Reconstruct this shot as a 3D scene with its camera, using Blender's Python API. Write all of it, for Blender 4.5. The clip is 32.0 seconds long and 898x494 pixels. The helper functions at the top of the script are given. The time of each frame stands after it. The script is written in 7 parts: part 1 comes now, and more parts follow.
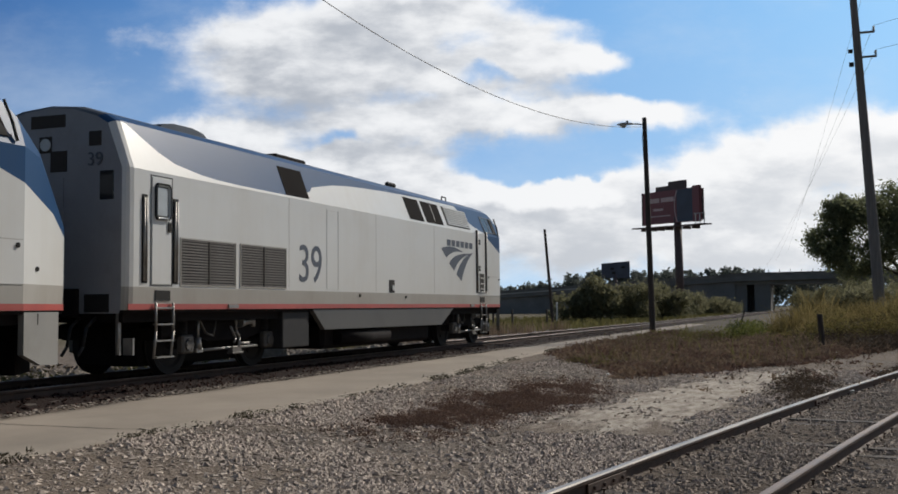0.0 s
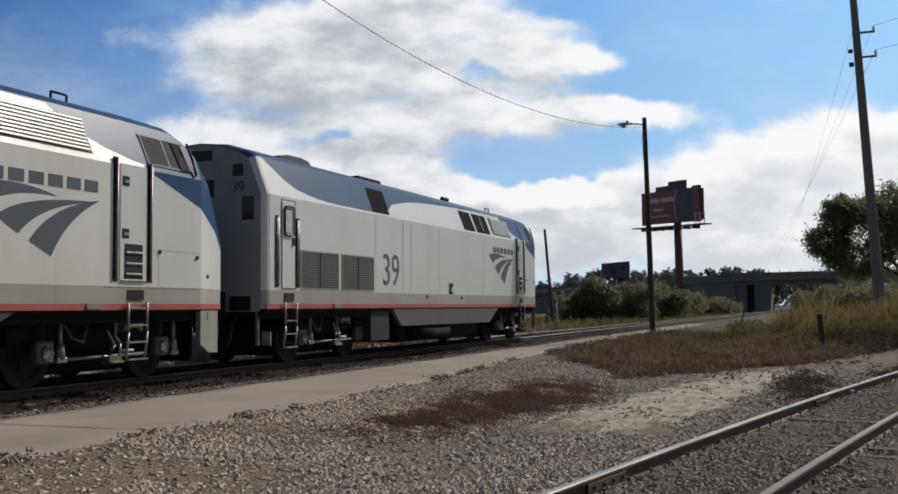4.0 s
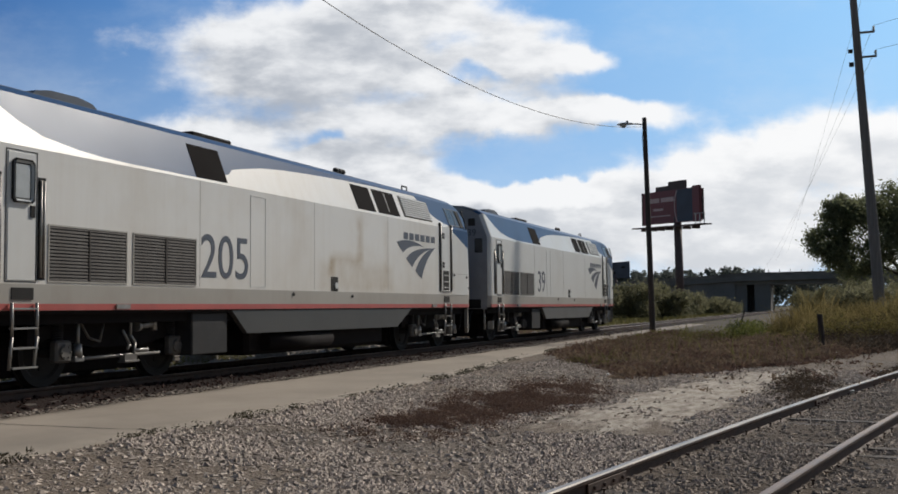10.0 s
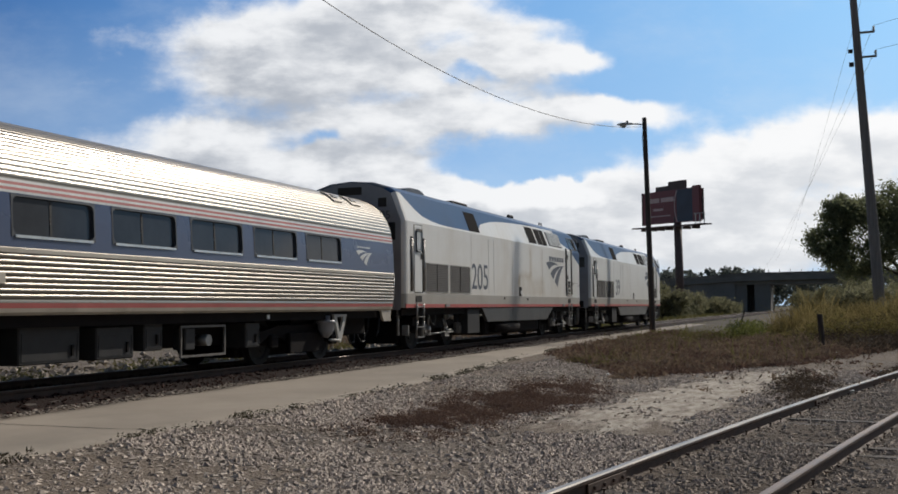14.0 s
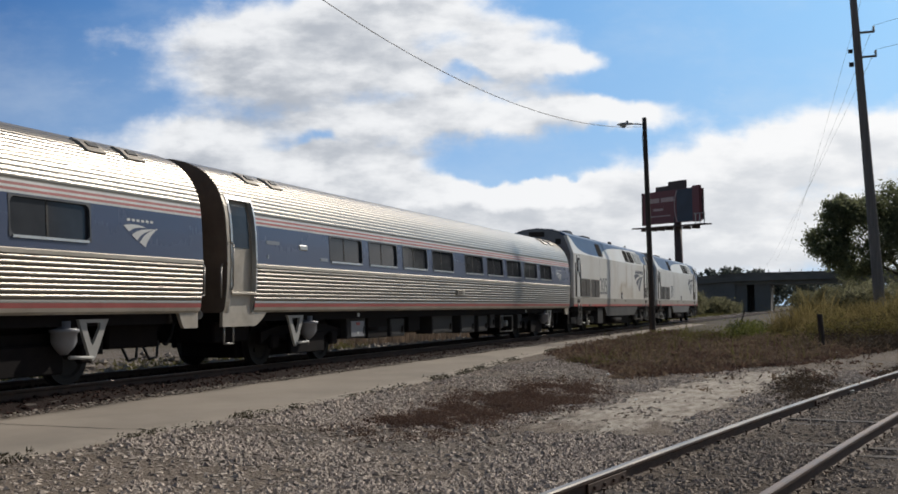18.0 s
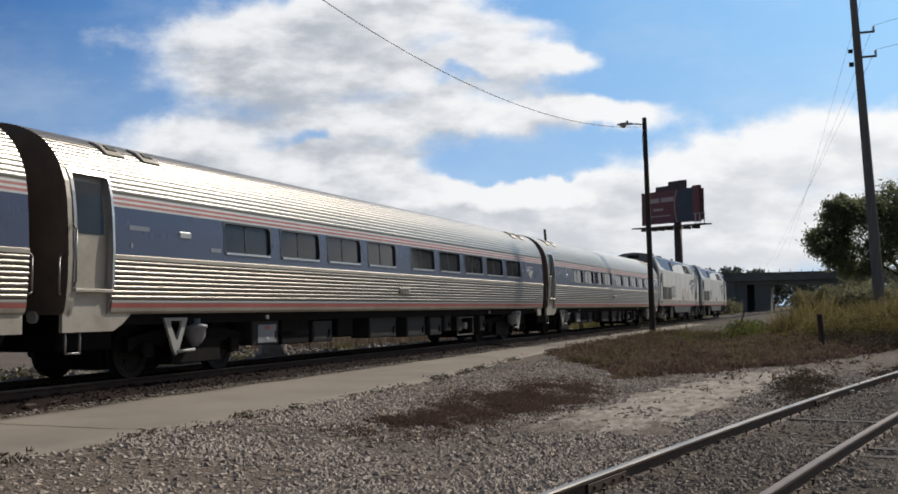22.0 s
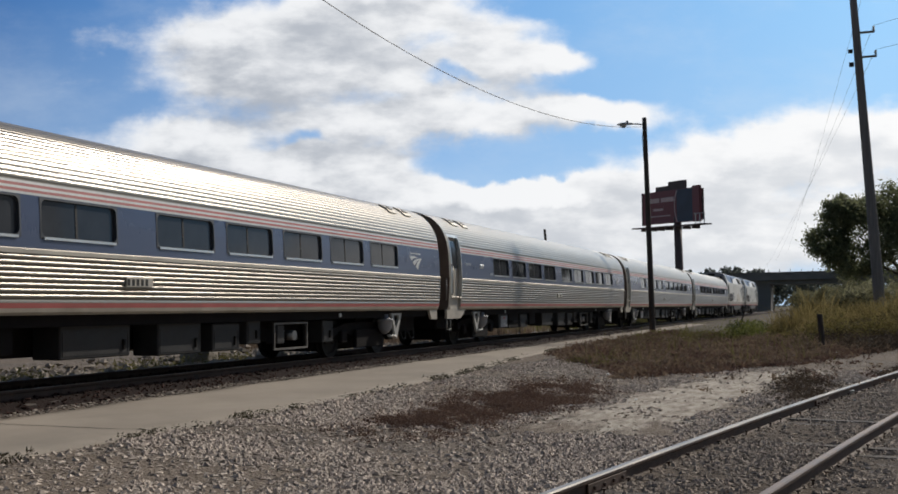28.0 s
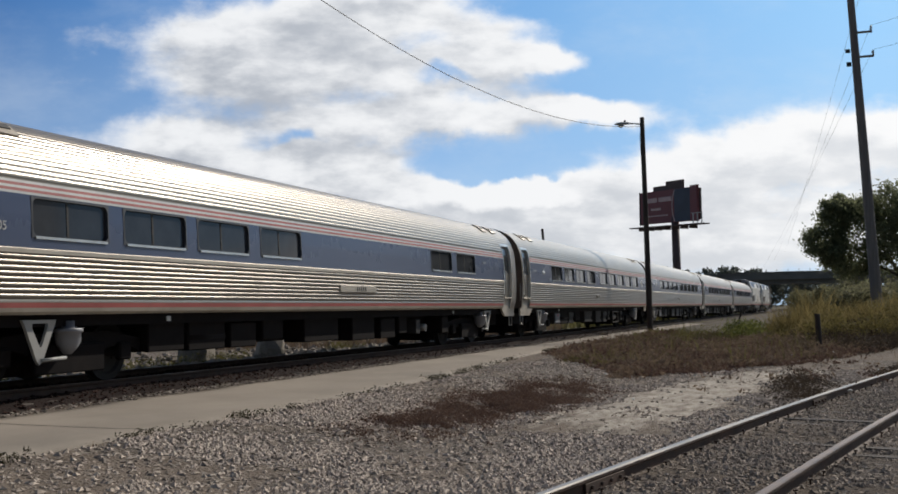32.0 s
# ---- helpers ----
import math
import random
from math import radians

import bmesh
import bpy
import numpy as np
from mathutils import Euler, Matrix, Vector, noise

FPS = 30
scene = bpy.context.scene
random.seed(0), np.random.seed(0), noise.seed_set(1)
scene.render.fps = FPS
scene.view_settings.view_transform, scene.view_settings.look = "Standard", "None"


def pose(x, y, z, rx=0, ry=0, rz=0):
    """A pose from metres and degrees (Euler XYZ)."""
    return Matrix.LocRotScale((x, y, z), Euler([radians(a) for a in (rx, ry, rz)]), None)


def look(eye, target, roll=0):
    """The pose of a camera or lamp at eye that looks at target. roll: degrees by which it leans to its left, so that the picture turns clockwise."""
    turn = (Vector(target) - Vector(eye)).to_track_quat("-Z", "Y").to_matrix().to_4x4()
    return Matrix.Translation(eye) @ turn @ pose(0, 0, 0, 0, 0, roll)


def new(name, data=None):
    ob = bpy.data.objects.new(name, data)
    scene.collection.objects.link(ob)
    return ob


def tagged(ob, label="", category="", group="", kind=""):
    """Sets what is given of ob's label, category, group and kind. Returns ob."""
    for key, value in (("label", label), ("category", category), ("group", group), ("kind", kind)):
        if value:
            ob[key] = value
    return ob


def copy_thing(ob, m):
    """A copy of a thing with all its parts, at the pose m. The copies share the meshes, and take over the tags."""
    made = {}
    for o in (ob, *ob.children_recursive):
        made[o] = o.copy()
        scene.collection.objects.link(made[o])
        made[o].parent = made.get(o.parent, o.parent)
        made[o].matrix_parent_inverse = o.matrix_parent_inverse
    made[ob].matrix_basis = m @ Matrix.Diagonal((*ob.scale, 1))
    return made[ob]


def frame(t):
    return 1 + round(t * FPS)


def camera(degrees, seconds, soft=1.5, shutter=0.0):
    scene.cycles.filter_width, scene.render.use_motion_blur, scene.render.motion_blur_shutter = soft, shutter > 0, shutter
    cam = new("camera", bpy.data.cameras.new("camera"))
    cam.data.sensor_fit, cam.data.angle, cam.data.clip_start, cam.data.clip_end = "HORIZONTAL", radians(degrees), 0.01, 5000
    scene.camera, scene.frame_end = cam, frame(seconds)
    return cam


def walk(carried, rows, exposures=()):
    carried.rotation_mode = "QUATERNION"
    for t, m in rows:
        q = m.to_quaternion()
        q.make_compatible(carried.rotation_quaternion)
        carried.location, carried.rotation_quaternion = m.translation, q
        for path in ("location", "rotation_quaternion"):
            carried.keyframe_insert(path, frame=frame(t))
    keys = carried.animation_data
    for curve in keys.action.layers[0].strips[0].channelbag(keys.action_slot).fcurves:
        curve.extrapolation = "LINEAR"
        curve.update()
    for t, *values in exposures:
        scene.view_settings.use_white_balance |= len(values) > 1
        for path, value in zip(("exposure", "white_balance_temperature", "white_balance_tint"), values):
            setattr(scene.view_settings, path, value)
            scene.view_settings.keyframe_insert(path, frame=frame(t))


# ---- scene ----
# World: x runs along the main track in the train's direction, y away from the camera, z = 0 at the top of the main rails.
EYE = Vector((0.0, 0.0, 1.108))
AIM, TILT, LEAN = radians(69.773), radians(3.279), -0.471


def heading(aim, tilt):
    return Vector((math.sin(aim) * math.cos(tilt), math.cos(aim) * math.cos(tilt), math.sin(tilt)))


HOLD = look(EYE, EYE + heading(AIM, TILT), LEAN)
NUDGED = look(EYE, EYE + heading(AIM + 0.0022, TILT - 0.0004), LEAN)
cam = camera(45.98, 32.0, soft=1.7)
walk(cam, [(0.0, HOLD), (15.0, HOLD), (31.6, HOLD), (31.8, HOLD), (32.0, NUDGED)],
     exposures=[(0.0, 0.0), (32.0, 0.0)])

# ---- light ----
SUN_AZ, SUN_EL = -21.5, 36.0
world = bpy.data.worlds.new("sky")
scene.world = world
world.use_nodes = True
wn = world.node_tree.nodes
sky = wn.new("ShaderNodeTexSky")
sky.sky_type, sky.sun_disc = "NISHITA", False
sky.sun_elevation, sky.sun_rotation = radians(SUN_EL), radians(90 - SUN_AZ)
sky.air_density, sky.dust_density, sky.ozone_density = 1.0, 1.2, 1.5
world.node_tree.links.new(sky.outputs[0], wn["Background"].inputs[0])
wn["Background"].inputs[1].default_value = 0.05
sun_dir = Vector((math.cos(radians(SUN_AZ)) * math.cos(radians(SUN_EL)), math.sin(radians(SUN_AZ)) * math.cos(radians(SUN_EL)), math.sin(radians(SUN_EL))))
sun_data = bpy.data.lights.new("sun", "SUN")
sun_data.energy, sun_data.angle, sun_data.color = 3.2, radians(0.6), (1.0, 0.93, 0.83)
sun = new("sun", sun_data)
sun.matrix_world = look((60, -40, 60), Vector((60, -40, 60)) - sun_dir)

# ---- materials ----
def nodes_of(name):
    m = bpy.data.materials.new(name)
    m.use_nodes = True
    nt = m.node_tree
    return m, nt, nt.nodes["Principled BSDF"]


def add(nt, kind, **kw):
    n = nt.nodes.new(kind)
    for key, value in kw.items():
        n.inputs[key].default_value = value
    return n


def ramp(nt, source, stops):
    r = nt.nodes.new("ShaderNodeValToRGB")
    el = r.color_ramp.elements
    while len(el) < len(stops):
        el.new(0.5)
    for e, (p, c) in zip(el, stops):
        e.position, e.color = p, (*c, 1)
    nt.links.new(source, r.inputs[0])
    return r.outputs[0]


def mix(nt, fac, a, b, mode="MIX"):
    n = nt.nodes.new("ShaderNodeMix")
    n.data_type, n.blend_type = "RGBA", mode
    for sock, v in ((n.inputs[0], fac), (n.inputs[6], a), (n.inputs[7], b)):
        if isinstance(v, (int, float)):
            sock.default_value = v
        elif isinstance(v, tuple):
            sock.default_value = (*v, 1)
        else:
            nt.links.new(v, sock)
    return n.outputs[2]


def calc(nt, op, a, b=None, c=None, clamp=False):
    n = nt.nodes.new("ShaderNodeMath")
    n.operation, n.use_clamp = op, clamp
    for i, v in enumerate((a, b, c)):
        if v is None:
            continue
        if isinstance(v, (int, float)):
            n.inputs[i].default_value = v
        else:
            nt.links.new(v, n.inputs[i])
    return n.outputs[0]


def place(nt, space="Object", scale=(1, 1, 1)):
    tc = nt.nodes.new("ShaderNodeTexCoord")
    mp = nt.nodes.new("ShaderNodeMapping")
    mp.inputs["Scale"].default_value = scale
    nt.links.new(tc.outputs[space], mp.inputs[0])
    return mp.outputs[0]


def cloudy(nt, where, scale, detail=4.0, rough=0.6):
    n = add(nt, "ShaderNodeTexNoise", Scale=scale, Detail=detail, Roughness=rough)
    nt.links.new(where, n.inputs["Vector"])
    return n.outputs["Fac"]


def relief(nt, bsdf, height, strength=0.3, distance=0.01):
    b = add(nt, "ShaderNodeBump", Strength=strength, Distance=distance)
    nt.links.new(height, b.inputs["Height"])
    nt.links.new(b.outputs[0], bsdf.inputs["Normal"])


def surface(name, base, rough=0.6, metal=0.0, spread=0.15, scale=3.0, fine=40.0, bump=0.15, depth=0.004, stretch=(1, 1, 1), dirt=None, dirt_amount=0.35, spec=0.5):
    """A surface with broad stains, fine grain and relief, at real size."""
    m, nt, p = nodes_of(name)
    w = place(nt, "Object", stretch)
    broad, grain = cloudy(nt, w, scale), cloudy(nt, w, fine, 3.0)
    lo = tuple(c * (1 - spread) for c in base)
    hi = tuple(min(1, c * (1 + spread)) for c in base)
    col = ramp(nt, broad, [(0.3, lo), (0.7, hi)])
    col = mix(nt, 0.25, col, ramp(nt, grain, [(0.3, lo), (0.7, hi)]))
    if dirt:
        spots = ramp(nt, cloudy(nt, w, scale * 0.6, 6.0, 0.7), [(0.5, (0, 0, 0)), (0.75, (dirt_amount,) * 3)])
        col = mix(nt, spots, col, dirt)
    nt.links.new(col, p.inputs["Base Color"])
    nt.links.new(calc(nt, "MULTIPLY_ADD", broad, 0.3, rough - 0.15), p.inputs["Roughness"])
    p.inputs["Metallic"].default_value = metal
    p.inputs["Specular IOR Level"].default_value = spec
    if bump:
        relief(nt, p, grain, bump, depth)
    return m


def streaked(name, base, dirt, rough=0.38, amount=0.5, low=1.0, high=2.2, metal=0.0, gloss=0.14, spill=()):
    """Vehicle paint with rain streaks that run down and road grime that thins out upwards."""
    m, nt, p = nodes_of(name)
    w = place(nt, "Object", (1, 1, 1))
    tall = place(nt, "Object", (2.2, 2.2, 0.12))
    streak = ramp(nt, cloudy(nt, tall, 2.0, 5.0, 0.65), [(0.45, (0, 0, 0)), (0.8, (1, 1, 1))])
    patch = ramp(nt, cloudy(nt, w, 0.55, 5.0, 0.6), [(0.42, (0, 0, 0)), (0.75, (1, 1, 1))])
    sep = nt.nodes.new("ShaderNodeSeparateXYZ")
    nt.links.new(w, sep.inputs[0])
    grime = nt.nodes.new("ShaderNodeMapRange")
    grime.inputs[1].default_value, grime.inputs[2].default_value = high, low
    nt.links.new(sep.outputs[2], grime.inputs[0])
    f = calc(nt, "MULTIPLY_ADD", grime.outputs[0], 0.5, calc(nt, "MULTIPLY", patch, 0.55))
    f = calc(nt, "MULTIPLY", calc(nt, "ADD", f, calc(nt, "MULTIPLY", streak, 0.25)), amount, clamp=True)
    # brown spills: soft-edged fields (u0, u1, z0, z1) with wavering edges
    wob = cloudy(nt, w, 2.0, 3.0)
    for u0, u1, z0, z1, k in spill:
        field = None
        for axis, lo, hi in ((0, u0, u1), (2, z0, z1)):
            c = calc(nt, "ABSOLUTE", calc(nt, "ADD", calc(nt, "ADD", sep.outputs[axis], -(lo + hi) / 2), calc(nt, "MULTIPLY_ADD", wob, 0.3, -0.15)))
            g = calc(nt, "MULTIPLY_ADD", c, -1 / 0.22, ((hi - lo) / 2 + 0.11) / 0.22, clamp=True)
            field = g if field is None else calc(nt, "MULTIPLY", field, g)
        f = calc(nt, "MULTIPLY_ADD", calc(nt, "MULTIPLY", field, wob), k, f, clamp=True)
    col = mix(nt, f, base, dirt)
    nt.links.new(col, p.inputs["Base Color"])
    nt.links.new(calc(nt, "MULTIPLY_ADD", f, 0.4, rough), p.inputs["Roughness"])
    p.inputs["Metallic"].default_value = metal
    p.inputs["Specular IOR Level"].default_value = gloss
    relief(nt, p, cloudy(nt, w, 1.3, 2.0), 0.12, 0.02)
    return m


def glass_dark(name, tint=(0.012, 0.013, 0.015), rough=0.06):
    m, nt, p = nodes_of(name)
    w = place(nt)
    nt.links.new(mix(nt, cloudy(nt, w, 2.0), tint, tuple(c * 2.5 for c in tint)), p.inputs["Base Color"])
    p.inputs["Roughness"].default_value = rough
    p.inputs["Specular IOR Level"].default_value = 0.5
    return m


def ground_material():
    """Grey gravel on dark fines with brown soil, a pale wheel-marked sandy stretch, and dark beds under both tracks."""
    m, nt, p = nodes_of("gravel_ground")
    w = place(nt, "Object")
    stones = add(nt, "ShaderNodeTexVoronoi", Scale=26.0)
    nt.links.new(w, stones.inputs["Vector"])
    tone = ramp(nt, stones.outputs["Color"], [(0.15, (0.038, 0.031, 0.025)), (0.5, (0.105, 0.090, 0.075)), (0.9, (0.34, 0.30, 0.26))])
    soil = ramp(nt, cloudy(nt, w, 5.0, 6.0, 0.7), [(0.3, (0.12, 0.094, 0.073)), (0.7, (0.262, 0.212, 0.168))])
    where = ramp(nt, cloudy(nt, w, 0.4, 6.0, 0.66), [(0.38, (0, 0, 0)), (0.56, (0.85, 0.85, 0.85))])
    col = mix(nt, where, tone, soil)
    sep = nt.nodes.new("ShaderNodeSeparateXYZ")
    nt.links.new(w, sep.inputs[0])
    x, y = sep.outputs[0], sep.outputs[1]
    wav = cloudy(nt, w, 0.8, 4.0, 0.6)
    dx = calc(nt, "ADD", x, -12.0)
    centre = calc(nt, "MULTIPLY_ADD", calc(nt, "MULTIPLY", dx, dx), -0.0095, 3.1)
    off = calc(nt, "ADD", calc(nt, "SUBTRACT", y, centre), calc(nt, "MULTIPLY_ADD", wav, 1.2, -0.6))
    near_line = calc(nt, "EXPONENT", calc(nt, "MULTIPLY", calc(nt, "MULTIPLY", off, off), -0.8))
    xc = calc(nt, "MULTIPLY_ADD", x, 1 / 7.0, -20.6 / 7.0)
    xc2 = calc(nt, "MULTIPLY", xc, xc)
    span = calc(nt, "EXPONENT", calc(nt, "MULTIPLY", calc(nt, "MULTIPLY", xc2, xc2), -1.0))
    ruts = cloudy(nt, place(nt, "Object", (0.45, 2.0, 1)), 1.6, 7.0, 0.68)
    sandy = calc(nt, "MULTIPLY_ADD", calc(nt, "MULTIPLY", near_line, span), 2.1, calc(nt, "MULTIPLY_ADD", ruts, 5.0, -3.05))
    sandy = calc(nt, "MULTIPLY", sandy, 1.5, clamp=True)
    sand = ramp(nt, cloudy(nt, place(nt, "Object", (0.6, 1.8, 1)), 3.4, 7.0, 0.72), [(0.32, (0.19, 0.16, 0.13)), (0.50, (0.38, 0.335, 0.28)), (0.66, (0.54, 0.49, 0.42))])
    col = mix(nt, sandy, col, sand)
    # the siding's bed: dark oily brown fines
    d8 = calc(nt, "ADD", x, -8.1)
    line = calc(nt, "ADD", calc(nt, "MULTIPLY_ADD", d8, -0.1732, 2.22), calc(nt, "MULTIPLY", calc(nt, "MULTIPLY", d8, d8), -0.0015))
    bed = calc(nt, "MULTIPLY_ADD", calc(nt, "SUBTRACT", line, y), 2.2, calc(nt, "MULTIPLY_ADD", wav, 1.2, -0.35), clamp=True)
    bedcol = ramp(nt, cloudy(nt, w, 7.0, 6.0, 0.7), [(0.3, (0.040, 0.030, 0.023)), (0.7, (0.12, 0.092, 0.070))])
    col = mix(nt, calc(nt, "MULTIPLY", bed, 0.85), col, bedcol)
    # rough grass and soil far off
    far = calc(nt, "MULTIPLY_ADD", x, 1 / 12.0, -34 / 12.0, clamp=True)
    turf = ramp(nt, cloudy(nt, w, 0.7, 6.0, 0.7), [(0.3, (0.060, 0.052, 0.032)), (0.7, (0.17, 0.145, 0.085))])
    col = mix(nt, calc(nt, "MULTIPLY", far, 0.85), col, turf)
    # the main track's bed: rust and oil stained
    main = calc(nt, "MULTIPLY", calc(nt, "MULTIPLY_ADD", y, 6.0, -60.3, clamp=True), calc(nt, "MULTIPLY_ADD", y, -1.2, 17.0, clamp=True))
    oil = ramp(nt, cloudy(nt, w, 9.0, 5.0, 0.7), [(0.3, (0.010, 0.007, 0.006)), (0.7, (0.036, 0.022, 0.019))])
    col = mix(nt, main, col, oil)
    nt.links.new(col, p.inputs["Base Color"])
    p.inputs["Roughness"].default_value = 0.95
    p.inputs["Specular IOR Level"].default_value = 0.15
    relief(nt, p, calc(nt, "ADD", calc(nt, "MULTIPLY", stones.outputs["Distance"], calc(nt, "SUBTRACT", 1.0, sandy)), calc(nt, "MULTIPLY", cloudy(nt, w, 14.0, 6.0, 0.7), 0.7)), 0.6, 0.03)
    return m


def clean_metal(name, base, rough, spread=0.06, metal=1.0):
    """Rolled metal: even gloss, faint tone changes from sheet to sheet, soot that thins towards the top."""
    m, nt, p = nodes_of(name)
    w = place(nt, "Object", (0.35, 1, 1))
    lo, hi = tuple(c * (1 - spread) for c in base), tuple(c * (1 + spread) for c in base)
    col = ramp(nt, cloudy(nt, w, 0.8, 3.0), [(0.35, lo), (0.65, hi)])
    col = mix(nt, ramp(nt, cloudy(nt, place(nt, "Object", (0.15, 1, 3.0)), 2.5, 4.0), [(0.5, (0, 0, 0)), (0.85, (0.3, 0.3, 0.3))]), col, tuple(c * 0.6 for c in base))
    nt.links.new(col, p.inputs["Base Color"])
    p.inputs["Metallic"].default_value = metal
    p.inputs["Roughness"].default_value = rough
    return m


def varied(name, low, high, rough=0.85, spec=0.25, fine=30.0, thin=0.0):
    """For stuff in many small pieces: every piece takes its own tone. thin: the share of light that leaves and blades let through."""
    m, nt, p = nodes_of(name)
    g = nt.nodes.new("ShaderNodeNewGeometry")
    c = ramp(nt, g.outputs["Random Per Island"], [(0.0, low), (1.0, high)])
    w = place(nt)
    n = cloudy(nt, w, fine, 3.0)
    c = mix(nt, 0.35, c, mix(nt, n, low, high))
    nt.links.new(c, p.inputs["Base Color"])
    p.inputs["Roughness"].default_value = rough
    p.inputs["Specular IOR Level"].default_value = spec
    if thin:
        t = nt.nodes.new("ShaderNodeBsdfTranslucent")
        nt.links.new(c, t.inputs[0])
        s = nt.nodes.new("ShaderNodeMixShader")
        s.inputs[0].default_value = thin
        nt.links.new(p.outputs[0], s.inputs[1]), nt.links.new(t.outputs[0], s.inputs[2])
        nt.links.new(s.outputs[0], nt.nodes["Material Output"].inputs[0])
    return m


M = {}
M["white"] = streaked("silver_white_paint", (0.72, 0.728, 0.712), (0.48, 0.43, 0.35), 0.33, 0.40, 1.0, 2.6, gloss=0.3)
M["stained_white"] = streaked("stained_silver_white_paint", (0.78, 0.775, 0.745), (0.46, 0.385, 0.285), 0.36, 0.55, 1.0, 2.6, gloss=0.35,
                              spill=((11.2, 11.45, 2.2, 3.15, 0.9), (9.85, 11.45, 2.08, 2.28, 0.9), (9.82, 10.02, 1.5, 2.2, 0.9), (9.3, 13.2, 1.5, 2.1, 0.5), (12.7, 12.9, 1.6, 3.2, 0.5)))
M["blue"] = streaked("blue_grey_paint", (0.026, 0.078, 0.185), (0.06, 0.075, 0.10), 0.36, 0.2, 1.0, 2.0, gloss=0.12)
M["lower"] = streaked("grey_lower_paint", (0.44, 0.425, 0.39), (0.26, 0.215, 0.17), 0.45, 0.6, 0.6, 1.6)
M["red"] = surface("red_stripe_paint", (0.42, 0.085, 0.07), 0.45, spread=0.2, scale=1.5, dirt=(0.2, 0.1, 0.08), bump=0)
M["coach_red"] = surface("faded_red_pinstripe", (0.39, 0.10, 0.09), 0.5, spread=0.2, scale=1.5, dirt=(0.18, 0.10, 0.085), bump=0)
M["roofgrey"] = surface("roof_grey_paint", (0.13, 0.15, 0.18), 0.55, spread=0.25, scale=1.2, dirt=(0.08, 0.07, 0.06), dirt_amount=0.6, spec=0.12)
M["rearpale"] = surface("pale_grey_paint", (0.38, 0.375, 0.355), 0.5, spread=0.12, scale=1.5, dirt=(0.2, 0.17, 0.14))
M["noseskirt"] = surface("pilot_skirt_paint", (0.26, 0.255, 0.24), 0.5, spread=0.12, scale=1.5, dirt=(0.15, 0.125, 0.10))
M["skirt"] = surface("skirt_grey_paint", (0.095, 0.093, 0.088), 0.5, spread=0.15, scale=1.2, dirt=(0.05, 0.04, 0.035))
M["skirt_dark"] = surface("sooty_skirt_paint", (0.050, 0.049, 0.046), 0.5, spread=0.2, scale=1.2, dirt=(0.03, 0.025, 0.022))
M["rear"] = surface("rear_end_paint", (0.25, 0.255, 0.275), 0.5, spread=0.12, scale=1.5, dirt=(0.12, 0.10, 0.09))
M["under"] = surface("underframe_black", (0.012, 0.010, 0.010), 0.8, spread=0.4, scale=4.0, dirt=(0.025, 0.019, 0.017), dirt_amount=0.5, spec=0.1)
M["undergrey"] = surface("equipment_grey", (0.036, 0.035, 0.035), 0.6, spread=0.3, scale=3.0, dirt=(0.04, 0.032, 0.027), dirt_amount=0.6, spec=0.2)
M["bare"] = surface("bare_steel", (0.30, 0.29, 0.275), 0.45, 0.6, spread=0.2, scale=6.0, dirt=(0.16, 0.12, 0.09), dirt_amount=0.5)
M["wheel"] = surface("wheel_steel", (0.013, 0.011, 0.010), 0.8, 0.0, spread=0.3, scale=6.0)
M["glass"] = glass_dark("dark_window_glass")
M["cabglass"] = glass_dark("cab_glass", (0.035, 0.037, 0.040), 0.08)
M["cabglass"].node_tree.nodes["Principled BSDF"].inputs["Specular IOR Level"].default_value = 0.15
M["screen"] = surface("dark_window_screen", (0.012, 0.010, 0.010), 0.8, spread=0.3, scale=3.0, bump=0, spec=0.03)
M["cast"] = surface("pale_dusty_casting", (0.13, 0.12, 0.108), 0.6, 0.2, spread=0.3, scale=7.0, dirt=(0.06, 0.048, 0.04), dirt_amount=0.7)
M["grille"] = surface("grille_dark", (0.024, 0.018, 0.014), 0.7, 0.0, spread=0.3, scale=5.0)
# near-black for openings that are not cut in: their inner shade is the colour
M["hole"] = surface("painted_recess_dark", (0.010, 0.009, 0.009), 0.9, spread=0.3, bump=0)
M["mark"] = surface("blue_grey_lettering", (0.075, 0.085, 0.11), 0.45, spread=0.1, bump=0)
M["pale"] = surface("pale_lettering", (0.62, 0.63, 0.62), 0.45, spread=0.1, bump=0)
M["silver"] = surface("frame_aluminium", (0.55, 0.55, 0.54), 0.35, 0.8, spread=0.15, scale=5.0, bump=0.05)
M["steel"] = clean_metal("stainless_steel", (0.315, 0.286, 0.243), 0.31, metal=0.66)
# same steel, darkened and rougher: the lower flutes' weaker reflection put into the colour
M["low_steel"] = clean_metal("lower_flute_dimmed_steel", (0.195, 0.174, 0.146), 0.38, metal=0.66)
M["flat_steel"] = surface("brushed_steel_sheet", (0.48, 0.435, 0.37), 0.48, 0.3, spread=0.15, scale=1.5, bump=0.05, dirt=(0.22, 0.18, 0.13), dirt_amount=0.6)
M["band"] = streaked("coach_blue_band", (0.062, 0.084, 0.158), (0.12, 0.118, 0.13), 0.24, 0.22, 1.9, 2.9, gloss=0.45)
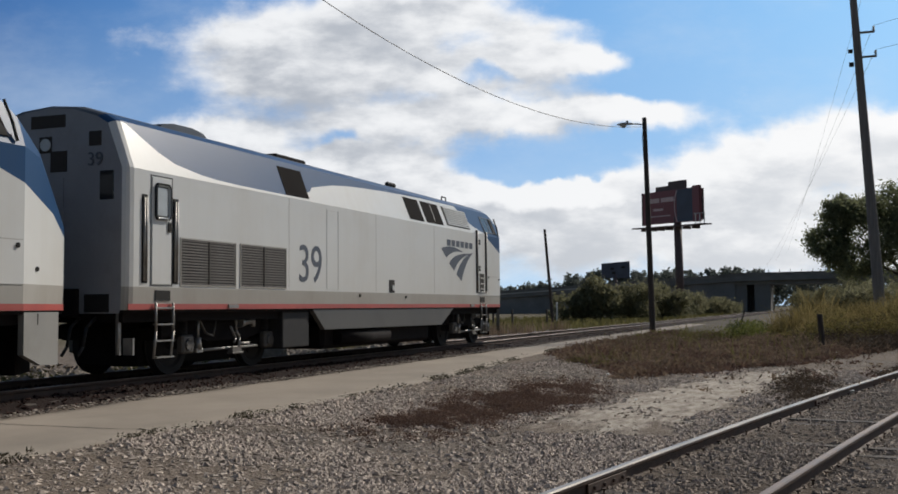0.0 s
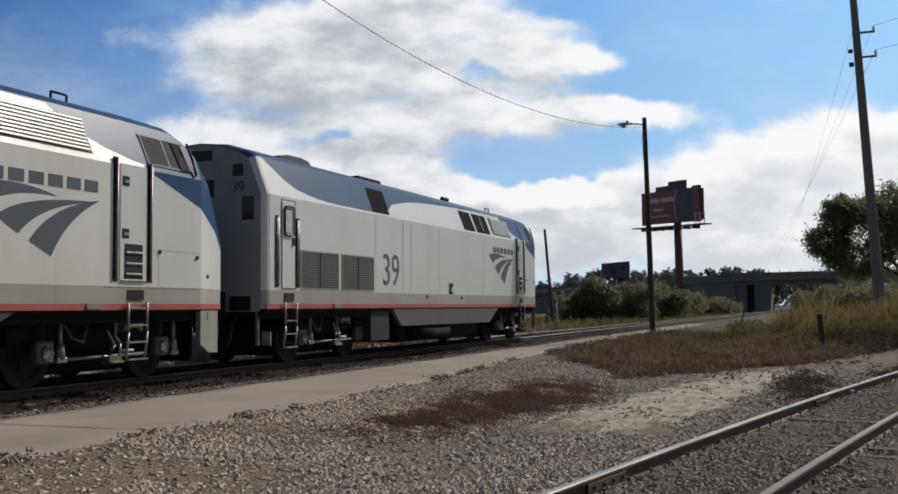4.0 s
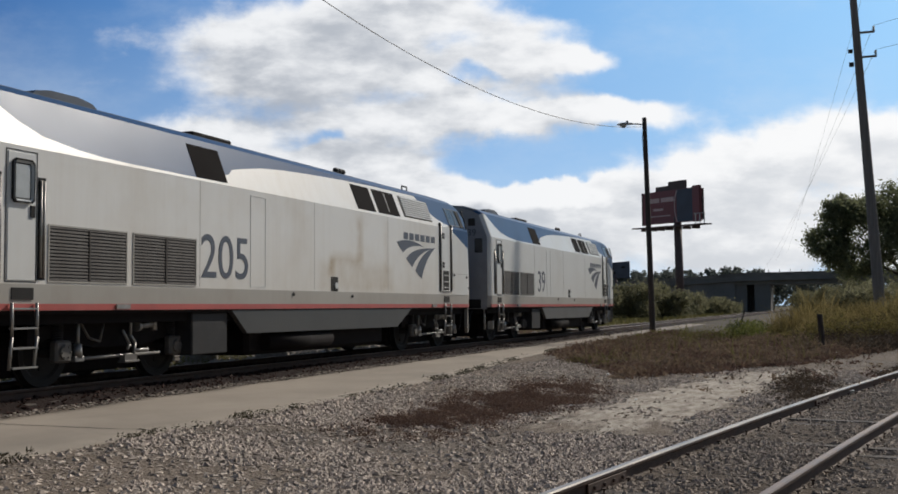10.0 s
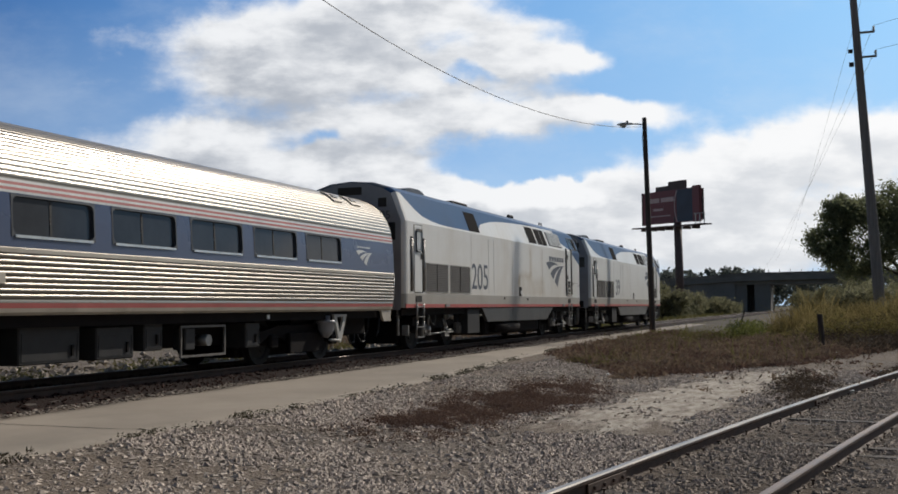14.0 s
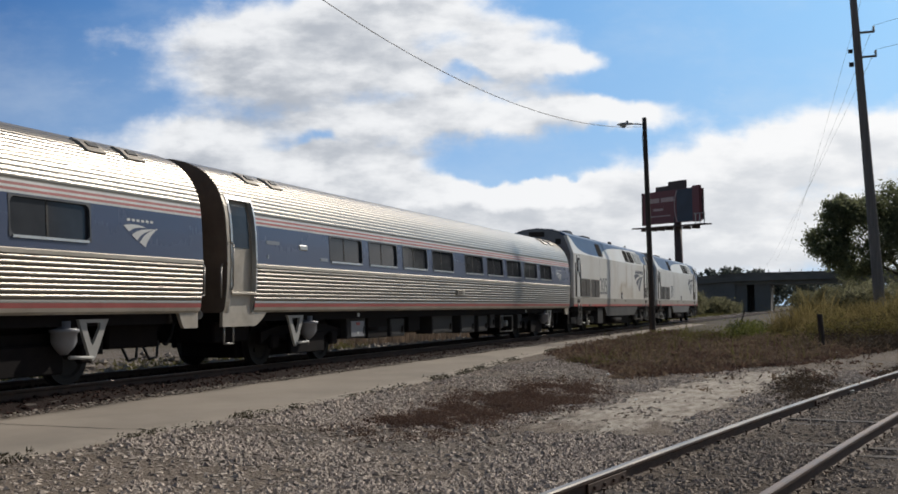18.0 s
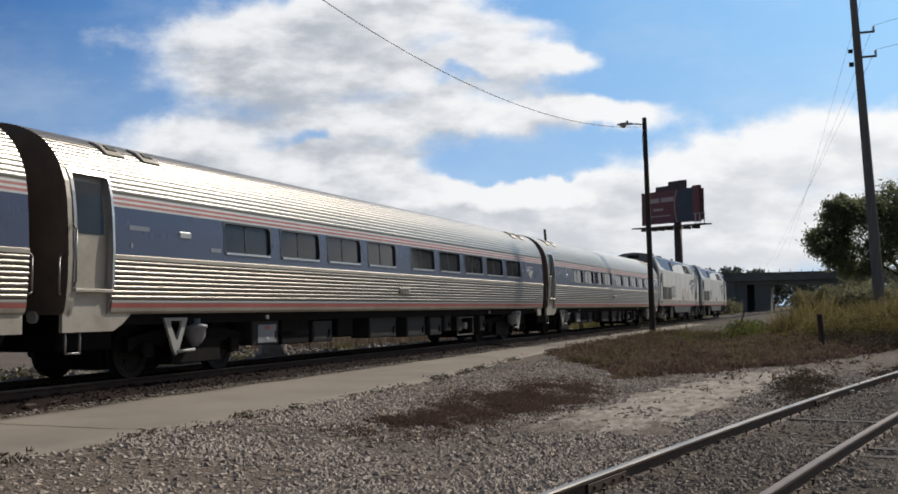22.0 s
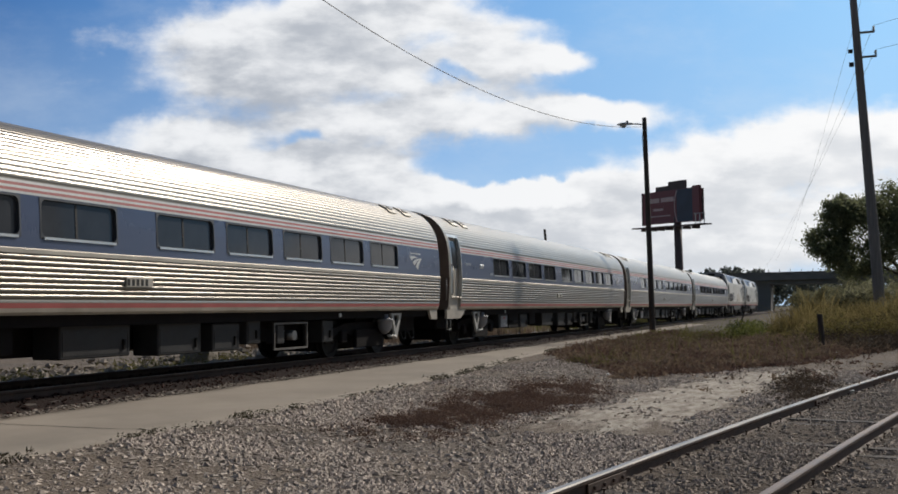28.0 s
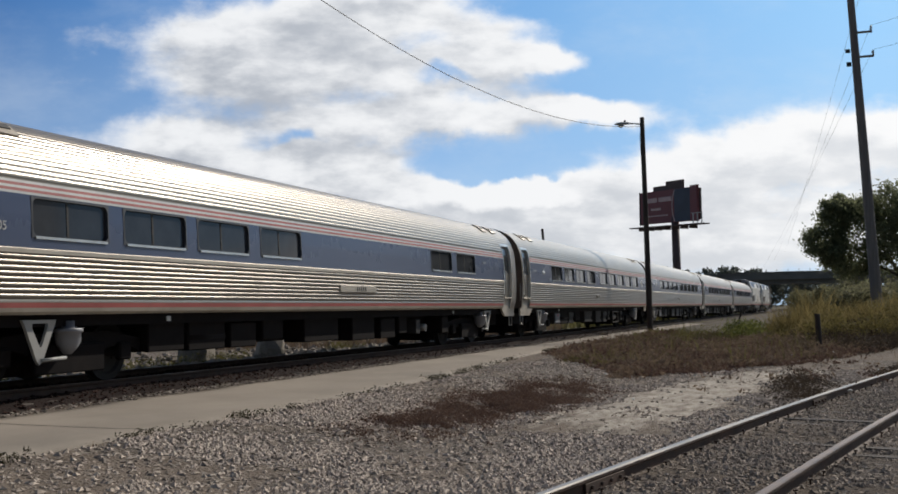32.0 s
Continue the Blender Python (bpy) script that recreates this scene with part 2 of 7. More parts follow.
M["brown"] = surface("diaphragm_brown", (0.155, 0.12, 0.095), 0.85, spread=0.3, scale=2.0)
M["rubber"] = surface("black_rubber", (0.02, 0.02, 0.02), 0.7, spread=0.3)
M["rust"] = surface("rusty_rail_steel", (0.085, 0.055, 0.042), 0.8, 0.2, spread=0.4, scale=5.0, fine=60, bump=0.4)
M["railtop"] = surface("worn_rail_top", (0.36, 0.325, 0.285), 0.44, 0.9, spread=0.2, scale=2.0, fine=50, bump=0.08, stretch=(0.2, 1, 1))
M["railtop_dull"] = surface("dull_rail_top", (0.17, 0.125, 0.10), 0.5, 0.4, spread=0.3, scale=3.0, fine=50, bump=0.1)
M["tie"] = surface("weathered_tie_wood", (0.075, 0.06, 0.05), 0.9, spread=0.4, scale=3.0, fine=30, bump=0.6, depth=0.01, stretch=(1, 6, 6))
M["asphalt"] = surface("worn_asphalt", (0.32, 0.277, 0.228), 0.9, spread=0.16, scale=0.7, fine=90, bump=0.35, depth=0.006, dirt=(0.20, 0.18, 0.155), dirt_amount=0.6, spec=0.25)
M["yard"] = surface("yard_gravel", (0.115, 0.098, 0.08), 0.95, spread=0.35, scale=0.35, fine=14, bump=0.5, depth=0.02, dirt=(0.08, 0.07, 0.05), dirt_amount=0.8, spec=0.1)
M["crossing"] = surface("road_asphalt", (0.20, 0.19, 0.175), 0.9, spread=0.2, scale=0.4, fine=60, bump=0.3, spec=0.25)
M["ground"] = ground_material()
M["stones"] = varied("gravel_stone", (0.085, 0.066, 0.052), (0.76, 0.64, 0.53))
M["bedstones"] = varied("siding_ballast", (0.10, 0.077, 0.06), (0.50, 0.41, 0.325))
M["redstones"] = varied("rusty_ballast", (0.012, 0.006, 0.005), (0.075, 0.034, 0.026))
M["dryweed"] = varied("dry_brown_weeds", (0.10, 0.073, 0.054), (0.32, 0.235, 0.165), thin=0.35)
M["redweed"] = varied("reddish_weeds", (0.075, 0.048, 0.038), (0.22, 0.142, 0.108), thin=0.3)
M["darkweed"] = varied("dark_brown_weeds", (0.035, 0.027, 0.020), (0.13, 0.098, 0.070), thin=0.25)
M["grass"] = varied("yellow_green_grass", (0.075, 0.062, 0.024), (0.40, 0.315, 0.135), thin=0.45)
M["weedgreen"] = varied("green_weeds", (0.085, 0.105, 0.03), (0.26, 0.27, 0.08), thin=0.4)
M["leaf"] = varied("tree_leaves", (0.105, 0.12, 0.068), (0.30, 0.32, 0.18), 0.6, thin=0.58)
# bush leaves lightened: part of the distance haze is in their colour
M["bush"] = varied("bush_leaves", (0.125, 0.125, 0.075), (0.31, 0.295, 0.17), 0.7, thin=0.5)
# far woods: pale, flat greys paint the haze into the leaf colour
M["farleaf"] = varied("haze_paled_foliage", (0.11, 0.125, 0.11), (0.21, 0.23, 0.20), 0.8, thin=0.3)
M["bark"] = surface("tree_bark", (0.08, 0.065, 0.05), 0.9, spread=0.35, scale=4.0, fine=30, bump=0.6, depth=0.02)
M["pole"] = surface("creosoted_pole_wood", (0.066, 0.050, 0.042), 0.85, spread=0.4, scale=2.0, fine=25, bump=0.5, depth=0.01, stretch=(4, 4, 0.3))
M["greypole"] = surface("grey_weathered_pole", (0.21, 0.19, 0.18), 0.85, spread=0.3, scale=2.0, fine=25, bump=0.5, depth=0.01, stretch=(4, 4, 0.3))
M["wire"] = surface("weathered_cable", (0.075, 0.068, 0.065), 0.6, bump=0)
M["lamp_metal"] = surface("lamp_grey_metal", (0.45, 0.45, 0.44), 0.5, 0.2, spread=0.15)
M["lens"] = glass_dark("lamp_lens", (0.26, 0.275, 0.28), 0.2)
M["sign_red"] = surface("billboard_maroon_print", (0.27, 0.088, 0.10), 0.6, spread=0.15, scale=0.3, bump=0)
M["sign_dark"] = surface("billboard_dark_print", (0.075, 0.088, 0.13), 0.6, spread=0.3, scale=0.5, bump=0)
M["sign_pale"] = surface("billboard_pale_print", (0.70, 0.52, 0.52), 0.6, spread=0.2, scale=1.0, bump=0)
M["sign_edge"] = surface("billboard_frame_steel", (0.12, 0.085, 0.085), 0.7, spread=0.3)
M["concrete"] = surface("stained_concrete", (0.20, 0.19, 0.175), 0.9, spread=0.25, scale=0.25, fine=8, bump=0.3, dirt=(0.09, 0.085, 0.08), dirt_amount=0.7)
M["wallgrey"] = surface("dark_wall_concrete", (0.20, 0.192, 0.185), 0.9, spread=0.25, scale=0.2, fine=6, bump=0.3)
M["coping"] = surface("pale_coping", (0.42, 0.41, 0.39), 0.85, spread=0.15, scale=0.4)

# ---- geometry helpers ----
def part(name, bm, material, parent=None, label="", smooth=False):
    """Links a bmesh as one mesh object, under a thing or a part."""
    me = bpy.data.meshes.new(name)
    if bm is not None:
        bmesh.ops.recalc_face_normals(bm, faces=bm.faces)
        bm.to_mesh(me)
        bm.free()
    for m in material if isinstance(material, (list, tuple)) else [material]:
        me.materials.append(m)
    if smooth:
        for f in me.polygons:
            f.use_smooth = True
    ob = new(name, me)
    if parent is not None:
        ob.parent = parent
    if label:
        tagged(ob, label)
    return ob


def empty(name, m=None):
    ob = new(name)
    ob.empty_display_size = 0.2
    if m is not None:
        ob.matrix_basis = m
    return ob


def raw(name, verts, faces, material, parent=None, label=""):
    me = bpy.data.meshes.new(name)
    me.from_pydata(verts, [], faces)
    me.materials.append(material)
    ob = new(name, me)
    if parent is not None:
        ob.parent = parent
    if label:
        tagged(ob, label)
    return ob


def box(bm, x0, x1, y0, y1, z0, z1, bevel=0.0, mat=0):
    vs = [bm.verts.new((x, y, z)) for x in (x0, x1) for y in (y0, y1) for z in (z0, z1)]
    fs = [bm.faces.new([vs[i] for i in q]) for q in ((0, 1, 3, 2), (4, 6, 7, 5), (0, 4, 5, 1), (2, 3, 7, 6), (0, 2, 6, 4), (1, 5, 7, 3))]
    for f in fs:
        f.material_index = mat
    if bevel:
        es = {e for f in fs for e in f.edges}
        bmesh.ops.bevel(bm, geom=list(es), offset=bevel, segments=1, affect="EDGES")
    return bm


def boxed(x0, x1, y0, y1, z0, z1, bevel=0.0):
    return box(bmesh.new(), x0, x1, y0, y1, z0, z1, bevel)


def tube(bm, p0, p1, r0, r1=None, seg=10, caps=True):
    p0, p1 = Vector(p0), Vector(p1)
    r1 = r0 if r1 is None else r1
    q = (p1 - p0).to_track_quat("Z", "Y")
    rings = []
    for p, r in ((p0, r0), (p1, r1)):
        rings.append([bm.verts.new(p + q @ Vector((r * math.cos(a), r * math.sin(a), 0))) for a in (2 * math.pi * i / seg for i in range(seg))])
    for i in range(seg):
        f = bm.faces.new((rings[0][i], rings[0][(i + 1) % seg], rings[1][(i + 1) % seg], rings[1][i]))
        f.smooth = True
    if caps:
        bm.faces.new(rings[0][::-1]), bm.faces.new(rings[1])
    return bm


def chain(bm, pts, r, seg=6):
    for a, b in zip(pts, pts[1:]):
        tube(bm, a, b, r, r, seg)
    return bm


def prism(bm, outline, axis, lo, hi, mat=0):
    """A flat outline given in two axes, thickened along the third ('x', 'y' or 'z')."""
    def at(p, d):
        return {"x": (d, p[0], p[1]), "y": (p[0], d, p[1]), "z": (p[0], p[1], d)}[axis]
    a, b = [bm.verts.new(at(p, lo)) for p in outline], [bm.verts.new(at(p, hi)) for p in outline]
    n = len(outline)
    fs = [bm.faces.new(a[::-1]), bm.faces.new(b)]
    fs += [bm.faces.new((a[i], a[(i + 1) % n], b[(i + 1) % n], b[i])) for i in range(n)]
    for f in fs:
        f.material_index = mat
    return bm


def loft(bm, rings, mats=None, close=False):
    """Joins rings of points; mats(i, j) gives the material of the face between rings i, i + 1 and points j, j + 1."""
    vs = [[bm.verts.new(p) for p in r] for r in rings]
    n = len(rings[0])
    for i in range(len(rings) - 1):
        for j in range(n if close else n - 1):
            k = (j + 1) % n
            quad = [vs[i][j], vs[i][k], vs[i + 1][k], vs[i + 1][j]]
            try:
                f = bm.faces.new(quad)
            except ValueError:
                continue
            if mats:
                f.material_index = mats(i, j)
    return vs


def lerp(a, b, t):
    return a + (b - a) * t


def along(x, table):
    """Straight-line reading of a table of (x, value)."""
    if x <= table[0][0]:
        return table[0][1]
    for (xa, va), (xb, vb) in zip(table, table[1:]):
        if x <= xb:
            return va + (vb - va) * (x - xa) / (xb - xa)
    return table[-1][1]


def lettering(name, text, size, m, material, parent, label=""):
    cu = bpy.data.curves.new(name, "FONT")
    cu.body, cu.size, cu.extrude, cu.align_x = text, size, 0.003, "CENTER"
    cu.materials.append(material)
    ob = new(name, cu)
    ob.parent = parent
    ob.matrix_basis = m
    if label:
        tagged(ob, label)
    return ob

# ---- the ground, tracks, path and backdrop ----
TRACK_Y = 11.69


def side_track(x):
    d = x - 8.1
    return 2.22 - 0.1732 * d - 0.0015 * d * d


def ground_z(x, y):
    z = along(y, [(-6, -0.50), (4.6, -0.50), (6.9, -0.27), (9.9, -0.24), (10.2, -0.20), (10.55, -0.13), (12.9, -0.13), (14.2, -0.35), (18, -0.55), (30, -0.6)])
    far = min(1.0, max(0.0, (x - 24) / 20))
    if y < 7:
        z = lerp(z, -0.38, far * 0.8)
    mound = math.exp(-((x - 48) / 8) ** 2 - ((y + 2.6) / 3.4) ** 2) * 0.9
    return z + mound + 0.03 * noise.noise(Vector((x * 0.5, y * 0.5, 0.3))) * (1 if abs(y - 8.4) > 1.6 else 0.25)


def spaced(stops):
    out = []
    for a, b, step in stops:
        n = max(1, round((b - a) / step))
        out += [a + (b - a) * i / n for i in range(n)]
    return out + [stops[-1][1]]


def build_ground():
    xs = spaced([(-4200, -400, 950), (-400, -20, 40), (-20, 60, 0.6), (60, 300, 6), (300, 4200, 300)])
    ys = spaced([(-4200, -200, 1000), (-200, -12, 12), (-12, 20, 0.45), (20, 80, 4), (80, 4200, 400)])
    verts = [(x, y, ground_z(x, y)) for x in xs for y in ys]
    n = len(ys)
    faces = [(i * n + j, (i + 1) * n + j, (i + 1) * n + j + 1, i * n + j + 1) for i in range(len(xs) - 1) for j in range(n - 1)]
    g = raw("ground", verts, faces, M["ground"])
    for f in g.data.polygons:
        f.use_smooth = True
    return tagged(g, "grey gravel ground with brown bare soil beside the tracks", "ground", kind="structure")


RAIL = [(-0.07, 0.0), (-0.07, 0.012), (-0.012, 0.032), (-0.010, 0.115), (-0.036, 0.135), (-0.037, 0.160), (-0.028, 0.172),
        (0.028, 0.172), (0.037, 0.160), (0.036, 0.135), (0.010, 0.115), (0.012, 0.032), (0.07, 0.012), (0.07, 0.0)]


def rail_piece(name, line, top, parent, bright, label=""):
    """A rail along a line of (x, y), its running surface at height top."""
    rings = []
    for i, (x, y) in enumerate(line):
        a, b = line[max(0, i - 1)], line[min(len(line) - 1, i + 1)]
        d = Vector((b[0] - a[0], b[1] - a[1])).normalized()
        rings.append([(x - d.y * o, y + d.x * o, top - 0.172 + h) for o, h in RAIL])
    bm = bmesh.new()
    loft(bm, rings, lambda i, j: 1 if j in (5, 6, 7) else 0, close=True)
    return part(name, bm, [M["rust"], bright], parent, label)


def build_main_track():
    track = tagged(empty("main_track"), "main railway track with rusty rails on dark ballast", "track", kind="structure")
    for off in (-0.755, 0.755):
        rail_piece("rail", [(x, TRACK_Y + off) for x in (-40, 0, 20, 40, 80, 160, 330)], 0.0, track, M["railtop_dull"])
    tie = boxed(-0.11, 0.11, -1.28, 1.28, -0.33, -0.165, 0.015)
    first = part("tie", tie, M["tie"], track)
    for i in range(1, 150):
        t = new("tie", first.data)
        t.parent = track
        t.location = (-18 + i * 0.52 + random.uniform(-0.03, 0.03), TRACK_Y + random.uniform(-0.04, 0.04), random.uniform(-0.012, 0.012))
        t.rotation_euler.z = random.uniform(-0.02, 0.02)
    first.location = (-18, TRACK_Y, 0)
    return track


def build_side_track():
    track = tagged(empty("side_track"), "siding track with worn rails half sunk in gravel", "track", kind="structure")
    xs = [-16 + i * 1.0 for i in range(88)]
    a = [(x, side_track(x)) for x in xs]
    b = []
    for x, y in a:
        s = -0.1732 - 0.0030 * (x - 8.1)
        k = 1.507 / math.sqrt(1 + s * s)
        b.append((x + s * k, y - k))
    rail_piece("rail", a, -0.35, track, M["railtop"], "worn rail with a bright running surface")
    rail_piece("rail", b, -0.35, track, M["railtop_dull"], "dull brown rail")
    tie = part("tie", boxed(-0.115, 0.115, -1.3, 1.3, -0.18, 0.0, 0.02), M["tie"], track)
    plate = boxed(-0.10, 0.10, -0.17, 0.17, -0.003, 0.016, 0.004)
    plate_mesh, spike_mesh = None, None
    for i in range(123):
        x = -15.48 + i * 0.56
        y, s = side_track(x), -0.1732 - 0.0030 * (x - 8.1)
        n = Vector((s, -1)).normalized()
        c = Vector((x, y)) + n * 0.753
        t = tie if i == 0 else new("tie", tie.data)
        t.parent = track
        t.matrix_basis = pose(c.x + random.uniform(-0.05, 0.05), c.y, -0.500 + random.uniform(-0.012, 0.008), 0, 0, math.degrees(math.atan(s)) + random.uniform(-1.5, 1.5))
        for k in (0.0, 1.507):
            q = Vector((x, y)) + n * k
            if plate_mesh is None:
                o = part("tie_plate", plate, M["rust"], track)
                plate_mesh = o.data
            else:
                o = new("tie_plate", plate_mesh)
                o.parent = track
            o.matrix_basis = pose(q.x, q.y, -0.535, 0, 0, math.degrees(math.atan(s)))
            if 5 < x < 26:
                for side in (-1, 1):
                    if spike_mesh is None:
                        bm = bmesh.new()
                        box(bm, -0.008, 0.008, -0.008, 0.008, 0, 0.05)
                        box(bm, -0.014, 0.014, -0.02, 0.02, 0.045, 0.06)
                        o = part("spike", bm, M["rust"], track)
                        spike_mesh = o.data
                    else:
                        o = new("spike", spike_mesh)
                        o.parent = track
                    e = q + n * (0.085 * side)
                    o.matrix_basis = pose(e.x + random.uniform(-0.05, 0.05), e.y, -0.522 + random.uniform(0, 0.03), random.uniform(-8, 8), random.uniform(-8, 8), 0)
    for x0 in (9.35, 18.1):
        for sgn in (-1, 1):
            s = -0.1732 - 0.0030 * (x0 - 8.1)
            bm = boxed(-0.45, 0.45, -0.010, 0.010, -0.135, -0.05, 0.004)
            for k in range(4):
                tube(bm, (-0.33 + 0.22 * k, 0, -0.092), (-0.33 + 0.22 * k, sgn * 0.035, -0.092), 0.018, seg=6)
            o = part("joint_bar", bm, M["rust"], track)
            o.matrix_basis = pose(x0, side_track(x0) + sgn * 0.030, -0.35, 0, 0, math.degrees(math.atan(s)))
    return track


def strip(name, near, far, lift, material, parent=None, thick=0.06, edge=0.0):
    """A paved sheet between two lines of (x, y), raised over the ground, with ragged edges."""
    bm = bmesh.new()
    rings = []
    for i, ((xa, ya), (xb, yb)) in enumerate(zip(near, far)):
        ja, jb = edge * noise.noise(Vector((xa * 0.9, 3.1, 0))), edge * noise.noise(Vector((xb * 0.9, 7.7, 0)))
        ring = [(xa, ya + ja, ground_z(xa, ya) - thick)]
        for k in range(9):
            t = k / 8
            x, y = lerp(xa, xb, t), lerp(ya + ja, yb + jb, t)
            ring.append((x, y, ground_z(x, y) + lift * min(1, 0.4 + 5 * min(t, 1 - t))))
        ring.append((xb, yb + jb, ground_z(xb, yb) - thick))
        rings.append(ring)
    loft(bm, rings)
    return part(name, bm, material, parent, smooth=True)


def build_path():
    xs = [-12 + 0.5 * i for i in range(180)]
    near = [(x, along(x, [(-12, 7.25), (8, 7.2), (13, 7.0), (20, 7.35), (28, 8.1), (36, 8.6), (78, 8.9)])) for x in xs]
    far = [(x, along(x, [(-12, 9.9), (12, 9.85), (30, 9.95), (78, 10.2)])) for x in xs]
    p = strip("path", near, far, 0.03, M["asphalt"], edge=0.12)
    crack = [(9.93 + 0.012 * i + random.uniform(-0.03, 0.03), 9.5 - 0.2 * i) for i in range(12)]
    bm = bmesh.new()
    loft(bm, [[(x - 0.010, y, ground_z(x, y) + 0.0335), (x + 0.012, y, ground_z(x, y) + 0.0335)] for x, y in crack])
    part("crack", bm, M["hole"], p, "thin dark crack across the asphalt")
    tagged(p, "long pale worn asphalt path beside the main track", "path", kind="structure")
    c = strip("crossing_road", [(x, 13.4) for x in (50, 53, 57, 62, 68, 76)], [(x + 12, 60) for x in (50, 53, 57, 62, 68, 76)], 0.03, M["crossing"])
    tagged(c, "grey asphalt road leading away from the track", "road", kind="structure")
    r = strip("gravel_road", [(x, -1 + 0.02 * x) for x in range(50, 200, 4)], [(x, 9.9) for x in range(50, 200, 4)], 0.03, M["yard"])
    tagged(r, "pale gravel yard road beside the main track", "road", kind="structure")


def cloud_material():
    """Blue that pales towards the sun and the horizon, with banks of cloud whose sunward rims are white and whose bellies are grey."""
    m, nt, p = nodes_of("sky_with_clouds")
    nt.nodes.remove(p)
    w = place(nt, "Object")
    sep = nt.nodes.new("ShaderNodeSeparateXYZ")
    nt.links.new(w, sep.inputs[0])

    def warp(scale, detail):
        n = add(nt, "ShaderNodeTexNoise", Scale=scale, Detail=detail, Roughness=0.55)
        nt.links.new(w, n.inputs["Vector"])
        c = nt.nodes.new("ShaderNodeSeparateColor")
        nt.links.new(n.outputs["Color"], c.inputs[0])
        return c.outputs
    broad, small = warp(5.0, 3.0), warp(17.0, 4.0)
    X = calc(nt, "ADD", calc(nt, "MULTIPLY_ADD", broad[0], 0.16, sep.outputs[0]), calc(nt, "MULTIPLY_ADD", small[0], 0.055, -0.1075))
    Y = calc(nt, "ADD", calc(nt, "MULTIPLY_ADD", broad[1], 0.08, sep.outputs[1]), calc(nt, "MULTIPLY_ADD", small[1], 0.045, -0.0625))
    puff = cloudy(nt, place(nt, "Object", (1, 1.7, 1)), 7.0, 9.0, 0.60)

    def density(dx, dy):
        total = None
        for cx, cy, rx, ry, k in BANKS:
            u = calc(nt, "MULTIPLY_ADD", X, 1 / rx, (dx - cx) / rx)
            v = calc(nt, "MULTIPLY_ADD", Y, 1 / ry, (dy - cy) / ry)
            d = calc(nt, "ADD", calc(nt, "MULTIPLY", u, u), calc(nt, "MULTIPLY", v, v))
            g = calc(nt, "MULTIPLY", calc(nt, "EXPONENT", calc(nt, "MULTIPLY", d, -1.0)), k)
            total = g if total is None else calc(nt, "ADD", total, g)
        return total

    def step(source, lo, hi):
        n = nt.nodes.new("ShaderNodeMapRange")
        n.interpolation_type = "SMOOTHSTEP"
        n.inputs[1].default_value, n.inputs[2].default_value = lo, hi
        nt.links.new(source, n.inputs[0])
        return n.outputs[0]
    here = density(0, 0)
    dens = calc(nt, "ADD", calc(nt, "MINIMUM", here, 1.1), calc(nt, "MULTIPLY_ADD", puff, 1.1, -0.55))
    cover = step(dens, 0.14, 0.78)
    # cloud that stands between a place and the sun greys it
    over = calc(nt, "MINIMUM", density(0.020, 0.048), 1.1)
    belly = cloudy(nt, place(nt, "Object", (0.9, 2.1, 1)), 7.0, 7.0, 0.58)
    shade = step(calc(nt, "ADD", calc(nt, "MULTIPLY", over, 0.62), calc(nt, "MULTIPLY_ADD", belly, 2.2, -1.0)), 0.20, 1.10)
    glare = calc(nt, "MULTIPLY_ADD", sep.outputs[0], 0.50, 0.38, clamp=True)
    grey = mix(nt, glare, (0.31, 0.35, 0.42), (0.86, 0.88, 0.905))
    rim = mix(nt, glare, (0.84, 0.86, 0.89), (1.0, 1.0, 1.0))
    body = mix(nt, shade, rim, grey)
    side = ramp(nt, calc(nt, "MULTIPLY_ADD", sep.outputs[0], 0.55, 0.5), [(0.05, (0.060, 0.165, 0.41)), (0.45, (0.140, 0.345, 0.71)), (0.95, (0.35, 0.65, 1.0))])
    haze = ramp(nt, calc(nt, "MULTIPLY_ADD", sep.outputs[1], 1.0, 0.5), [(0.50, (1, 1, 1)), (0.66, (0.36, 0.36, 0.36)), (0.93, (0, 0, 0))])
    veil = calc(nt, "MULTIPLY", step(cloudy(nt, place(nt, "Object", (1, 2.0, 1)), 3.2, 6.0, 0.6), 0.42, 0.78), 0.22)
    blue = mix(nt, veil, mix(nt, haze, side, (0.50, 0.69, 0.90)), (0.72, 0.80, 0.88))
    col = mix(nt, cover, blue, body)
    e = nt.nodes.new("ShaderNodeEmission")
    nt.links.new(col, e.inputs[0])
    e.inputs[1].default_value = 1.0
    nt.links.new(e.outputs[0], nt.nodes["Material Output"].inputs[0])
    return m


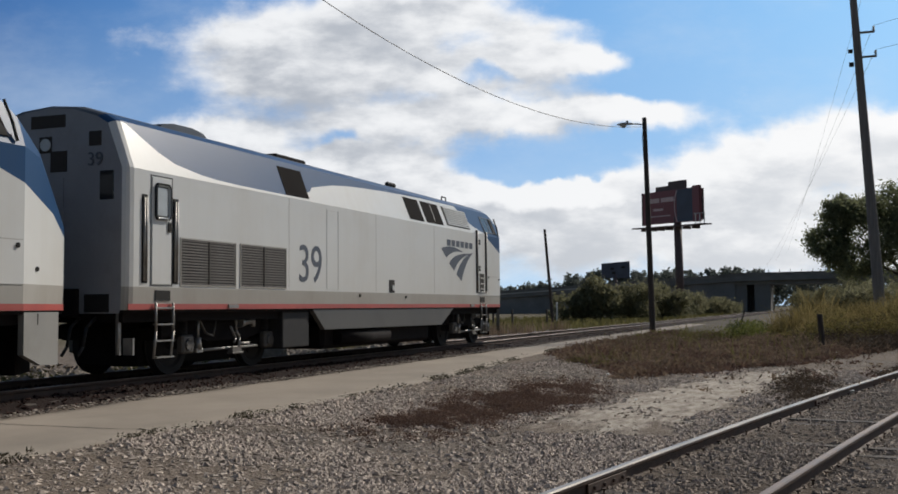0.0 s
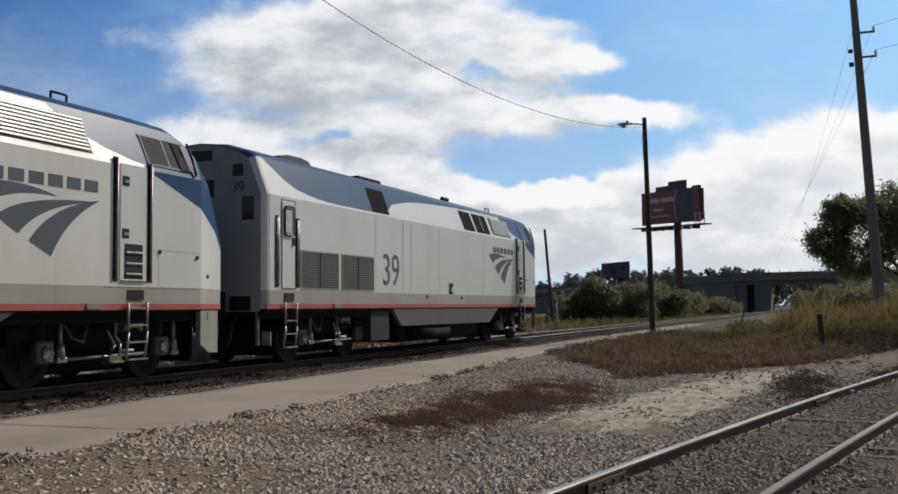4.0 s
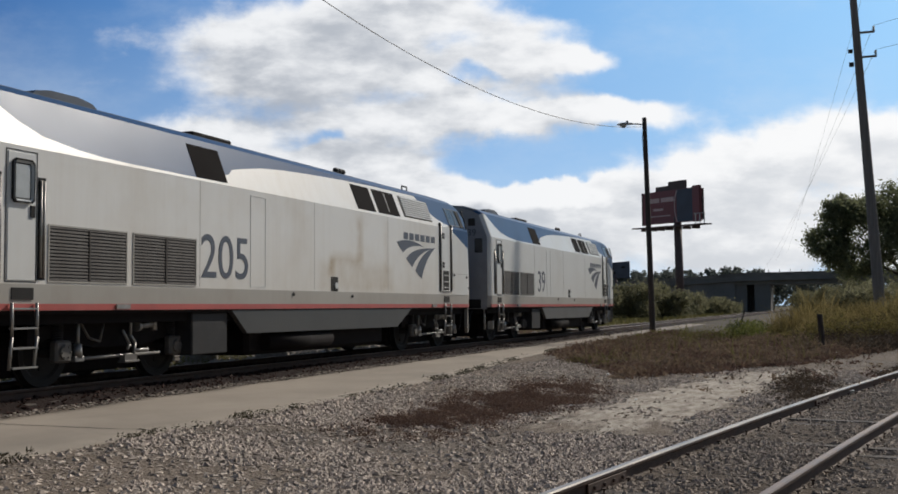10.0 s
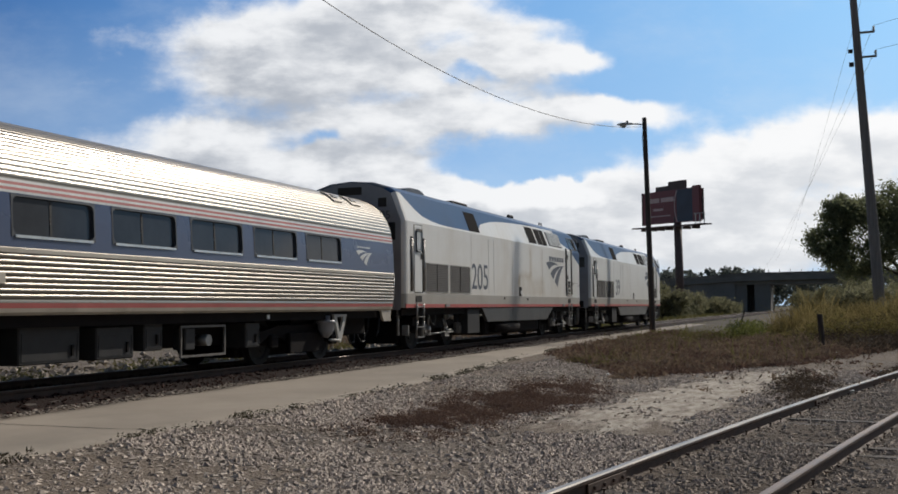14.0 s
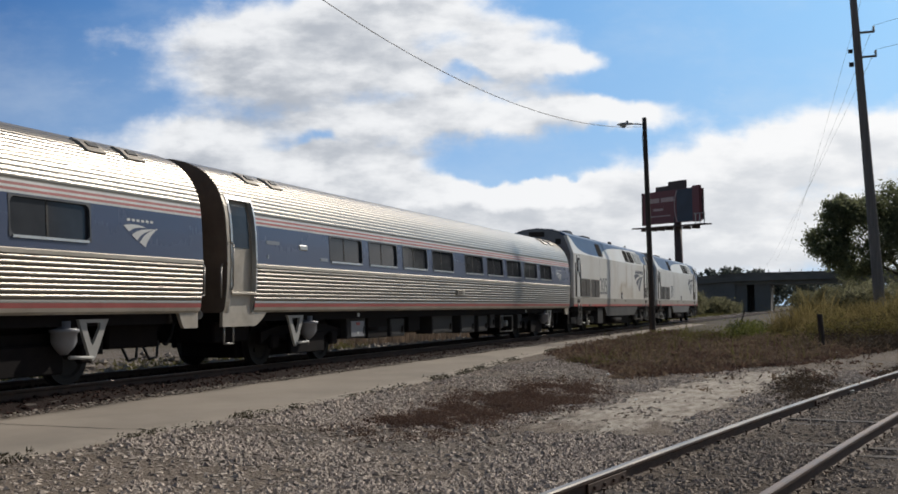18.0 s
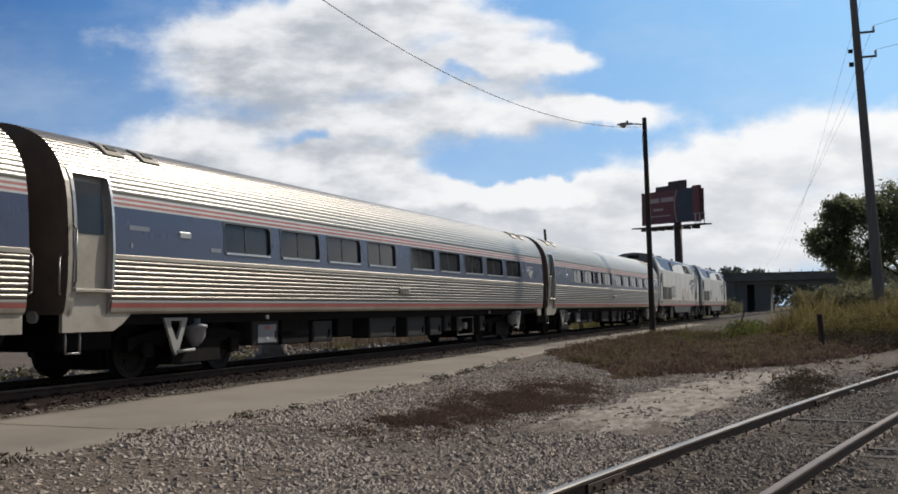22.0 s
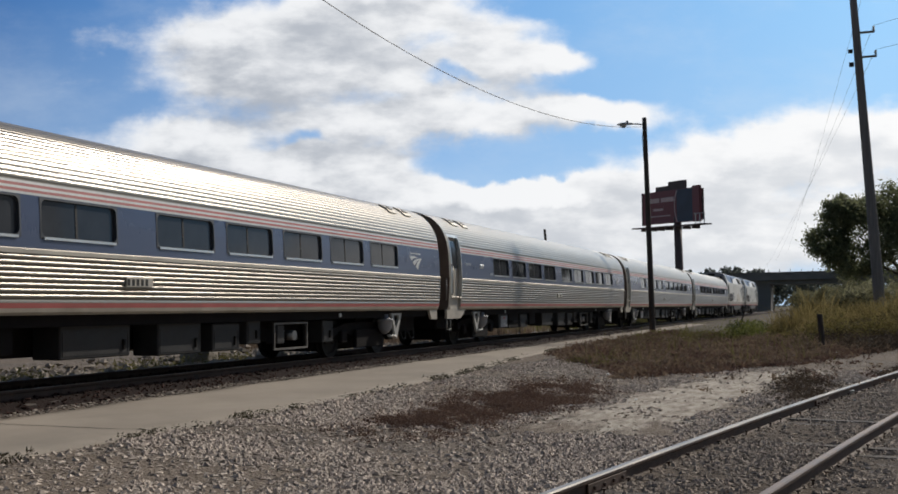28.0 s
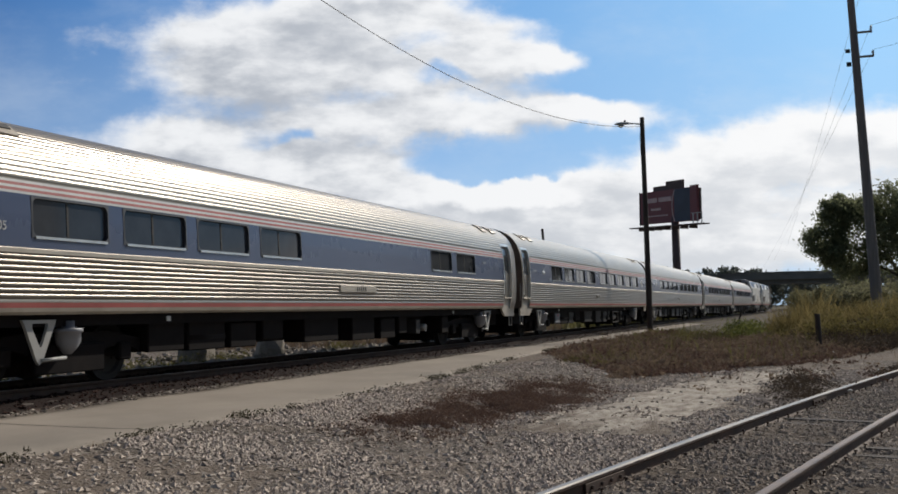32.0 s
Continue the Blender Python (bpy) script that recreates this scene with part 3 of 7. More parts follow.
# centre, radii and weight of the cloud banks on the backdrop
BANKS = [(-0.16, 0.375, 0.20, 0.085, 1.15), (-0.30, 0.365, 0.13, 0.035, 0.8), (-0.30, 0.285, 0.15, 0.045, 0.9), (-0.04, 0.44, 0.12, 0.05, 0.9),
         (0.05, 0.29, 0.15, 0.035, 0.8), (0.13, 0.335, 0.08, 0.026, 0.95), (0.24, 0.325, 0.09, 0.022, 0.95),
         (0.13, 0.225, 0.22, 0.030, 1.05), (0.32, 0.238, 0.12, 0.023, 0.9), (-0.10, 0.205, 0.18, 0.040, 0.75), (-0.40, 0.200, 0.13, 0.028, 0.9),
         (-0.28, 0.145, 0.22, 0.030, 0.85), (-0.12, 0.145, 0.11, 0.025, 0.7), (-0.52, 0.13, 0.15, 0.05, 0.8),
         (-0.15, 0.070, 0.30, 0.040, 0.9), (0.12, 0.080, 0.22, 0.038, 1.05), (0.34, 0.100, 0.16, 0.038, 0.95),
         (0.50, 0.140, 0.14, 0.036, 1.0), (0.66, 0.168, 0.14, 0.042, 1.05), (0.84, 0.190, 0.20, 0.055, 1.1), (0.50, 0.030, 0.80, 0.080, 1.15),
         (0.07, 0.305, 0.055, 0.018, -0.55), (0.18, 0.142, 0.16, 0.014, -0.7), (0.14, 0.385, 0.09, 0.028, 0.7), (-0.18, 0.185, 0.035, 0.016, -0.55), (-0.53, 0.36, 0.08, 0.03, 0.33), (0.24, 0.125, 0.16, 0.010, -0.45), (0.44, 0.078, 0.14, 0.008, -0.42), (0.62, 0.055, 0.12, 0.010, -0.38), (0.15, 0.035, 0.20, 0.010, -0.35),
         # two unseen banks right of the view, added to whiten reflections in glass and steel
         (1.5, 0.10, 0.45, 0.12, 1.0), (2.4, 0.14, 0.5, 0.12, 1.0)]


def build_sky():
    s = 3500 / (1568 / 2 / math.tan(radians(45.98 / 2))) * 1000
    # the sheet runs on unseen to the right, only for reflections
    verts = [(x, y, 0) for x, y in ((-1.3, -0.35), (3.2, -0.35), (3.2, 0.75), (-1.3, 0.75))]
    ob = raw("sky_backdrop", verts, [(0, 1, 2, 3)], cloud_material())
    ob.scale = (s, s, s)
    return tagged(ob, "blue sky with drifting white and grey clouds", "sky", kind="structure")


build_ground()
build_main_track()
build_side_track()
build_path()
sky_sheet = build_sky()

# ---- the locomotives: x from the rear end, y across, z from the rail; the camera sees the side y < 0 ----
HALF = 1.52


def hood_edge(u):
    """Height on the sloping upper side at which white paint turns to blue."""
    return along(u, [(-0.12, 4.06), (0.15, 4.03), (0.4, 3.88), (0.8, 3.66), (1.2, 3.51), (1.9, 3.41), (2.6, 3.36), (4.3, 3.35), (5.85, 3.36), (6.0, 3.62), (7.1, 3.79),
                     (8.2, 3.88), (10.3, 3.97), (12.2, 4.02), (15.2, 4.04), (15.7, 3.72), (16.5, 3.48), (17.2, 3.38), (18.0, 3.34)])


def loco_ring(u):
    """Half outline from the sill to the roof's middle, at distance u from the rear."""
    w = HALF
    e = hood_edge(u)

    def slope_y(z):
        return w - 0.27 * (z - 3.31) / 0.75
    return [(w - 0.035, 1.06), (w - 0.012, 1.113), (w, 1.47), (w, 2.4), (w, 3.31), (slope_y(e), e), (slope_y(4.06), 4.06), (1.05, 4.18), (0.6, 4.32), (0.0, 4.37)]


def mirrored(u, half):
    return [(u, -y, z) for y, z in half] + [(u, y, z) for y, z in half[-2::-1]]


def loco_paint(i, j):
    k = j if j < 9 else 17 - j
    return {0: 4, 1: 2, 2: 0, 3: 0, 4: 0, 5: 1, 6: 1, 7: 3, 8: 3}[k]


def nose_rings():
    """Rings of the cab and nose: the roof drops along the windscreen, the sides taper."""
    out = []
    for u, w, top in ((17.4, 1.52, 4.37), (18.2, 1.52, 4.33), (18.45, 1.52, 4.18), (18.72, 1.52, 3.87), (19.2, 1.362, 3.33), (19.6, 1.231, 2.87), (19.98, 1.106, 2.43), (20.03, 1.07, 2.36)):
        half = [(w - 0.035, 1.06), (w - 0.012, 1.113), (w, 1.47), (w, min(2.2, top - 0.25))]
        side = min(3.31, top - 0.12)
        half.append((w, side))
        edge = along(u, [(17.4, 3.25), (18.72, 2.82), (19.98, 2.34), (20.03, 2.28)])
        if edge < side:
            half[3], half[4] = (w, min(edge, half[4][1] - 0.05)), (w, side)
        ridge = min(4.06, lerp(side, top, 0.72))
        mid, inner = lerp(side, ridge, 0.5), w - 0.36 * (ridge - side)
        half += [(w - 0.36 * (mid - side), mid), (inner, ridge), (inner * 0.84, lerp(ridge, top, 0.4)), (inner * 0.48, lerp(ridge, top, 0.85)), (0, top)]
        out.append(mirrored(u, half))
    return out


def nose_paint(i, j):
    k = j if j < 9 else 17 - j
    return {0: 4, 1: 2, 2: 0, 3: 1, 4: 1, 5: 1, 6: 1, 7: 3, 8: 3}[k]


def loco_truck(parent, u0):
    """A four-wheel truck: frame, two wheelsets, brake gear."""
    bm = bmesh.new()
    for s in (-1, 1):
        prism(bm, [(-2.0, 0.62), (-1.55, 0.72), (-0.6, 0.55), (0.6, 0.55), (1.55, 0.72), (2.0, 0.62), (2.0, 0.85), (1.2, 0.98), (-1.2, 0.98), (-2.0, 0.85)], "y", s * 1.02 - 0.07, s * 1.02 + 0.07)
    box(bm, -0.3, 0.3, -0.95, 0.95, 0.55, 0.95)
    box(bm, -2.0, -1.85, -0.95, 0.95, 0.6, 0.8)
    box(bm, 1.85, 2.0, -0.95, 0.95, 0.6, 0.8)
    tr = part("truck", bm, M["under"], parent, "black cast truck frame")
    tr.location = (u0, 0, 0)
    # added black mass that closes the view through the truck, for the shade inside
    part("traction_motor", boxed(-1.98, 1.98, -0.64, 0.64, 0.16, 0.93, 0.03), M["under"], tr)
    for d in (-1.37, 1.37):
        ws = wheelset(tr, d, 0.51)
        for s in (-1, 1):
            b = boxed(d - 0.17, d + 0.17, s * 1.13 - 0.07, s * 1.13 + 0.07, 0.36, 0.68, 0.03)
            tube(b, (d, s * 1.17, 0.51), (d, s * 1.235, 0.51), 0.11, seg=12)
            for k in range(6):
                a = math.pi * k / 3
                tube(b, (d + 0.085 * math.cos(a), s * 1.23, 0.51 + 0.085 * math.sin(a)), (d + 0.085 * math.cos(a), s * 1.25, 0.51 + 0.085 * math.sin(a)), 0.016, seg=6)
            part("axle_box", b, M["cast"], tr)
            b = bmesh.new()
            tube(b, (d + 0.30, s * 1.18, 0.55), (d + 0.30, s * 1.18, 1.02), 0.03, seg=8)
            tube(b, (d + 0.30, s * 1.18, 0.42), (d + 0.30, s * 1.18, 0.62), 0.075, 0.06, seg=10)
            box(b, d + 0.20, d + 0.40, s * 1.18 - 0.05, s * 1.18 + 0.05, 0.36, 0.44, 0.01)
            part("damper", b, M["bare"], tr)
            b = bmesh.new()
            loft(b, [[(d - 0.05 + r * math.cos(2 * math.pi * q / 12), s * 1.10 + r * math.sin(2 * math.pi * q / 12), 0.68 + 0.0175 * k) for q in range(12)] for k, r in ((k, 0.075 if k % 2 else 0.10) for k in range(16))], close=True)
            part("coil_spring", b, M["undergrey"], tr)
    for s in (-1, 1):
        b = bmesh.new()
        chain(b, [(-0.95, s * 1.16, 0.40), (0.95, s * 1.16, 0.42)], 0.028)
        chain(b, [(0.10, s * 1.24, 1.08), (0.08, s * 1.24, 0.72), (0.20, s * 1.24, 0.60), (0.17, s * 1.24, 0.36)], 0.024)
        chain(b, [(-0.12, s * 1.25, 0.80), (0.05, s * 1.25, 0.58), (0.0, s * 1.25, 0.50)], 0.022)
        chain(b, [(0.18, s * 1.24, 0.48), (0.52, s * 1.24, 0.48)], 0.03)
        part("brake_rigging", b, M["bare"], tr)
        b = boxed(-0.16, 0.20, s * 1.26 - 0.07, s * 1.26 + 0.07, 0.30, 0.335, 0.006)
        box(b, -0.14, 0.16, s * 1.26 - 0.05, s * 1.26 + 0.05, 0.335, 0.42)
        part("truck_step", b, M["cast"], tr)
        b = bmesh.new()
        tube(b, (0.34, s * 1.20, 0.86), (0.70, s * 1.20, 0.89), 0.055, seg=12)
        tube(b, (0.27, s * 1.20, 0.855), (0.34, s * 1.20, 0.86), 0.085, seg=12)
        tube(b, (0.74, s * 1.20, 0.78), (0.74, s * 1.20, 0.98), 0.05, seg=8)
        part("brake_cylinder", b, M["bare"], tr)
        b = bmesh.new()
        chain(b, [(-1.0, s * 1.14, 0.98), (-0.8, s * 1.16, 0.70), (-0.55, s * 1.16, 0.64), (-0.45, s * 1.15, 0.90)], 0.018)
        part("air_pipe", b, M["cast"], tr)
    return tr


AXLES = []


def wheelset(parent, d, r):
    bm = bmesh.new()
    for s in (-1, 1):
        y = s * 0.755
        seg = 28
        prof = [(0.06, -0.03), (r * 0.72, -0.02), (r * 0.80, -0.055), (r, -0.065), (r, 0.045), (r + 0.025, 0.055), (r + 0.025, 0.075), (r * 0.8, 0.07), (r * 0.72, 0.03), (0.06, 0.05)]
        rings = [[(rr * math.cos(2 * math.pi * k / seg), y - s * oo, rr * math.sin(2 * math.pi * k / seg)) for k in range(seg)] for rr, oo in prof]
        loft(bm, rings, close=True)
        for k in range(3):
            a = 2 * math.pi * k / 3
            tube(bm, (0.3 * r * 1.5 * math.cos(a), y + s * 0.02, 0.3 * r * 1.5 * math.sin(a)), (0.3 * r * 1.5 * math.cos(a), y + s * 0.05, 0.3 * r * 1.5 * math.sin(a)), 0.05, seg=6)
    tube(bm, (0, -1.1, 0), (0, 1.1, 0), 0.08, seg=10)
    ws = part("wheelset", bm, M["wheel"], parent)
    ws.location = (d, 0, r)
    AXLES.append((ws, d, r))
    return ws


def ladder(parent, u, z0, z1, side):
    y = side * 1.50
    bm = bmesh.new()
    for x in (u, u + 0.46):
        chain(bm, [(x, y + side * 0.06, z1), (x + 0.01, y + side * 0.06, z1 - 0.45), (x - 0.01, y + side * 0.03, z0)], 0.024)
    for k in range(4):
        z = z0 + 0.02 + (z1 - z0 - 0.1) * k / 3
        box(bm, u, u + 0.46, y + side * 0.01, y + side * 0.09, z - 0.012, z + 0.012)
    return part("step_ladder", bm, M["bare"], parent, "pale steel step ladder")


# upper and lower edge of the emblem's three bands: start, bend, end
BANDS = ((((0.0, 0.92), (0.335, 1.10), (0.66, 0.89)), ((0.155, 0.66), (0.34, 0.93), (0.66, 0.88))),
         (((0.23, 0.51), (0.39, 0.845), (0.95, 0.87)), ((0.385, 0.29), (0.54, 0.74), (0.95, 0.86))),
         (((0.46, 0.20), (0.615, 0.75), (1.0, 0.90)), ((0.625, 0.0), (0.735, 0.57), (1.0, 0.89))))


def bow(p, c, q, t):
    return tuple(a * (1 - t) ** 2 + 2 * b * t * (1 - t) + d * t * t for a, b, d in zip(p, c, q))


def swoosh(parent, u0, z0, w, h, side, material, label):
    """Three curved fields that fan out, the mark on the vehicle's side."""
    y = side * (HALF + 0.004)
    bm = bmesh.new()
    for band in BANDS:
        loft(bm, [[(u0 + x * w, y, z0 + z * h) for x, z in (bow(p, c, q, k / 10) for k in range(11))] for p, c, q in band])
    return part("emblem", bm, material, parent, label)


def word_bars(parent, u0, z0, n, w, h, gap, side, material, half):
    y = side * half
    for k in range(n):
        x = u0 + k * (w + gap)
        part("letter_bar", boxed(x, x + w, min(y, y + side * 0.004), max(y, y + side * 0.004), z0, z0 + h), material, parent)


def slope_panel(bm, u0, u1, z0, z1, side, lift=0.006, skew=0.0, depth=0.0):
    """A thin sheet on the sloping upper side."""
    def p(u, z, o):
        return (u, side * (HALF - 0.27 * (z - 3.31) / 0.75 + o), z + o * 0.36)
    pts = [(u0, z0), (u1, z0), (u1 + skew, z1), (u0 + skew, z1)]
    a, b = [bm.verts.new(p(u, z, lift)) for u, z in pts], [bm.verts.new(p(u, z, -0.02)) for u, z in pts]
    bm.faces.new(a)
    for i in range(4):
        bm.faces.new((a[i], a[(i + 1) % 4], b[(i + 1) % 4], b[i]))
    return bm


def side_frame(bm, x0, x1, z0, z1, side, t=0.04, half=HALF, proud=0.012):
    y0, y1 = sorted((side * (half - 0.01), side * (half + proud)))
    box(bm, x0, x1, y0, y1, z1 - t, z1), box(bm, x0, x1, y0, y1, z0, z0 + t)
    box(bm, x0, x0 + t, y0, y1, z0 + t, z1 - t), box(bm, x1 - t, x1, y0, y1, z0 + t, z1 - t)
    return bm


def grille(parent, x0, x1, z0, z1, side):
    g = part("grille", side_frame(bmesh.new(), x0, x1, z0, z1, side, 0.022, HALF, 0.012), M["lower"], parent, "dark louvred intake grille in a thin pale frame")
    y0, y1 = sorted((side * (HALF + 0.002), side * (HALF - 0.05)))
    part("backing", boxed(x0 + 0.022, x1 - 0.022, y0, y0 + 0.004 if side < 0 else y1, z0 + 0.022, z1 - 0.022), M["hole"], g)
    bm = bmesh.new()
    n = 16
    vs = [bm.verts.new(q) for q in ((x0 + 0.024, side * (HALF + 0.004), 0.018), (x1 - 0.024, side * (HALF + 0.004), 0.018), (x1 - 0.024, side * (HALF + 0.012), -0.012), (x0 + 0.024, side * (HALF + 0.012), -0.012))]
    bm.faces.new(vs)
    first = part("slat", bm, M["grille"], g)
    for k in range(n):
        o = first if k == 0 else new("slat", first.data)
        o.parent = g
        o.location.z = z0 + 0.04 + (z1 - z0 - 0.08) * k / (n - 1)
    xm = (x0 + x1) / 2
    y0, y1 = sorted((side * (HALF + 0.004), side * (HALF + 0.016)))
    part("mullion", boxed(xm - 0.018, xm + 0.018, y0, y1, z0 + 0.04, z1 - 0.04), M["grille"], g)
    return g


def rear_corner(u, half):
    """Draws the outline in where the side turns round the rear corner."""
    d = along(u, [(-0.12, 0.12), (-0.105, 0.06), (-0.06, 0.018), (0.02, 0.0)])
    return [(max(0.0, y - d), z - (0.4 * d if z > 4 else 0)) for y, z in half]


def build_loco(number, label, white):
    L = empty("diesel_locomotive")
    us = [-0.12, -0.105, -0.06, 0.02, 0.15, 0.4, 0.8, 1.2, 1.5, 1.9, 2.4, 3.0, 3.7, 4.5, 5.2, 5.95, 6.1, 6.6, 7.2, 8.0, 8.8, 9.8, 11, 12.5, 14, 15.2, 15.5, 15.9, 16.3, 16.9, 17.4]
    bm = bmesh.new()
    rings = []
    for u in us:
        half = loco_ring(u)
        half = rear_corner(u, half)
        rings.append(mirrored(u, half))
    loft(bm, rings, loco_paint)
    body = part("body", bm, [M[white], M["blue"], M["lower"], M["roofgrey"], M["under"]], L, "silver-white carbody with blue upper side and grey sill")
    # rear wall with windows and the number
    bm = bmesh.new()
    ends = mirrored(-0.12, rear_corner(-0.12, loco_ring(-0.12)))
    bm.faces.new([bm.verts.new(p) for p in ends])
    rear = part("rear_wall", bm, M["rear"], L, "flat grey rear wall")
    for y0, y1, z0, z1 in ((-1.25, -0.99, 2.82, 3.27), (0.99, 1.25, 2.82, 3.27)):
        part("rear_window", boxed(-0.135, -0.11, y0, y1, z0, z1, 0.01), M["glass"], rear)
    for y0, y1, z0, z1 in ((-1.01, -0.78, 3.67, 3.90), (0.78, 1.01, 3.67, 3.90), (-0.32, 0.35, 4.0, 4.2), (-0.36, -0.04, 3.29, 3.62), (-0.06, 0.18, 3.60, 3.86), (-0.30, 0.30, 1.5, 3.2)):
        part("rear_panel", boxed(-0.132, -0.11, y0, y1, z0, z1, 0.004), M["grille"] if z0 > 2 else M["rear"], rear)
    b = bmesh.new()
    tube(b, (-0.15, 0.05, 3.73), (-0.11, 0.05, 3.73), 0.10, seg=14)
    part("marker_lamp", b, M["lens"], rear)
    lettering("rear_number", number, 0.30, Matrix.Translation((-0.136, -0.905, 3.36)) @ Matrix(((0, 0, -1, 0), (-1, 0, 0, 0), (0, 1, 0, 0), (0, 0, 0, 1))), M["mark"], rear)
    for s in (-1, 1):
        part("step_pocket", boxed(-0.135, -0.11, *sorted((s * 1.18, s * 0.72)), 1.08, 1.36, 0.004), M["hole"], rear)
    bm = bmesh.new()
    box(bm, -0.2, -0.1, -0.62, 0.62, 1.0, 1.45, 0.02)
    part("buffer_beam", bm, M["under"], L)
    bm = boxed(-0.45, 0.0, -0.14, 0.14, 0.78, 1.02, 0.03)
    part("coupler", bm, M["under"], L)
    for y in (-0.85, -0.55, 0.6, 0.9):
        bm = bmesh.new()
        chain(bm, [(0, y, 1.0), (-0.22, y, 0.85), (-0.30, y, 0.55), (-0.42, y, 0.42)], 0.025)
        part("brake_hose", bm, M["rubber"], L)
    for s in (-1, 1):
        bm = bmesh.new()
        y = s * 1.25
        chain(bm, [(0.02, y, 1.06), (0.0, y, 0.42)], 0.03)
        box(bm, -0.02, 0.06, y - 0.02, y + 0.02, 0.42, 1.05)
        box(bm, -0.02, 0.02, y - 0.30, y - 0.12, 0.42, 0.68)
        part("rear_step", bm, M["bare"], L)
    # cab and nose
    bm = bmesh.new()
    nr = nose_rings()
    vs = loft(bm, nr, nose_paint)
    bm.faces.new(vs[-1])
    part("nose", bm, [M["white"], M["blue"], M["lower"], M["roofgrey"], M["under"]], L, "sloping blue and white cab nose")
    bm = bmesh.new()
    for (ua, za, wa), (ub, zb, wb) in (((18.56, 4.06, 1.0), (19.06, 3.50, 1.02)),):
        for s in (-1, 1):
            q = [(ua + 0.03, s * 0.06, za + 0.0), (ua + 0.03, s * wa * 0.95, za - 0.06), (ub + 0.03, s * wb, zb - 0.02), (ub + 0.03, s * 0.06, zb + 0.05)]
            bm.faces.new([bm.verts.new(p) for p in q])
    part("windscreen", bm, M["glass"], L)
    for s in (-1, 1):
        # cab side window with shade, side door with hand rails
        bm = bmesh.new()
        slope_panel(bm, 17.32, 18.36, 3.43, 3.87, s, 0.008, -0.06)
        cw = part("cab_window", bm, M["cabglass"], L)
        bm = bmesh.new()
        slope_panel(bm, 17.84, 17.89, 3.43, 3.87, s, 0.014, -0.06)
        slope_panel(bm, 17.27, 18.50, 3.40, 3.43, s, 0.014, 0)
        slope_panel(bm, 17.28, 17.32, 3.43, 3.87, s, 0.014, -0.05)
        slope_panel(bm, 17.20, 18.40, 3.87, 3.89, s, 0.014, 0)
        part("window_frame", bm, M["roofgrey"], cw)
        bm = bmesh.new()
        slope_panel(bm, 18.17, 18.42, 3.40, 3.86, s, 0.024, -0.10)
        part("window_post", bm, M["hole"], cw)
        bm = bmesh.new()
        chain(bm, [(18.56, s * 1.53, 3.36), (18.50, s * 1.50, 3.60), (18.42, s * 1.42, 3.90)], 0.022)
        part("wind_deflector", bm, M["rubber"], L)
        y0, y1 = sorted((s * (HALF - 0.01), s * (HALF + 0.010)))
        d = part("cab_door", boxed(16.55, 17.2, y0, y1, 1.56, 3.34, 0.006), M["white"], L, "narrow white cab door between hand rails")
        y0, y1 = sorted((s * HALF, s * (HALF + 0.016)))
        part("step_recess", boxed(16.66, 17.10, y0, y1, 1.58, 2.12), M["hole"], d)
        for z in (1.64, 1.80, 1.97):
            part("rung", boxed(16.68, 17.08, *sorted((s * (HALF + 0.010), s * (HALF + 0.034))), z, z + 0.035, 0.006), M["bare"], d)
        part("door_sill", boxed(16.58, 17.18, *sorted((s * HALF, s * (HALF + 0.03))), 1.545, 1.575, 0.006), M["bare"], d)
        for z in (2.2, 3.0):
            h = part("hinge", boxed(16.60, 16.76, y0, y1, z, z + 0.15), M["hole"], d)
            part("hinge_pin", boxed(16.64, 16.74, *sorted((s * (HALF + 0.014), s * (HALF + 0.026))), z + 0.05, z + 0.09), M["bare"], h)
        for u in (16.45, 17.29):
            bm = bmesh.new()
            y0, y1 = sorted((s * (HALF - 0.01), s * (HALF + 0.008)))
            # a flat dark plate paints the shaded recess behind the rail
            box(bm, u - 0.06, u + 0.06, y0, y1, 1.54, 3.42)
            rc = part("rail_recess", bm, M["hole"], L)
            bm = bmesh.new()
            tube(bm, (u, s * (HALF + 0.03), 1.60), (u, s * (HALF + 0.03), 3.40), 0.02, seg=8)
            part("hand_rail", bm, M["bare"], rc)
        # seams of the nose sheets, below and behind the cab door
        part("panel_seam", boxed(17.40, 18.70, *sorted((s * (HALF - 0.01), s * (HALF + 0.002))), 2.052, 2.062), M["lower"], L)
        part("panel_seam", boxed(17.52, 17.532, *sorted((s * (HALF - 0.01), s * (HALF + 0.002))), 1.48, 2.05), M["lower"], L)
        part("tread_plate", boxed(16.2, 18.7, *sorted((s * (HALF - 0.01), s * (HALF + 0.006))), 1.458, 1.470), M["rearpale"], L)
        # rear door
        y0, y1 = sorted((s * (HALF - 0.01), s * (HALF + 0.012)))
        d = part("rear_door", boxed(0.47, 0.99, y0, y1, 1.51, 3.22, 0.01), M["white"], L, "narrow grey-white side door with a rounded window")
        bm = boxed(0.53, 0.93, *sorted((s * HALF, s * (HALF + 0.022))), 2.54, 3.13, 0.05)
        part("window_frame", bm, M["rubber"], d)
        part("pane", boxed(0.55, 0.91, *sorted((s * HALF, s * (HALF + 0.026))), 2.565, 3.105, 0.05), M["lens"], d)
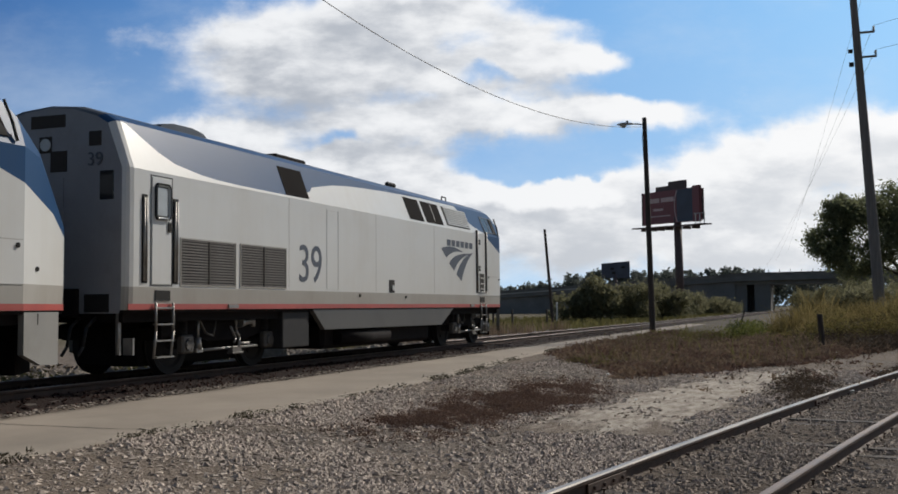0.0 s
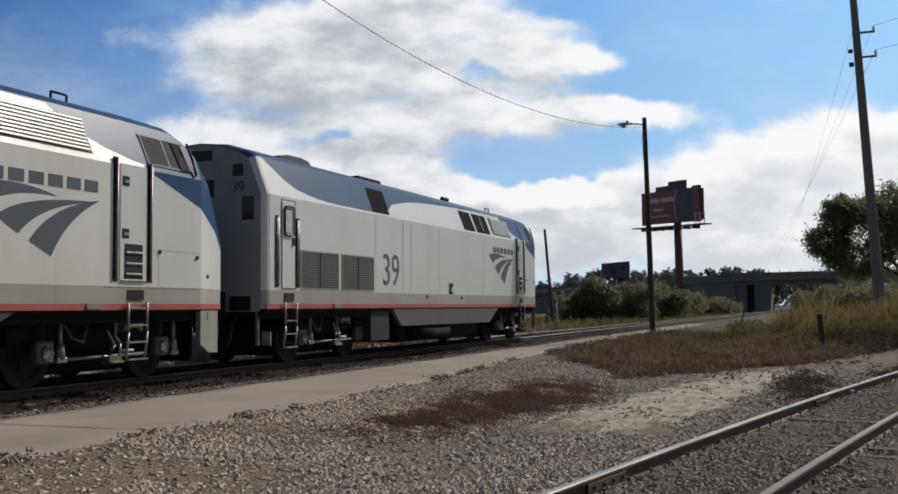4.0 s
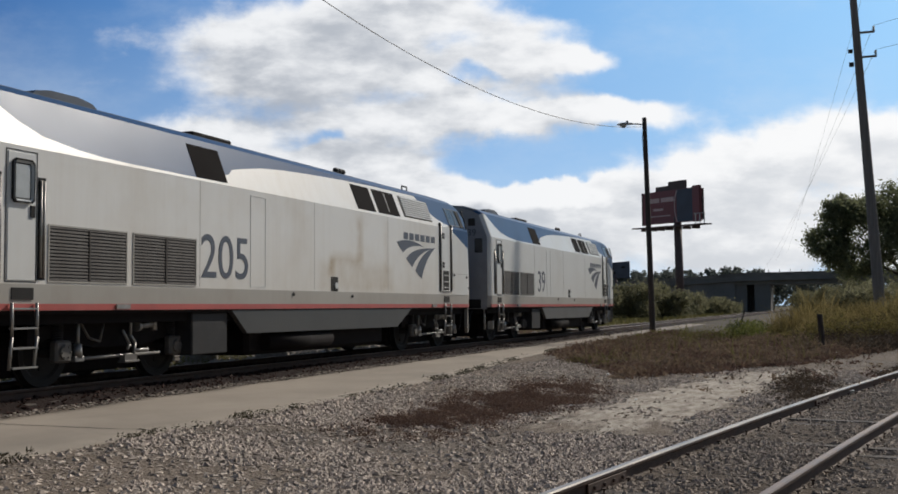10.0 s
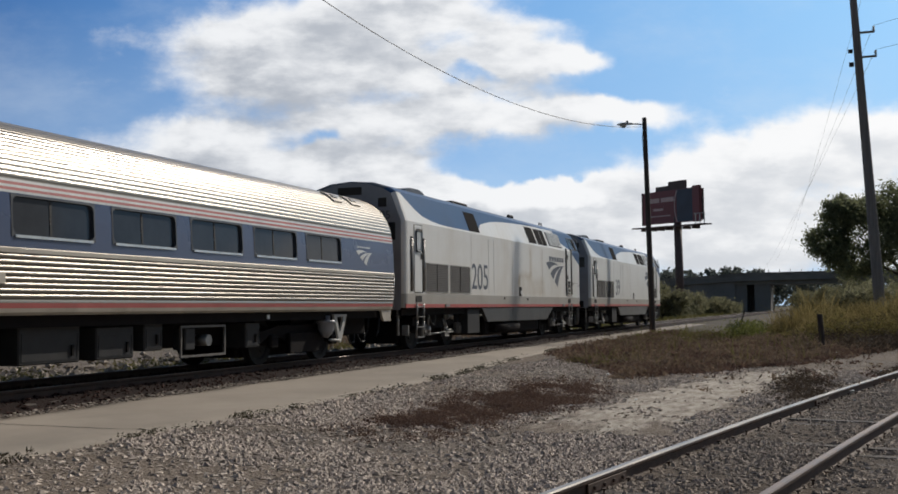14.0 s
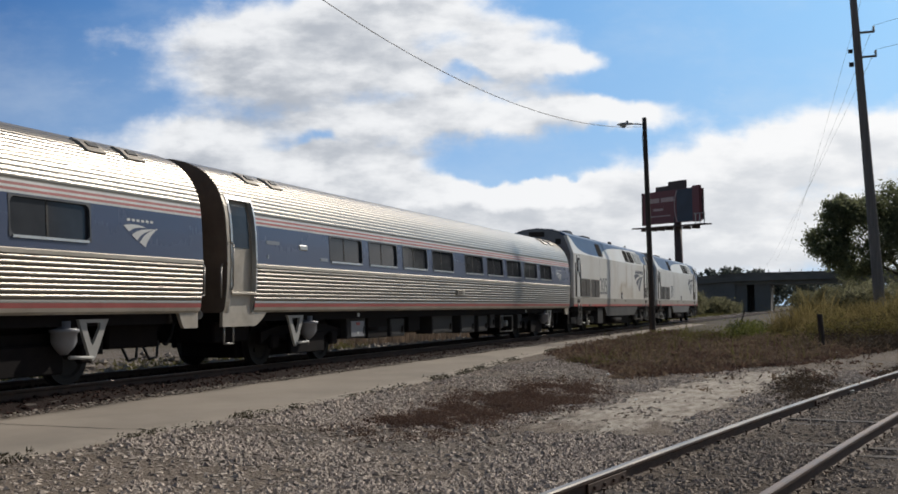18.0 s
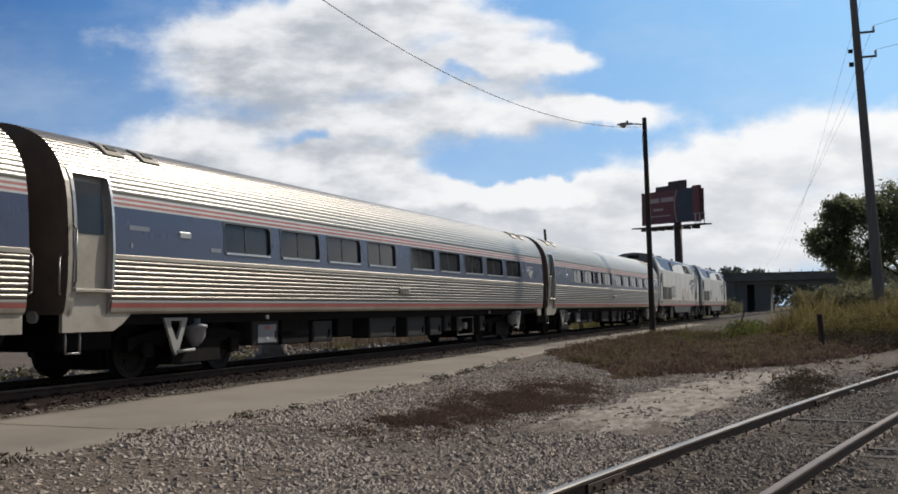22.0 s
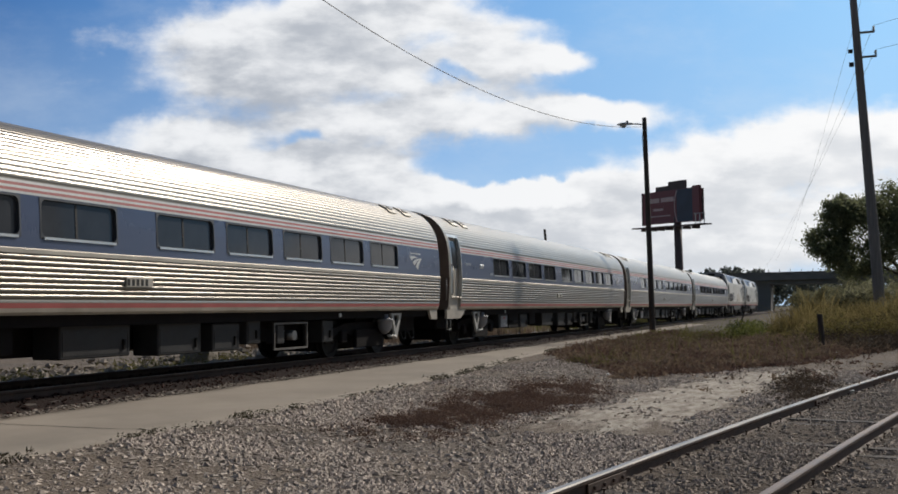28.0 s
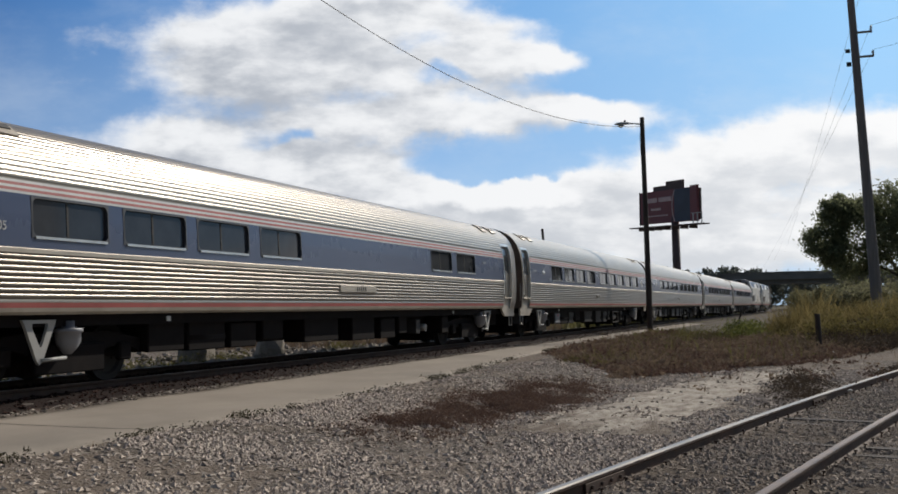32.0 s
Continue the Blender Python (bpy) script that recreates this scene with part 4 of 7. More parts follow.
        part("door_gasket", side_frame(bmesh.new(), 0.44, 1.02, 1.49, 3.25, s, 0.012, HALF, 0.006), M["rubber"], d)
        part("latch", boxed(0.88, 0.96, *sorted((s * HALF, s * (HALF + 0.03))), 2.36, 2.52), M["hole"], d)
        for u in (0.29, 1.11):
            # dark plate on the surface, painted as the recess's shade
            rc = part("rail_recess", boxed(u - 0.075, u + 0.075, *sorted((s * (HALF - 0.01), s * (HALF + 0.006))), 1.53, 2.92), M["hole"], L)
            for du in (-0.03, 0.03):
                bm = bmesh.new()
                tube(bm, (u + du, s * (HALF + 0.02), 1.56), (u + du, s * (HALF + 0.02), 2.88), 0.018, seg=8)
                part("hand_rail", bm, M["bare"], rc)
        grille(L, 1.24, 2.96, 1.50, 2.30, s)
        grille(L, 3.10, 4.81, 1.50, 2.30, s)
        m = Matrix.Translation((5.73 if len(number) > 2 else 5.82, s * (HALF + 0.003), 1.66)) @ (Matrix(((1, 0, 0, 0), (0, 0, -1, 0), (0, 1, 0, 0), (0, 0, 0, 1))) if s < 0 else Matrix(((-1, 0, 0, 0), (0, 0, 1, 0), (0, 1, 0, 0), (0, 0, 0, 1))))
        lettering("road_number", number, 1.08, m, M["mark"], L)
        # panel seams, filler box, dots
        for u in (4.92, 9.1, 12.9):
            part("panel_seam", boxed(u - 0.006, u + 0.006, *sorted((s * (HALF - 0.01), s * (HALF + 0.002))), 1.50, 3.30), M["lower"], L)
        part("access_panel", side_frame(bmesh.new(), 6.56, 7.11, 1.52, 3.21, s, 0.012, HALF, 0.006), M["white"], L)
        f = part("filler_box", boxed(9.85, 10.20, *sorted((s * (HALF - 0.02), s * (HALF + 0.01))), 1.47, 1.80, 0.02), M["hole"], L)
        bm = bmesh.new()
        tube(bm, (10.08, s * (HALF + 0.0), 1.60), (10.08, s * (HALF + 0.03), 1.60), 0.07, seg=10)
        part("filler_cap", bm, M["pale"], f)
        for u, z in ((17.55, 2.03), (18.6, 1.98), (19.1, 1.68), (8.2, 1.40), (10.9, 1.38)):
            bm = bmesh.new()
            tube(bm, (u, s * (along(u, [(18.72, HALF), (19.98, 1.106)]) - 0.02), z), (u, s * (along(u, [(18.72, HALF), (19.98, 1.106)]) + 0.02), z), 0.035, seg=8)
            part("lift_hole", bm, M["hole"], L)
        # dark windows, louvre panel on the slope
        for u0, u1 in ((4.84, 5.80),):
            part("engine_room_window", slope_panel(bmesh.new(), u0, u1, 3.36, 3.94, s, 0.008, -0.02), M["screen"], L)
        for u0, u1 in ((11.28, 12.26), (12.44, 13.72)):
            part("engine_room_window", slope_panel(bmesh.new(), u0, u1, 3.37, 3.94, s, 0.008, -0.05), M["screen"], L)
        part("window_bar", slope_panel(bmesh.new(), 13.08, 13.115, 3.44, 3.90, s, 0.014, -0.02), M["rearpale"], L)
        lv = part("louvre_panel", slope_panel(bmesh.new(), 14.02, 15.95, 3.40, 3.93, s, 0.008, -0.05), M["grille"], L, "pale louvre panel below the roof edge")
        for k in range(9):
            part("louvre", slope_panel(bmesh.new(), 14.07, 15.89, 3.43 + k * 0.056, 3.458 + k * 0.056, s, 0.030, 0), M["white"], lv)
        # red stripe, marks, skirts
        part("stripe", boxed(-0.10, 17.4, *sorted((s * (HALF - 0.01), s * (HALF + 0.004))), 1.115, 1.205), M["red"], L, "red stripe along the sill")
        bm = bmesh.new()
        pts = [(17.4, HALF), (18.72, HALF), (19.98, 1.106)]
        loft(bm, [[(u, s * (w + 0.005), 1.115), (u, s * (w + 0.005), 1.205)] for u, w in pts])
        part("nose_stripe", bm, M["red"], L)
        swoosh(L, 13.43, 1.86, 2.63, 0.95, s, M["mark"], "blue-grey swoosh emblem of three curved bands")
        word_bars(L, 13.88, 2.83, 6, 0.285, 0.17, 0.09, s, M["mark"], HALF + 0.001)
        bm = bmesh.new()
        prism(bm, [(5.95, 1.105), (6.5, 0.67), (13.5, 0.65), (14.45, 1.105)], "y", *sorted((s * 1.50, s * 1.40)))
        part("skirt", bm, M["skirt" if white == "white" else "skirt_dark"], L, "dark grey skirt over the fuel tank")
        bm = bmesh.new()
        rows = [[(u, s * (w - 0.02), z0), (u, s * (w - 0.02), 1.105), (u, s * (w - 0.12), 1.105), (u, s * (w - 0.12), z0)] for u, w, z0 in ((18.78, 1.50, 0.52), (19.3, 1.33, 0.36), (19.86, 1.146, 0.34))]
        ends = loft(bm, rows, close=True)
        bm.faces.new(ends[0]), bm.faces.new(ends[-1])
        part("nose_skirt", bm, M["noseskirt"], L, "grey pilot skirt under the nose")
        ladder(L, 0.54, 0.34, 1.22, s)
        ladder(L, 16.72, 0.34, 1.22, s)
        # step wells are dark plates too, their shade painted on
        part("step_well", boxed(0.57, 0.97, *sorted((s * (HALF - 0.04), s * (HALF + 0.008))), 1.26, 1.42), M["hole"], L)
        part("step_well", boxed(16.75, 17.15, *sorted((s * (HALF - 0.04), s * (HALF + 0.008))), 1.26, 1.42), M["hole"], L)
        for u in (2.7, 15.8):
            part("bracket", boxed(u, u + 0.32, *sorted((s * (HALF - 0.02), s * (HALF + 0.03))), 1.13, 1.20), M["bare"], L)
        part("battery_box", boxed(4.85, 5.95, *sorted((s * 1.42, s * 0.7)), 0.34, 1.06, 0.02), M["undergrey"], L, "grey equipment box below the sill")
    part("underframe", boxed(0.0, 19.2, -1.35, 1.35, 0.92, 1.07), M["under"], L)
    part("fuel_tank", boxed(6.9, 13.2, -1.25, 1.25, 0.24, 0.80, 0.08), M["under"], L)
    bm = bmesh.new()
    tube(bm, (7.4, -1.30, 0.48), (10.1, -1.30, 0.48), 0.17, seg=14)
    part("air_tank", bm, M["under"], L)
    bm = bmesh.new()
    prism(bm, [(19.15, -1.0), (20.0, -0.5), (20.0, 0.5), (19.15, 1.0)], "z", 0.22, 1.06)
    part("pilot", bm, M["under"], L)
    part("front_coupler", boxed(19.8, 20.5, -0.14, 0.14, 0.76, 1.0, 0.03), M["under"], L)
    # roof fittings
    bm = bmesh.new()
    prism(bm, [(1.7, 4.2), (1.9, 4.35), (2.2, 4.40), (2.8, 4.41), (3.15, 4.36), (3.4, 4.2)], "y", -0.7, 0.7)
    part("roof_hatch", bm, M["roofgrey"], L)
    part("exhaust_stack", boxed(6.2, 7.55, -0.5, 0.5, 4.20, 4.43, 0.03), M["under"], L)
    for u in (12.26, 12.44, 12.62):
        bm = bmesh.new()
        rings = [[(u + x, -0.45 + r * math.cos(2 * math.pi * q / 12), 4.41 + r * math.sin(2 * math.pi * q / 12)) for q in range(12)] for x, r in ((-0.09, 0.01), (-0.08, 0.05), (-0.03, 0.068), (0.04, 0.065), (0.08, 0.03), (0.09, 0.01))]
        vs = loft(bm, rings, close=True)
        bm.faces.new(vs[0]), bm.faces.new(vs[-1])
        box(bm, u - 0.02, u + 0.02, -0.47, -0.43, 4.28, 4.36)
        part("horn", bm, M["rubber"], L, smooth=True)
    bm = bmesh.new()
    chain(bm, [(16.2, -0.5, 4.30), (16.2, -0.5, 4.45), (16.55, -0.5, 4.45), (16.55, -0.5, 4.28)], 0.02)
    part("antenna", bm, M["under"], L)
    for u in (3.35, 16.75):
        loco_truck(L, u)
    return tagged(L, label, "locomotive")

# ---- the coaches: x from the rear end, y across, z from the rail ----
PROFILE = [(1.50, 1.05), (1.56, 1.25), (1.585, 1.55), (1.595, 1.93), (1.585, 2.30), (1.555, 2.70), (1.51, 2.95), (1.41, 3.20), (1.26, 3.42), (1.05, 3.60), (0.75, 3.74), (0.40, 3.83), (0.0, 3.86)]


def side_y(z):
    return along(z, [(b, a) for a, b in PROFILE])


def outline():
    """Half outline as (y, z, paint): 0 plain steel, 1 fluted steel, 2 blue band, 3 red, 4 white."""
    pts = []

    def flutes(z0, z1, n):
        for k in range(n):
            a, b = z0 + (z1 - z0) * k / n, z0 + (z1 - z0) * (k + 1) / n
            h = b - a
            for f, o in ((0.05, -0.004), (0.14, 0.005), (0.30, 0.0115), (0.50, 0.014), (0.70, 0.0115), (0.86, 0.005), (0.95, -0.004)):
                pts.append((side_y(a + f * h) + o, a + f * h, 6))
    pts += [(1.49, 1.05, 0), (1.54, 1.09, 0), (1.556, 1.145, 3), (1.565, 1.215, 1), (1.567, 1.25, 1)]
    flutes(1.26, 1.86, 8)
    pts += [(1.612, 1.875, 0), (1.612, 1.93, 0), (1.597, 1.945, 2)]
    pts += [(side_y(z), z, 2) for z in (2.10, 2.38, 2.64)]
    pts += [(side_y(z), z, k) for z, k in ((2.66, 4), (2.695, 3), (2.735, 4), (2.77, 3), (2.81, 4), (2.845, 1))]
    # fluted upper side and roof, by equal steps along the curve
    curve = [(side_y(2.86), 2.86)] + [q for q in PROFILE if q[1] > 2.86]
    fine = []
    for i in range(len(curve) - 1):
        p0, p1, p2, p3 = curve[max(0, i - 1)], curve[i], curve[i + 1], curve[min(len(curve) - 1, i + 2)]
        for q in range(6):
            t = q / 6
            fine.append(tuple(0.5 * (2 * b + (c - a) * t + (2 * a - 5 * b + 4 * c - d) * t * t + (3 * b - a - 3 * c + d) * t ** 3) for a, b, c, d in zip(p0, p1, p2, p3)))
    curve = fine + [curve[-1]]
    lens = [0.0]
    for (ya, za), (yb, zb) in zip(curve, curve[1:]):
        lens.append(lens[-1] + math.hypot(yb - ya, zb - za))
    n = 24
    for k in range(n):
        for f, o in ((0.05, -0.002), (0.13, 0.0025), (0.30, 0.0052), (0.5, 0.0062), (0.70, 0.0052), (0.87, 0.0025), (0.95, -0.002)):
            d = lens[-1] * (k + f) / n * 0.995
            y, z = along(d, [(l, c[0]) for l, c in zip(lens, curve)]), along(d, [(l, c[1]) for l, c in zip(lens, curve)])
            tilt = math.atan2(z - 2.2, y)
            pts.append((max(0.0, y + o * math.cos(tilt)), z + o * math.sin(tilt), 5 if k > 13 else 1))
    pts.append((0.0, 3.86, 5))
    return pts


WIN_Z = (2.10, 2.64)


def window_ring(a, b, s):
    """The dark gasket round a window, with rounded corners."""
    bm = bmesh.new()
    z0, z1 = WIN_Z
    zm, xm, r, t = (z0 + z1) / 2, (a + b) / 2, 0.09, 0.018
    inner, outer = [], []
    for cx, cz, a0 in ((b - t - r, z1 - t - r, 0), (a + t + r, z1 - t - r, 90), (a + t + r, z0 + t + r, 180), (b - t - r, z0 + t + r, 270)):
        for k in range(5):
            g = radians(a0 + 22.5 * k)
            inner.append((cx + r * math.cos(g), cz + r * math.sin(g)))
            outer.append((b + 0.012 if cx > xm else a - 0.012, z1 + 0.012 if cz > zm else z0 - 0.012))
    vi, vo, vb = ([bm.verts.new((x, s * (side_y(z) + o), z)) for x, z in ring] for ring, o in ((inner, 0.008), (outer, 0.008), (inner, -0.06)))
    n = len(inner)
    for k in range(n):
        j = (k + 1) % n
        bm.faces.new([vi[k], vi[j], vo[k]] if (vo[k].co - vo[j].co).length < 1e-6 else [vi[k], vi[j], vo[j], vo[k]])
        bm.faces.new((vi[j], vi[k], vb[k], vb[j]))
    bmesh.ops.remove_doubles(bm, verts=bm.verts, dist=1e-5)
    return bm


def build_coach(label, windows, doors, logo_u, marks, small=(), dark_gear=False):
    C = empty("passenger_coach")
    half = outline()
    iw = [i for i, p in enumerate(half) if abs(p[1] - WIN_Z[0]) < 1e-6][0]
    it = [i for i, p in enumerate(half) if abs(p[1] - WIN_Z[1]) < 1e-6][0]
    b0, b1 = -0.24, 25.0
    d_ranges = [(u - 0.42, u + 0.42) for u in doors]
    cuts = sorted({b0, b1, 1.30, 24.45} | {x for w in windows for x in w} | {x for d in d_ranges for x in d})
    for s in (-1, 1):
        bm = bmesh.new()
        # the narrow posts outside the doors are plain sheet
        post = [b0] + [a for a, b in d_ranges] if doors[0] < 12 else [b for a, b in d_ranges] + [b1]
        cols = [[bm.verts.new((u, s * (side_y(z) if u in post and z < 3.14 else y), z)) for y, z, _ in half] for u in cuts]
        for i, (ua, ub) in enumerate(zip(cuts, cuts[1:])):
            um = (ua + ub) / 2
            is_win = any(a < um < b for a, b in windows)
            is_door = any(a < um < b for a, b in d_ranges)
            for j in range(len(half) - 1):
                if is_win and iw <= j < it:
                    continue
                zm = (half[j][1] + half[j + 1][1]) / 2
                if is_door and 1.05 < zm < 3.12:
                    continue
                f = bm.faces.new((cols[i][j], cols[i][j + 1], cols[i + 1][j + 1], cols[i + 1][j]))
                beyond = any(min(um, 25 - um) < min(a, 25 - b) and abs(um - a) < 1.2 for a, b in d_ranges)
                f.material_index = 0 if beyond and zm < 3.14 else half[j][2]
                f.smooth = half[j][2] in (1, 5, 6)
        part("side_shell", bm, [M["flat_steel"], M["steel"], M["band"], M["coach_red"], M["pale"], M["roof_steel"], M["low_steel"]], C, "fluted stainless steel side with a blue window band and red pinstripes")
        for a, b in windows:
            w = part("window", window_ring(a, b, s), M["framegrey"], C)
            part("sill", strip_frame(a, b, s, ((a + 0.05, b - 0.05, WIN_Z[0] - 0.026, WIN_Z[0] + 0.010),), 0.024), M["silver"], w)
            mid = a + (b - a) * 0.47
            for x0, x1 in ((a + 0.01, mid - 0.02), (mid + 0.02, b - 0.01)):
                bm = bmesh.new()
                bm.faces.new([bm.verts.new((x, s * (side_y(z) - 0.035), z)) for x, z in ((x0, WIN_Z[0]), (x1, WIN_Z[0]), (x1, WIN_Z[1]), (x0, WIN_Z[1]))])
                part("pane", bm, M["coachglass"], w)
            bm = bmesh.new()
            bm.faces.new([bm.verts.new((x, s * (side_y(z) - 0.028), z)) for x, z in ((mid - 0.022, WIN_Z[0]), (mid + 0.022, WIN_Z[0]), (mid + 0.022, WIN_Z[1]), (mid - 0.022, WIN_Z[1]))])
            part("mullion", bm, M["rubber"], w)
        for a, b in d_ranges:
            build_coach_door(C, a, b, s)
        for u0, u1 in ((b0, 1.30), (24.45, b1)) if doors[0] < 12 else ((b0, 0.31), (23.6, b1)):
            bm = bmesh.new()
            end = u0 if u0 < 5 else u1
            inner = u1 if u0 < 5 else u0
            prism(bm, [(end, 1.06), (inner, 1.06), (lerp(end, inner, 0.86), 0.90), (lerp(end, inner, 0.72), 0.80), (end, 0.80)], "y", *sorted((s * 1.50, s * 1.44)))
            part("corner_skirt", bm, M["flat_steel"], C, "plain steel corner skirt")
        if logo_u:
            swoosh_small(C, logo_u, s)
        for u in small:
            o = part("vent_window", boxed(u, u + 0.36, *sorted((s * 1.55, s * 1.596)), 2.27, 2.39, 0.02), M["silver"], C)
            part("pane", boxed(u + 0.03, u + 0.33, *sorted((s * 1.56, s * 1.602)), 2.295, 2.365), M["lens"], o)
        for u, z, w in marks:
            part("letter_bar", boxed(u, u + w, *sorted((s * (side_y(z) - 0.01), s * (side_y(z + 0.07) + 0.008))), z, z + 0.07), M["band_mark"], C)
        for u in (1.02, 1.94, 22.5, 23.45):
            h = part("roof_hatch", roof_patch(u, u + 0.42, s, 0.040), M["flat_steel"], C)
            part("hatch_screen", roof_patch(u + 0.11, u + 0.34, s, 0.056, 0.25), M["skirt"], h)
        under_gear(C, s, dark_gear)
    for end, sgn in ((b0, -1), (b1, 1)):
        coach_end(C, end, sgn, (doors[0] < 12) == (sgn < 0))
    part("underframe", boxed(b0 + 0.3, b1 - 0.3, -1.35, 1.35, 0.88, 1.06), M["under"], C)
    # added black masses below the ends stand in for the deep shade there
    for u0, u1 in ((0.25, 1.5), (23.3, 24.6)):
        part("end_dark_filler", boxed(u0, u1, -1.0, 1.0, 0.50, 0.90, 0.03), M["under"], C)
    # added black box along the floor, blocks the view through like deep shade
    part("underfloor_dark_filler", boxed(5.2, 19.6, -0.7, 0.7, 0.44, 0.92, 0.03), M["under"], C)
    for u in (3.5, 21.3):
        coach_truck(C, u, -1 if u < 12 else 1)
    return tagged(C, label, "passenger coach")


def strip_frame(a, b, s, pieces, proud):
    bm = bmesh.new()
    for x0, x1, z0, z1 in pieces:
        q = [(x0, s * (side_y(z0) + proud), z0), (x1, s * (side_y(z0) + proud), z0), (x1, s * (side_y(z1) + proud), z1), (x0, s * (side_y(z1) + proud), z1)]
        o = [bm.verts.new(p) for p in q]
        n = [bm.verts.new((p[0], p[1] - s * 0.07, p[2])) for p in q]
        bm.faces.new(o)
        for k in range(4):
            bm.faces.new((o[k], o[(k + 1) % 4], n[(k + 1) % 4], n[k]))
    return bm


def roof_patch(u0, u1, s, lift, inset=0.0):
    bm = bmesh.new()
    zs = [3.46 + inset * 0.3, 3.60, 3.68 - inset * 0.3]
    rows = []
    for z in zs:
        y = along(z, [(b, a) for a, b in PROFILE])
        rows.append([(u0, s * (y + lift * 0.6), z + lift), (u1, s * (y + lift * 0.6), z + lift)])
    vs = loft(bm, rows)
    low = [[bm.verts.new((v.co.x, v.co.y - s * 0.06, v.co.z - 0.07)) for v in r] for r in vs]
    for i in range(2):
        for k in (0, 1):
            bm.faces.new((vs[i][k], vs[i + 1][k], low[i + 1][k], low[i][k]))
    for i in (0, 2):
        bm.faces.new((vs[i][0], vs[i][1], low[i][1], low[i][0]))
    return bm


def build_coach_door(C, a, b, s):
    """Recessed vestibule door with a tall window and a dark jamb."""
    d = part("door", None, M["flat_steel"], C, "plain steel vestibule door with a tall window")
    bm = bmesh.new()
    zs = [1.05, 1.40, 2.2, 2.75, 3.12]
    loft(bm, [[(a, s * (side_y(z) - 0.075 if z > 1.36 else side_y(z) - 0.0), z), (b, s * (side_y(z) - 0.075 if z > 1.36 else side_y(z) - 0.0), z)] for z in zs])
    bm.to_mesh(d.data)
    bm.free()
    bm = bmesh.new()
    for x, dx in ((a, 0.07), (b, -0.07)):
        rows = []
        for z in (1.05, 1.5, 2.0, 2.5, 2.8, 3.0, 3.14):
            y = side_y(z)
            rows.append([(x - dx * 0.4, s * (y + 0.015), z), (x + dx * 0.4, s * (y + 0.02), z), (x + dx * 0.4, s * (y - 0.12), z)])
        loft(bm, rows)
    rows = [[(a - 0.03, s * (side_y(z) + 0.018), z), (b + 0.03, s * (side_y(z) + 0.018), z)] for z in (3.08, 3.16)]
    loft(bm, rows)
    part("door_frame", bm, M["silver"], d)
    bm = bmesh.new()
    loft(bm, [[(a + 0.14, s * (side_y(z) - 0.062), z), (b - 0.13, s * (side_y(z) - 0.062), z)] for z in (2.22, 2.5, 2.8, 2.98)])
    part("pane", bm, M["coachglass"], d)
    bm = bmesh.new()
    loft(bm, [[(b - 0.06, s * (side_y(z) - 0.06), z), (b - 0.02, s * (side_y(z) - 0.06), z)] for z in (1.40, 2.2, 2.8, 3.08)])
    part("door_jamb", bm, M["flat_steel"], d)
    part("sill", boxed(a, b, *sorted((s * 1.50, s * 1.605)), 1.37, 1.42, 0.008), M["flat_steel"], d)
    bm = bmesh.new()
    chain(bm, [(a - 0.06, s * 1.62, 1.45), (a - 0.06, s * 1.66, 1.52), (a - 0.06, s * 1.66, 2.25), (a - 0.06, s * 1.60, 2.32)], 0.016)
    part("hand_rail", bm, M["bare"], d)


def lounge_number(C):
    for s in (-1, 1):
        m = Matrix.Translation((1.55, s * (side_y(2.2) + 0.006), 2.16)) @ (Matrix(((1, 0, 0, 0), (0, 0, -1, 0), (0, 1, 0, 0), (0, 0, 0, 1))) if s < 0 else Matrix(((-1, 0, 0, 0), (0, 0, 1, 0), (0, 1, 0, 0), (0, 0, 0, 1))))
        lettering("road_number", "28005", 0.17, m, M["pale"], C)


def number_plate(C, u0, u1, s, text, tu):
    """A flat plate let into the lower flutes, with worn raised figures."""
    y0, y1 = sorted((s * 1.58, s * 1.614))
    p = part("number_plate", boxed(u0, u1, y0, y1, 1.462, 1.605, 0.004), M["flat_steel"], C, "plain steel plate with worn figures")
    if text:
        m = Matrix.Translation((tu, s * 1.614, 1.475)) @ (Matrix(((1, 0, 0, 0), (0, 0, -1, 0), (0, 1, 0, 0), (0, 0, 0, 1))) if s < 0 else Matrix(((-1, 0, 0, 0), (0, 0, 1, 0), (0, 1, 0, 0), (0, 0, 0, 1))))
        lettering("figures", text, 0.155, m, M["undergrey"], p)
    else:
        for k in range(5):
            part("figure_bar", boxed(tu - 0.26 + 0.11 * k, tu - 0.20 + 0.11 * k, *sorted((s * 1.61, s * 1.618)), 1.48, 1.58), M["undergrey"], p)


def swoosh_small(C, u, s):
    bm = bmesh.new()
    z0, w, h = 2.08, 0.86, 0.34
    for band in BANDS:
        rows = []
        for p, c, q in band:
            row = []
            for k in range(9):
                x, z = bow(p, c, q, k / 8)
                z = z0 + h * z
                row.append((u + w * x, s * (side_y(z) + 0.005), z))
            rows.append(row)
        loft(bm, rows)
    for k in range(6):
        x = u + 0.10 + k * 0.115
        bm.faces.new([bm.verts.new((xx, s * (side_y(zz) + 0.005), zz)) for xx, zz in ((x, 2.465), (x + 0.075, 2.465), (x + 0.075, 2.505), (x, 2.505))])
    part("emblem", bm, M["pale"], C, "pale swoosh emblem with plain bars above")


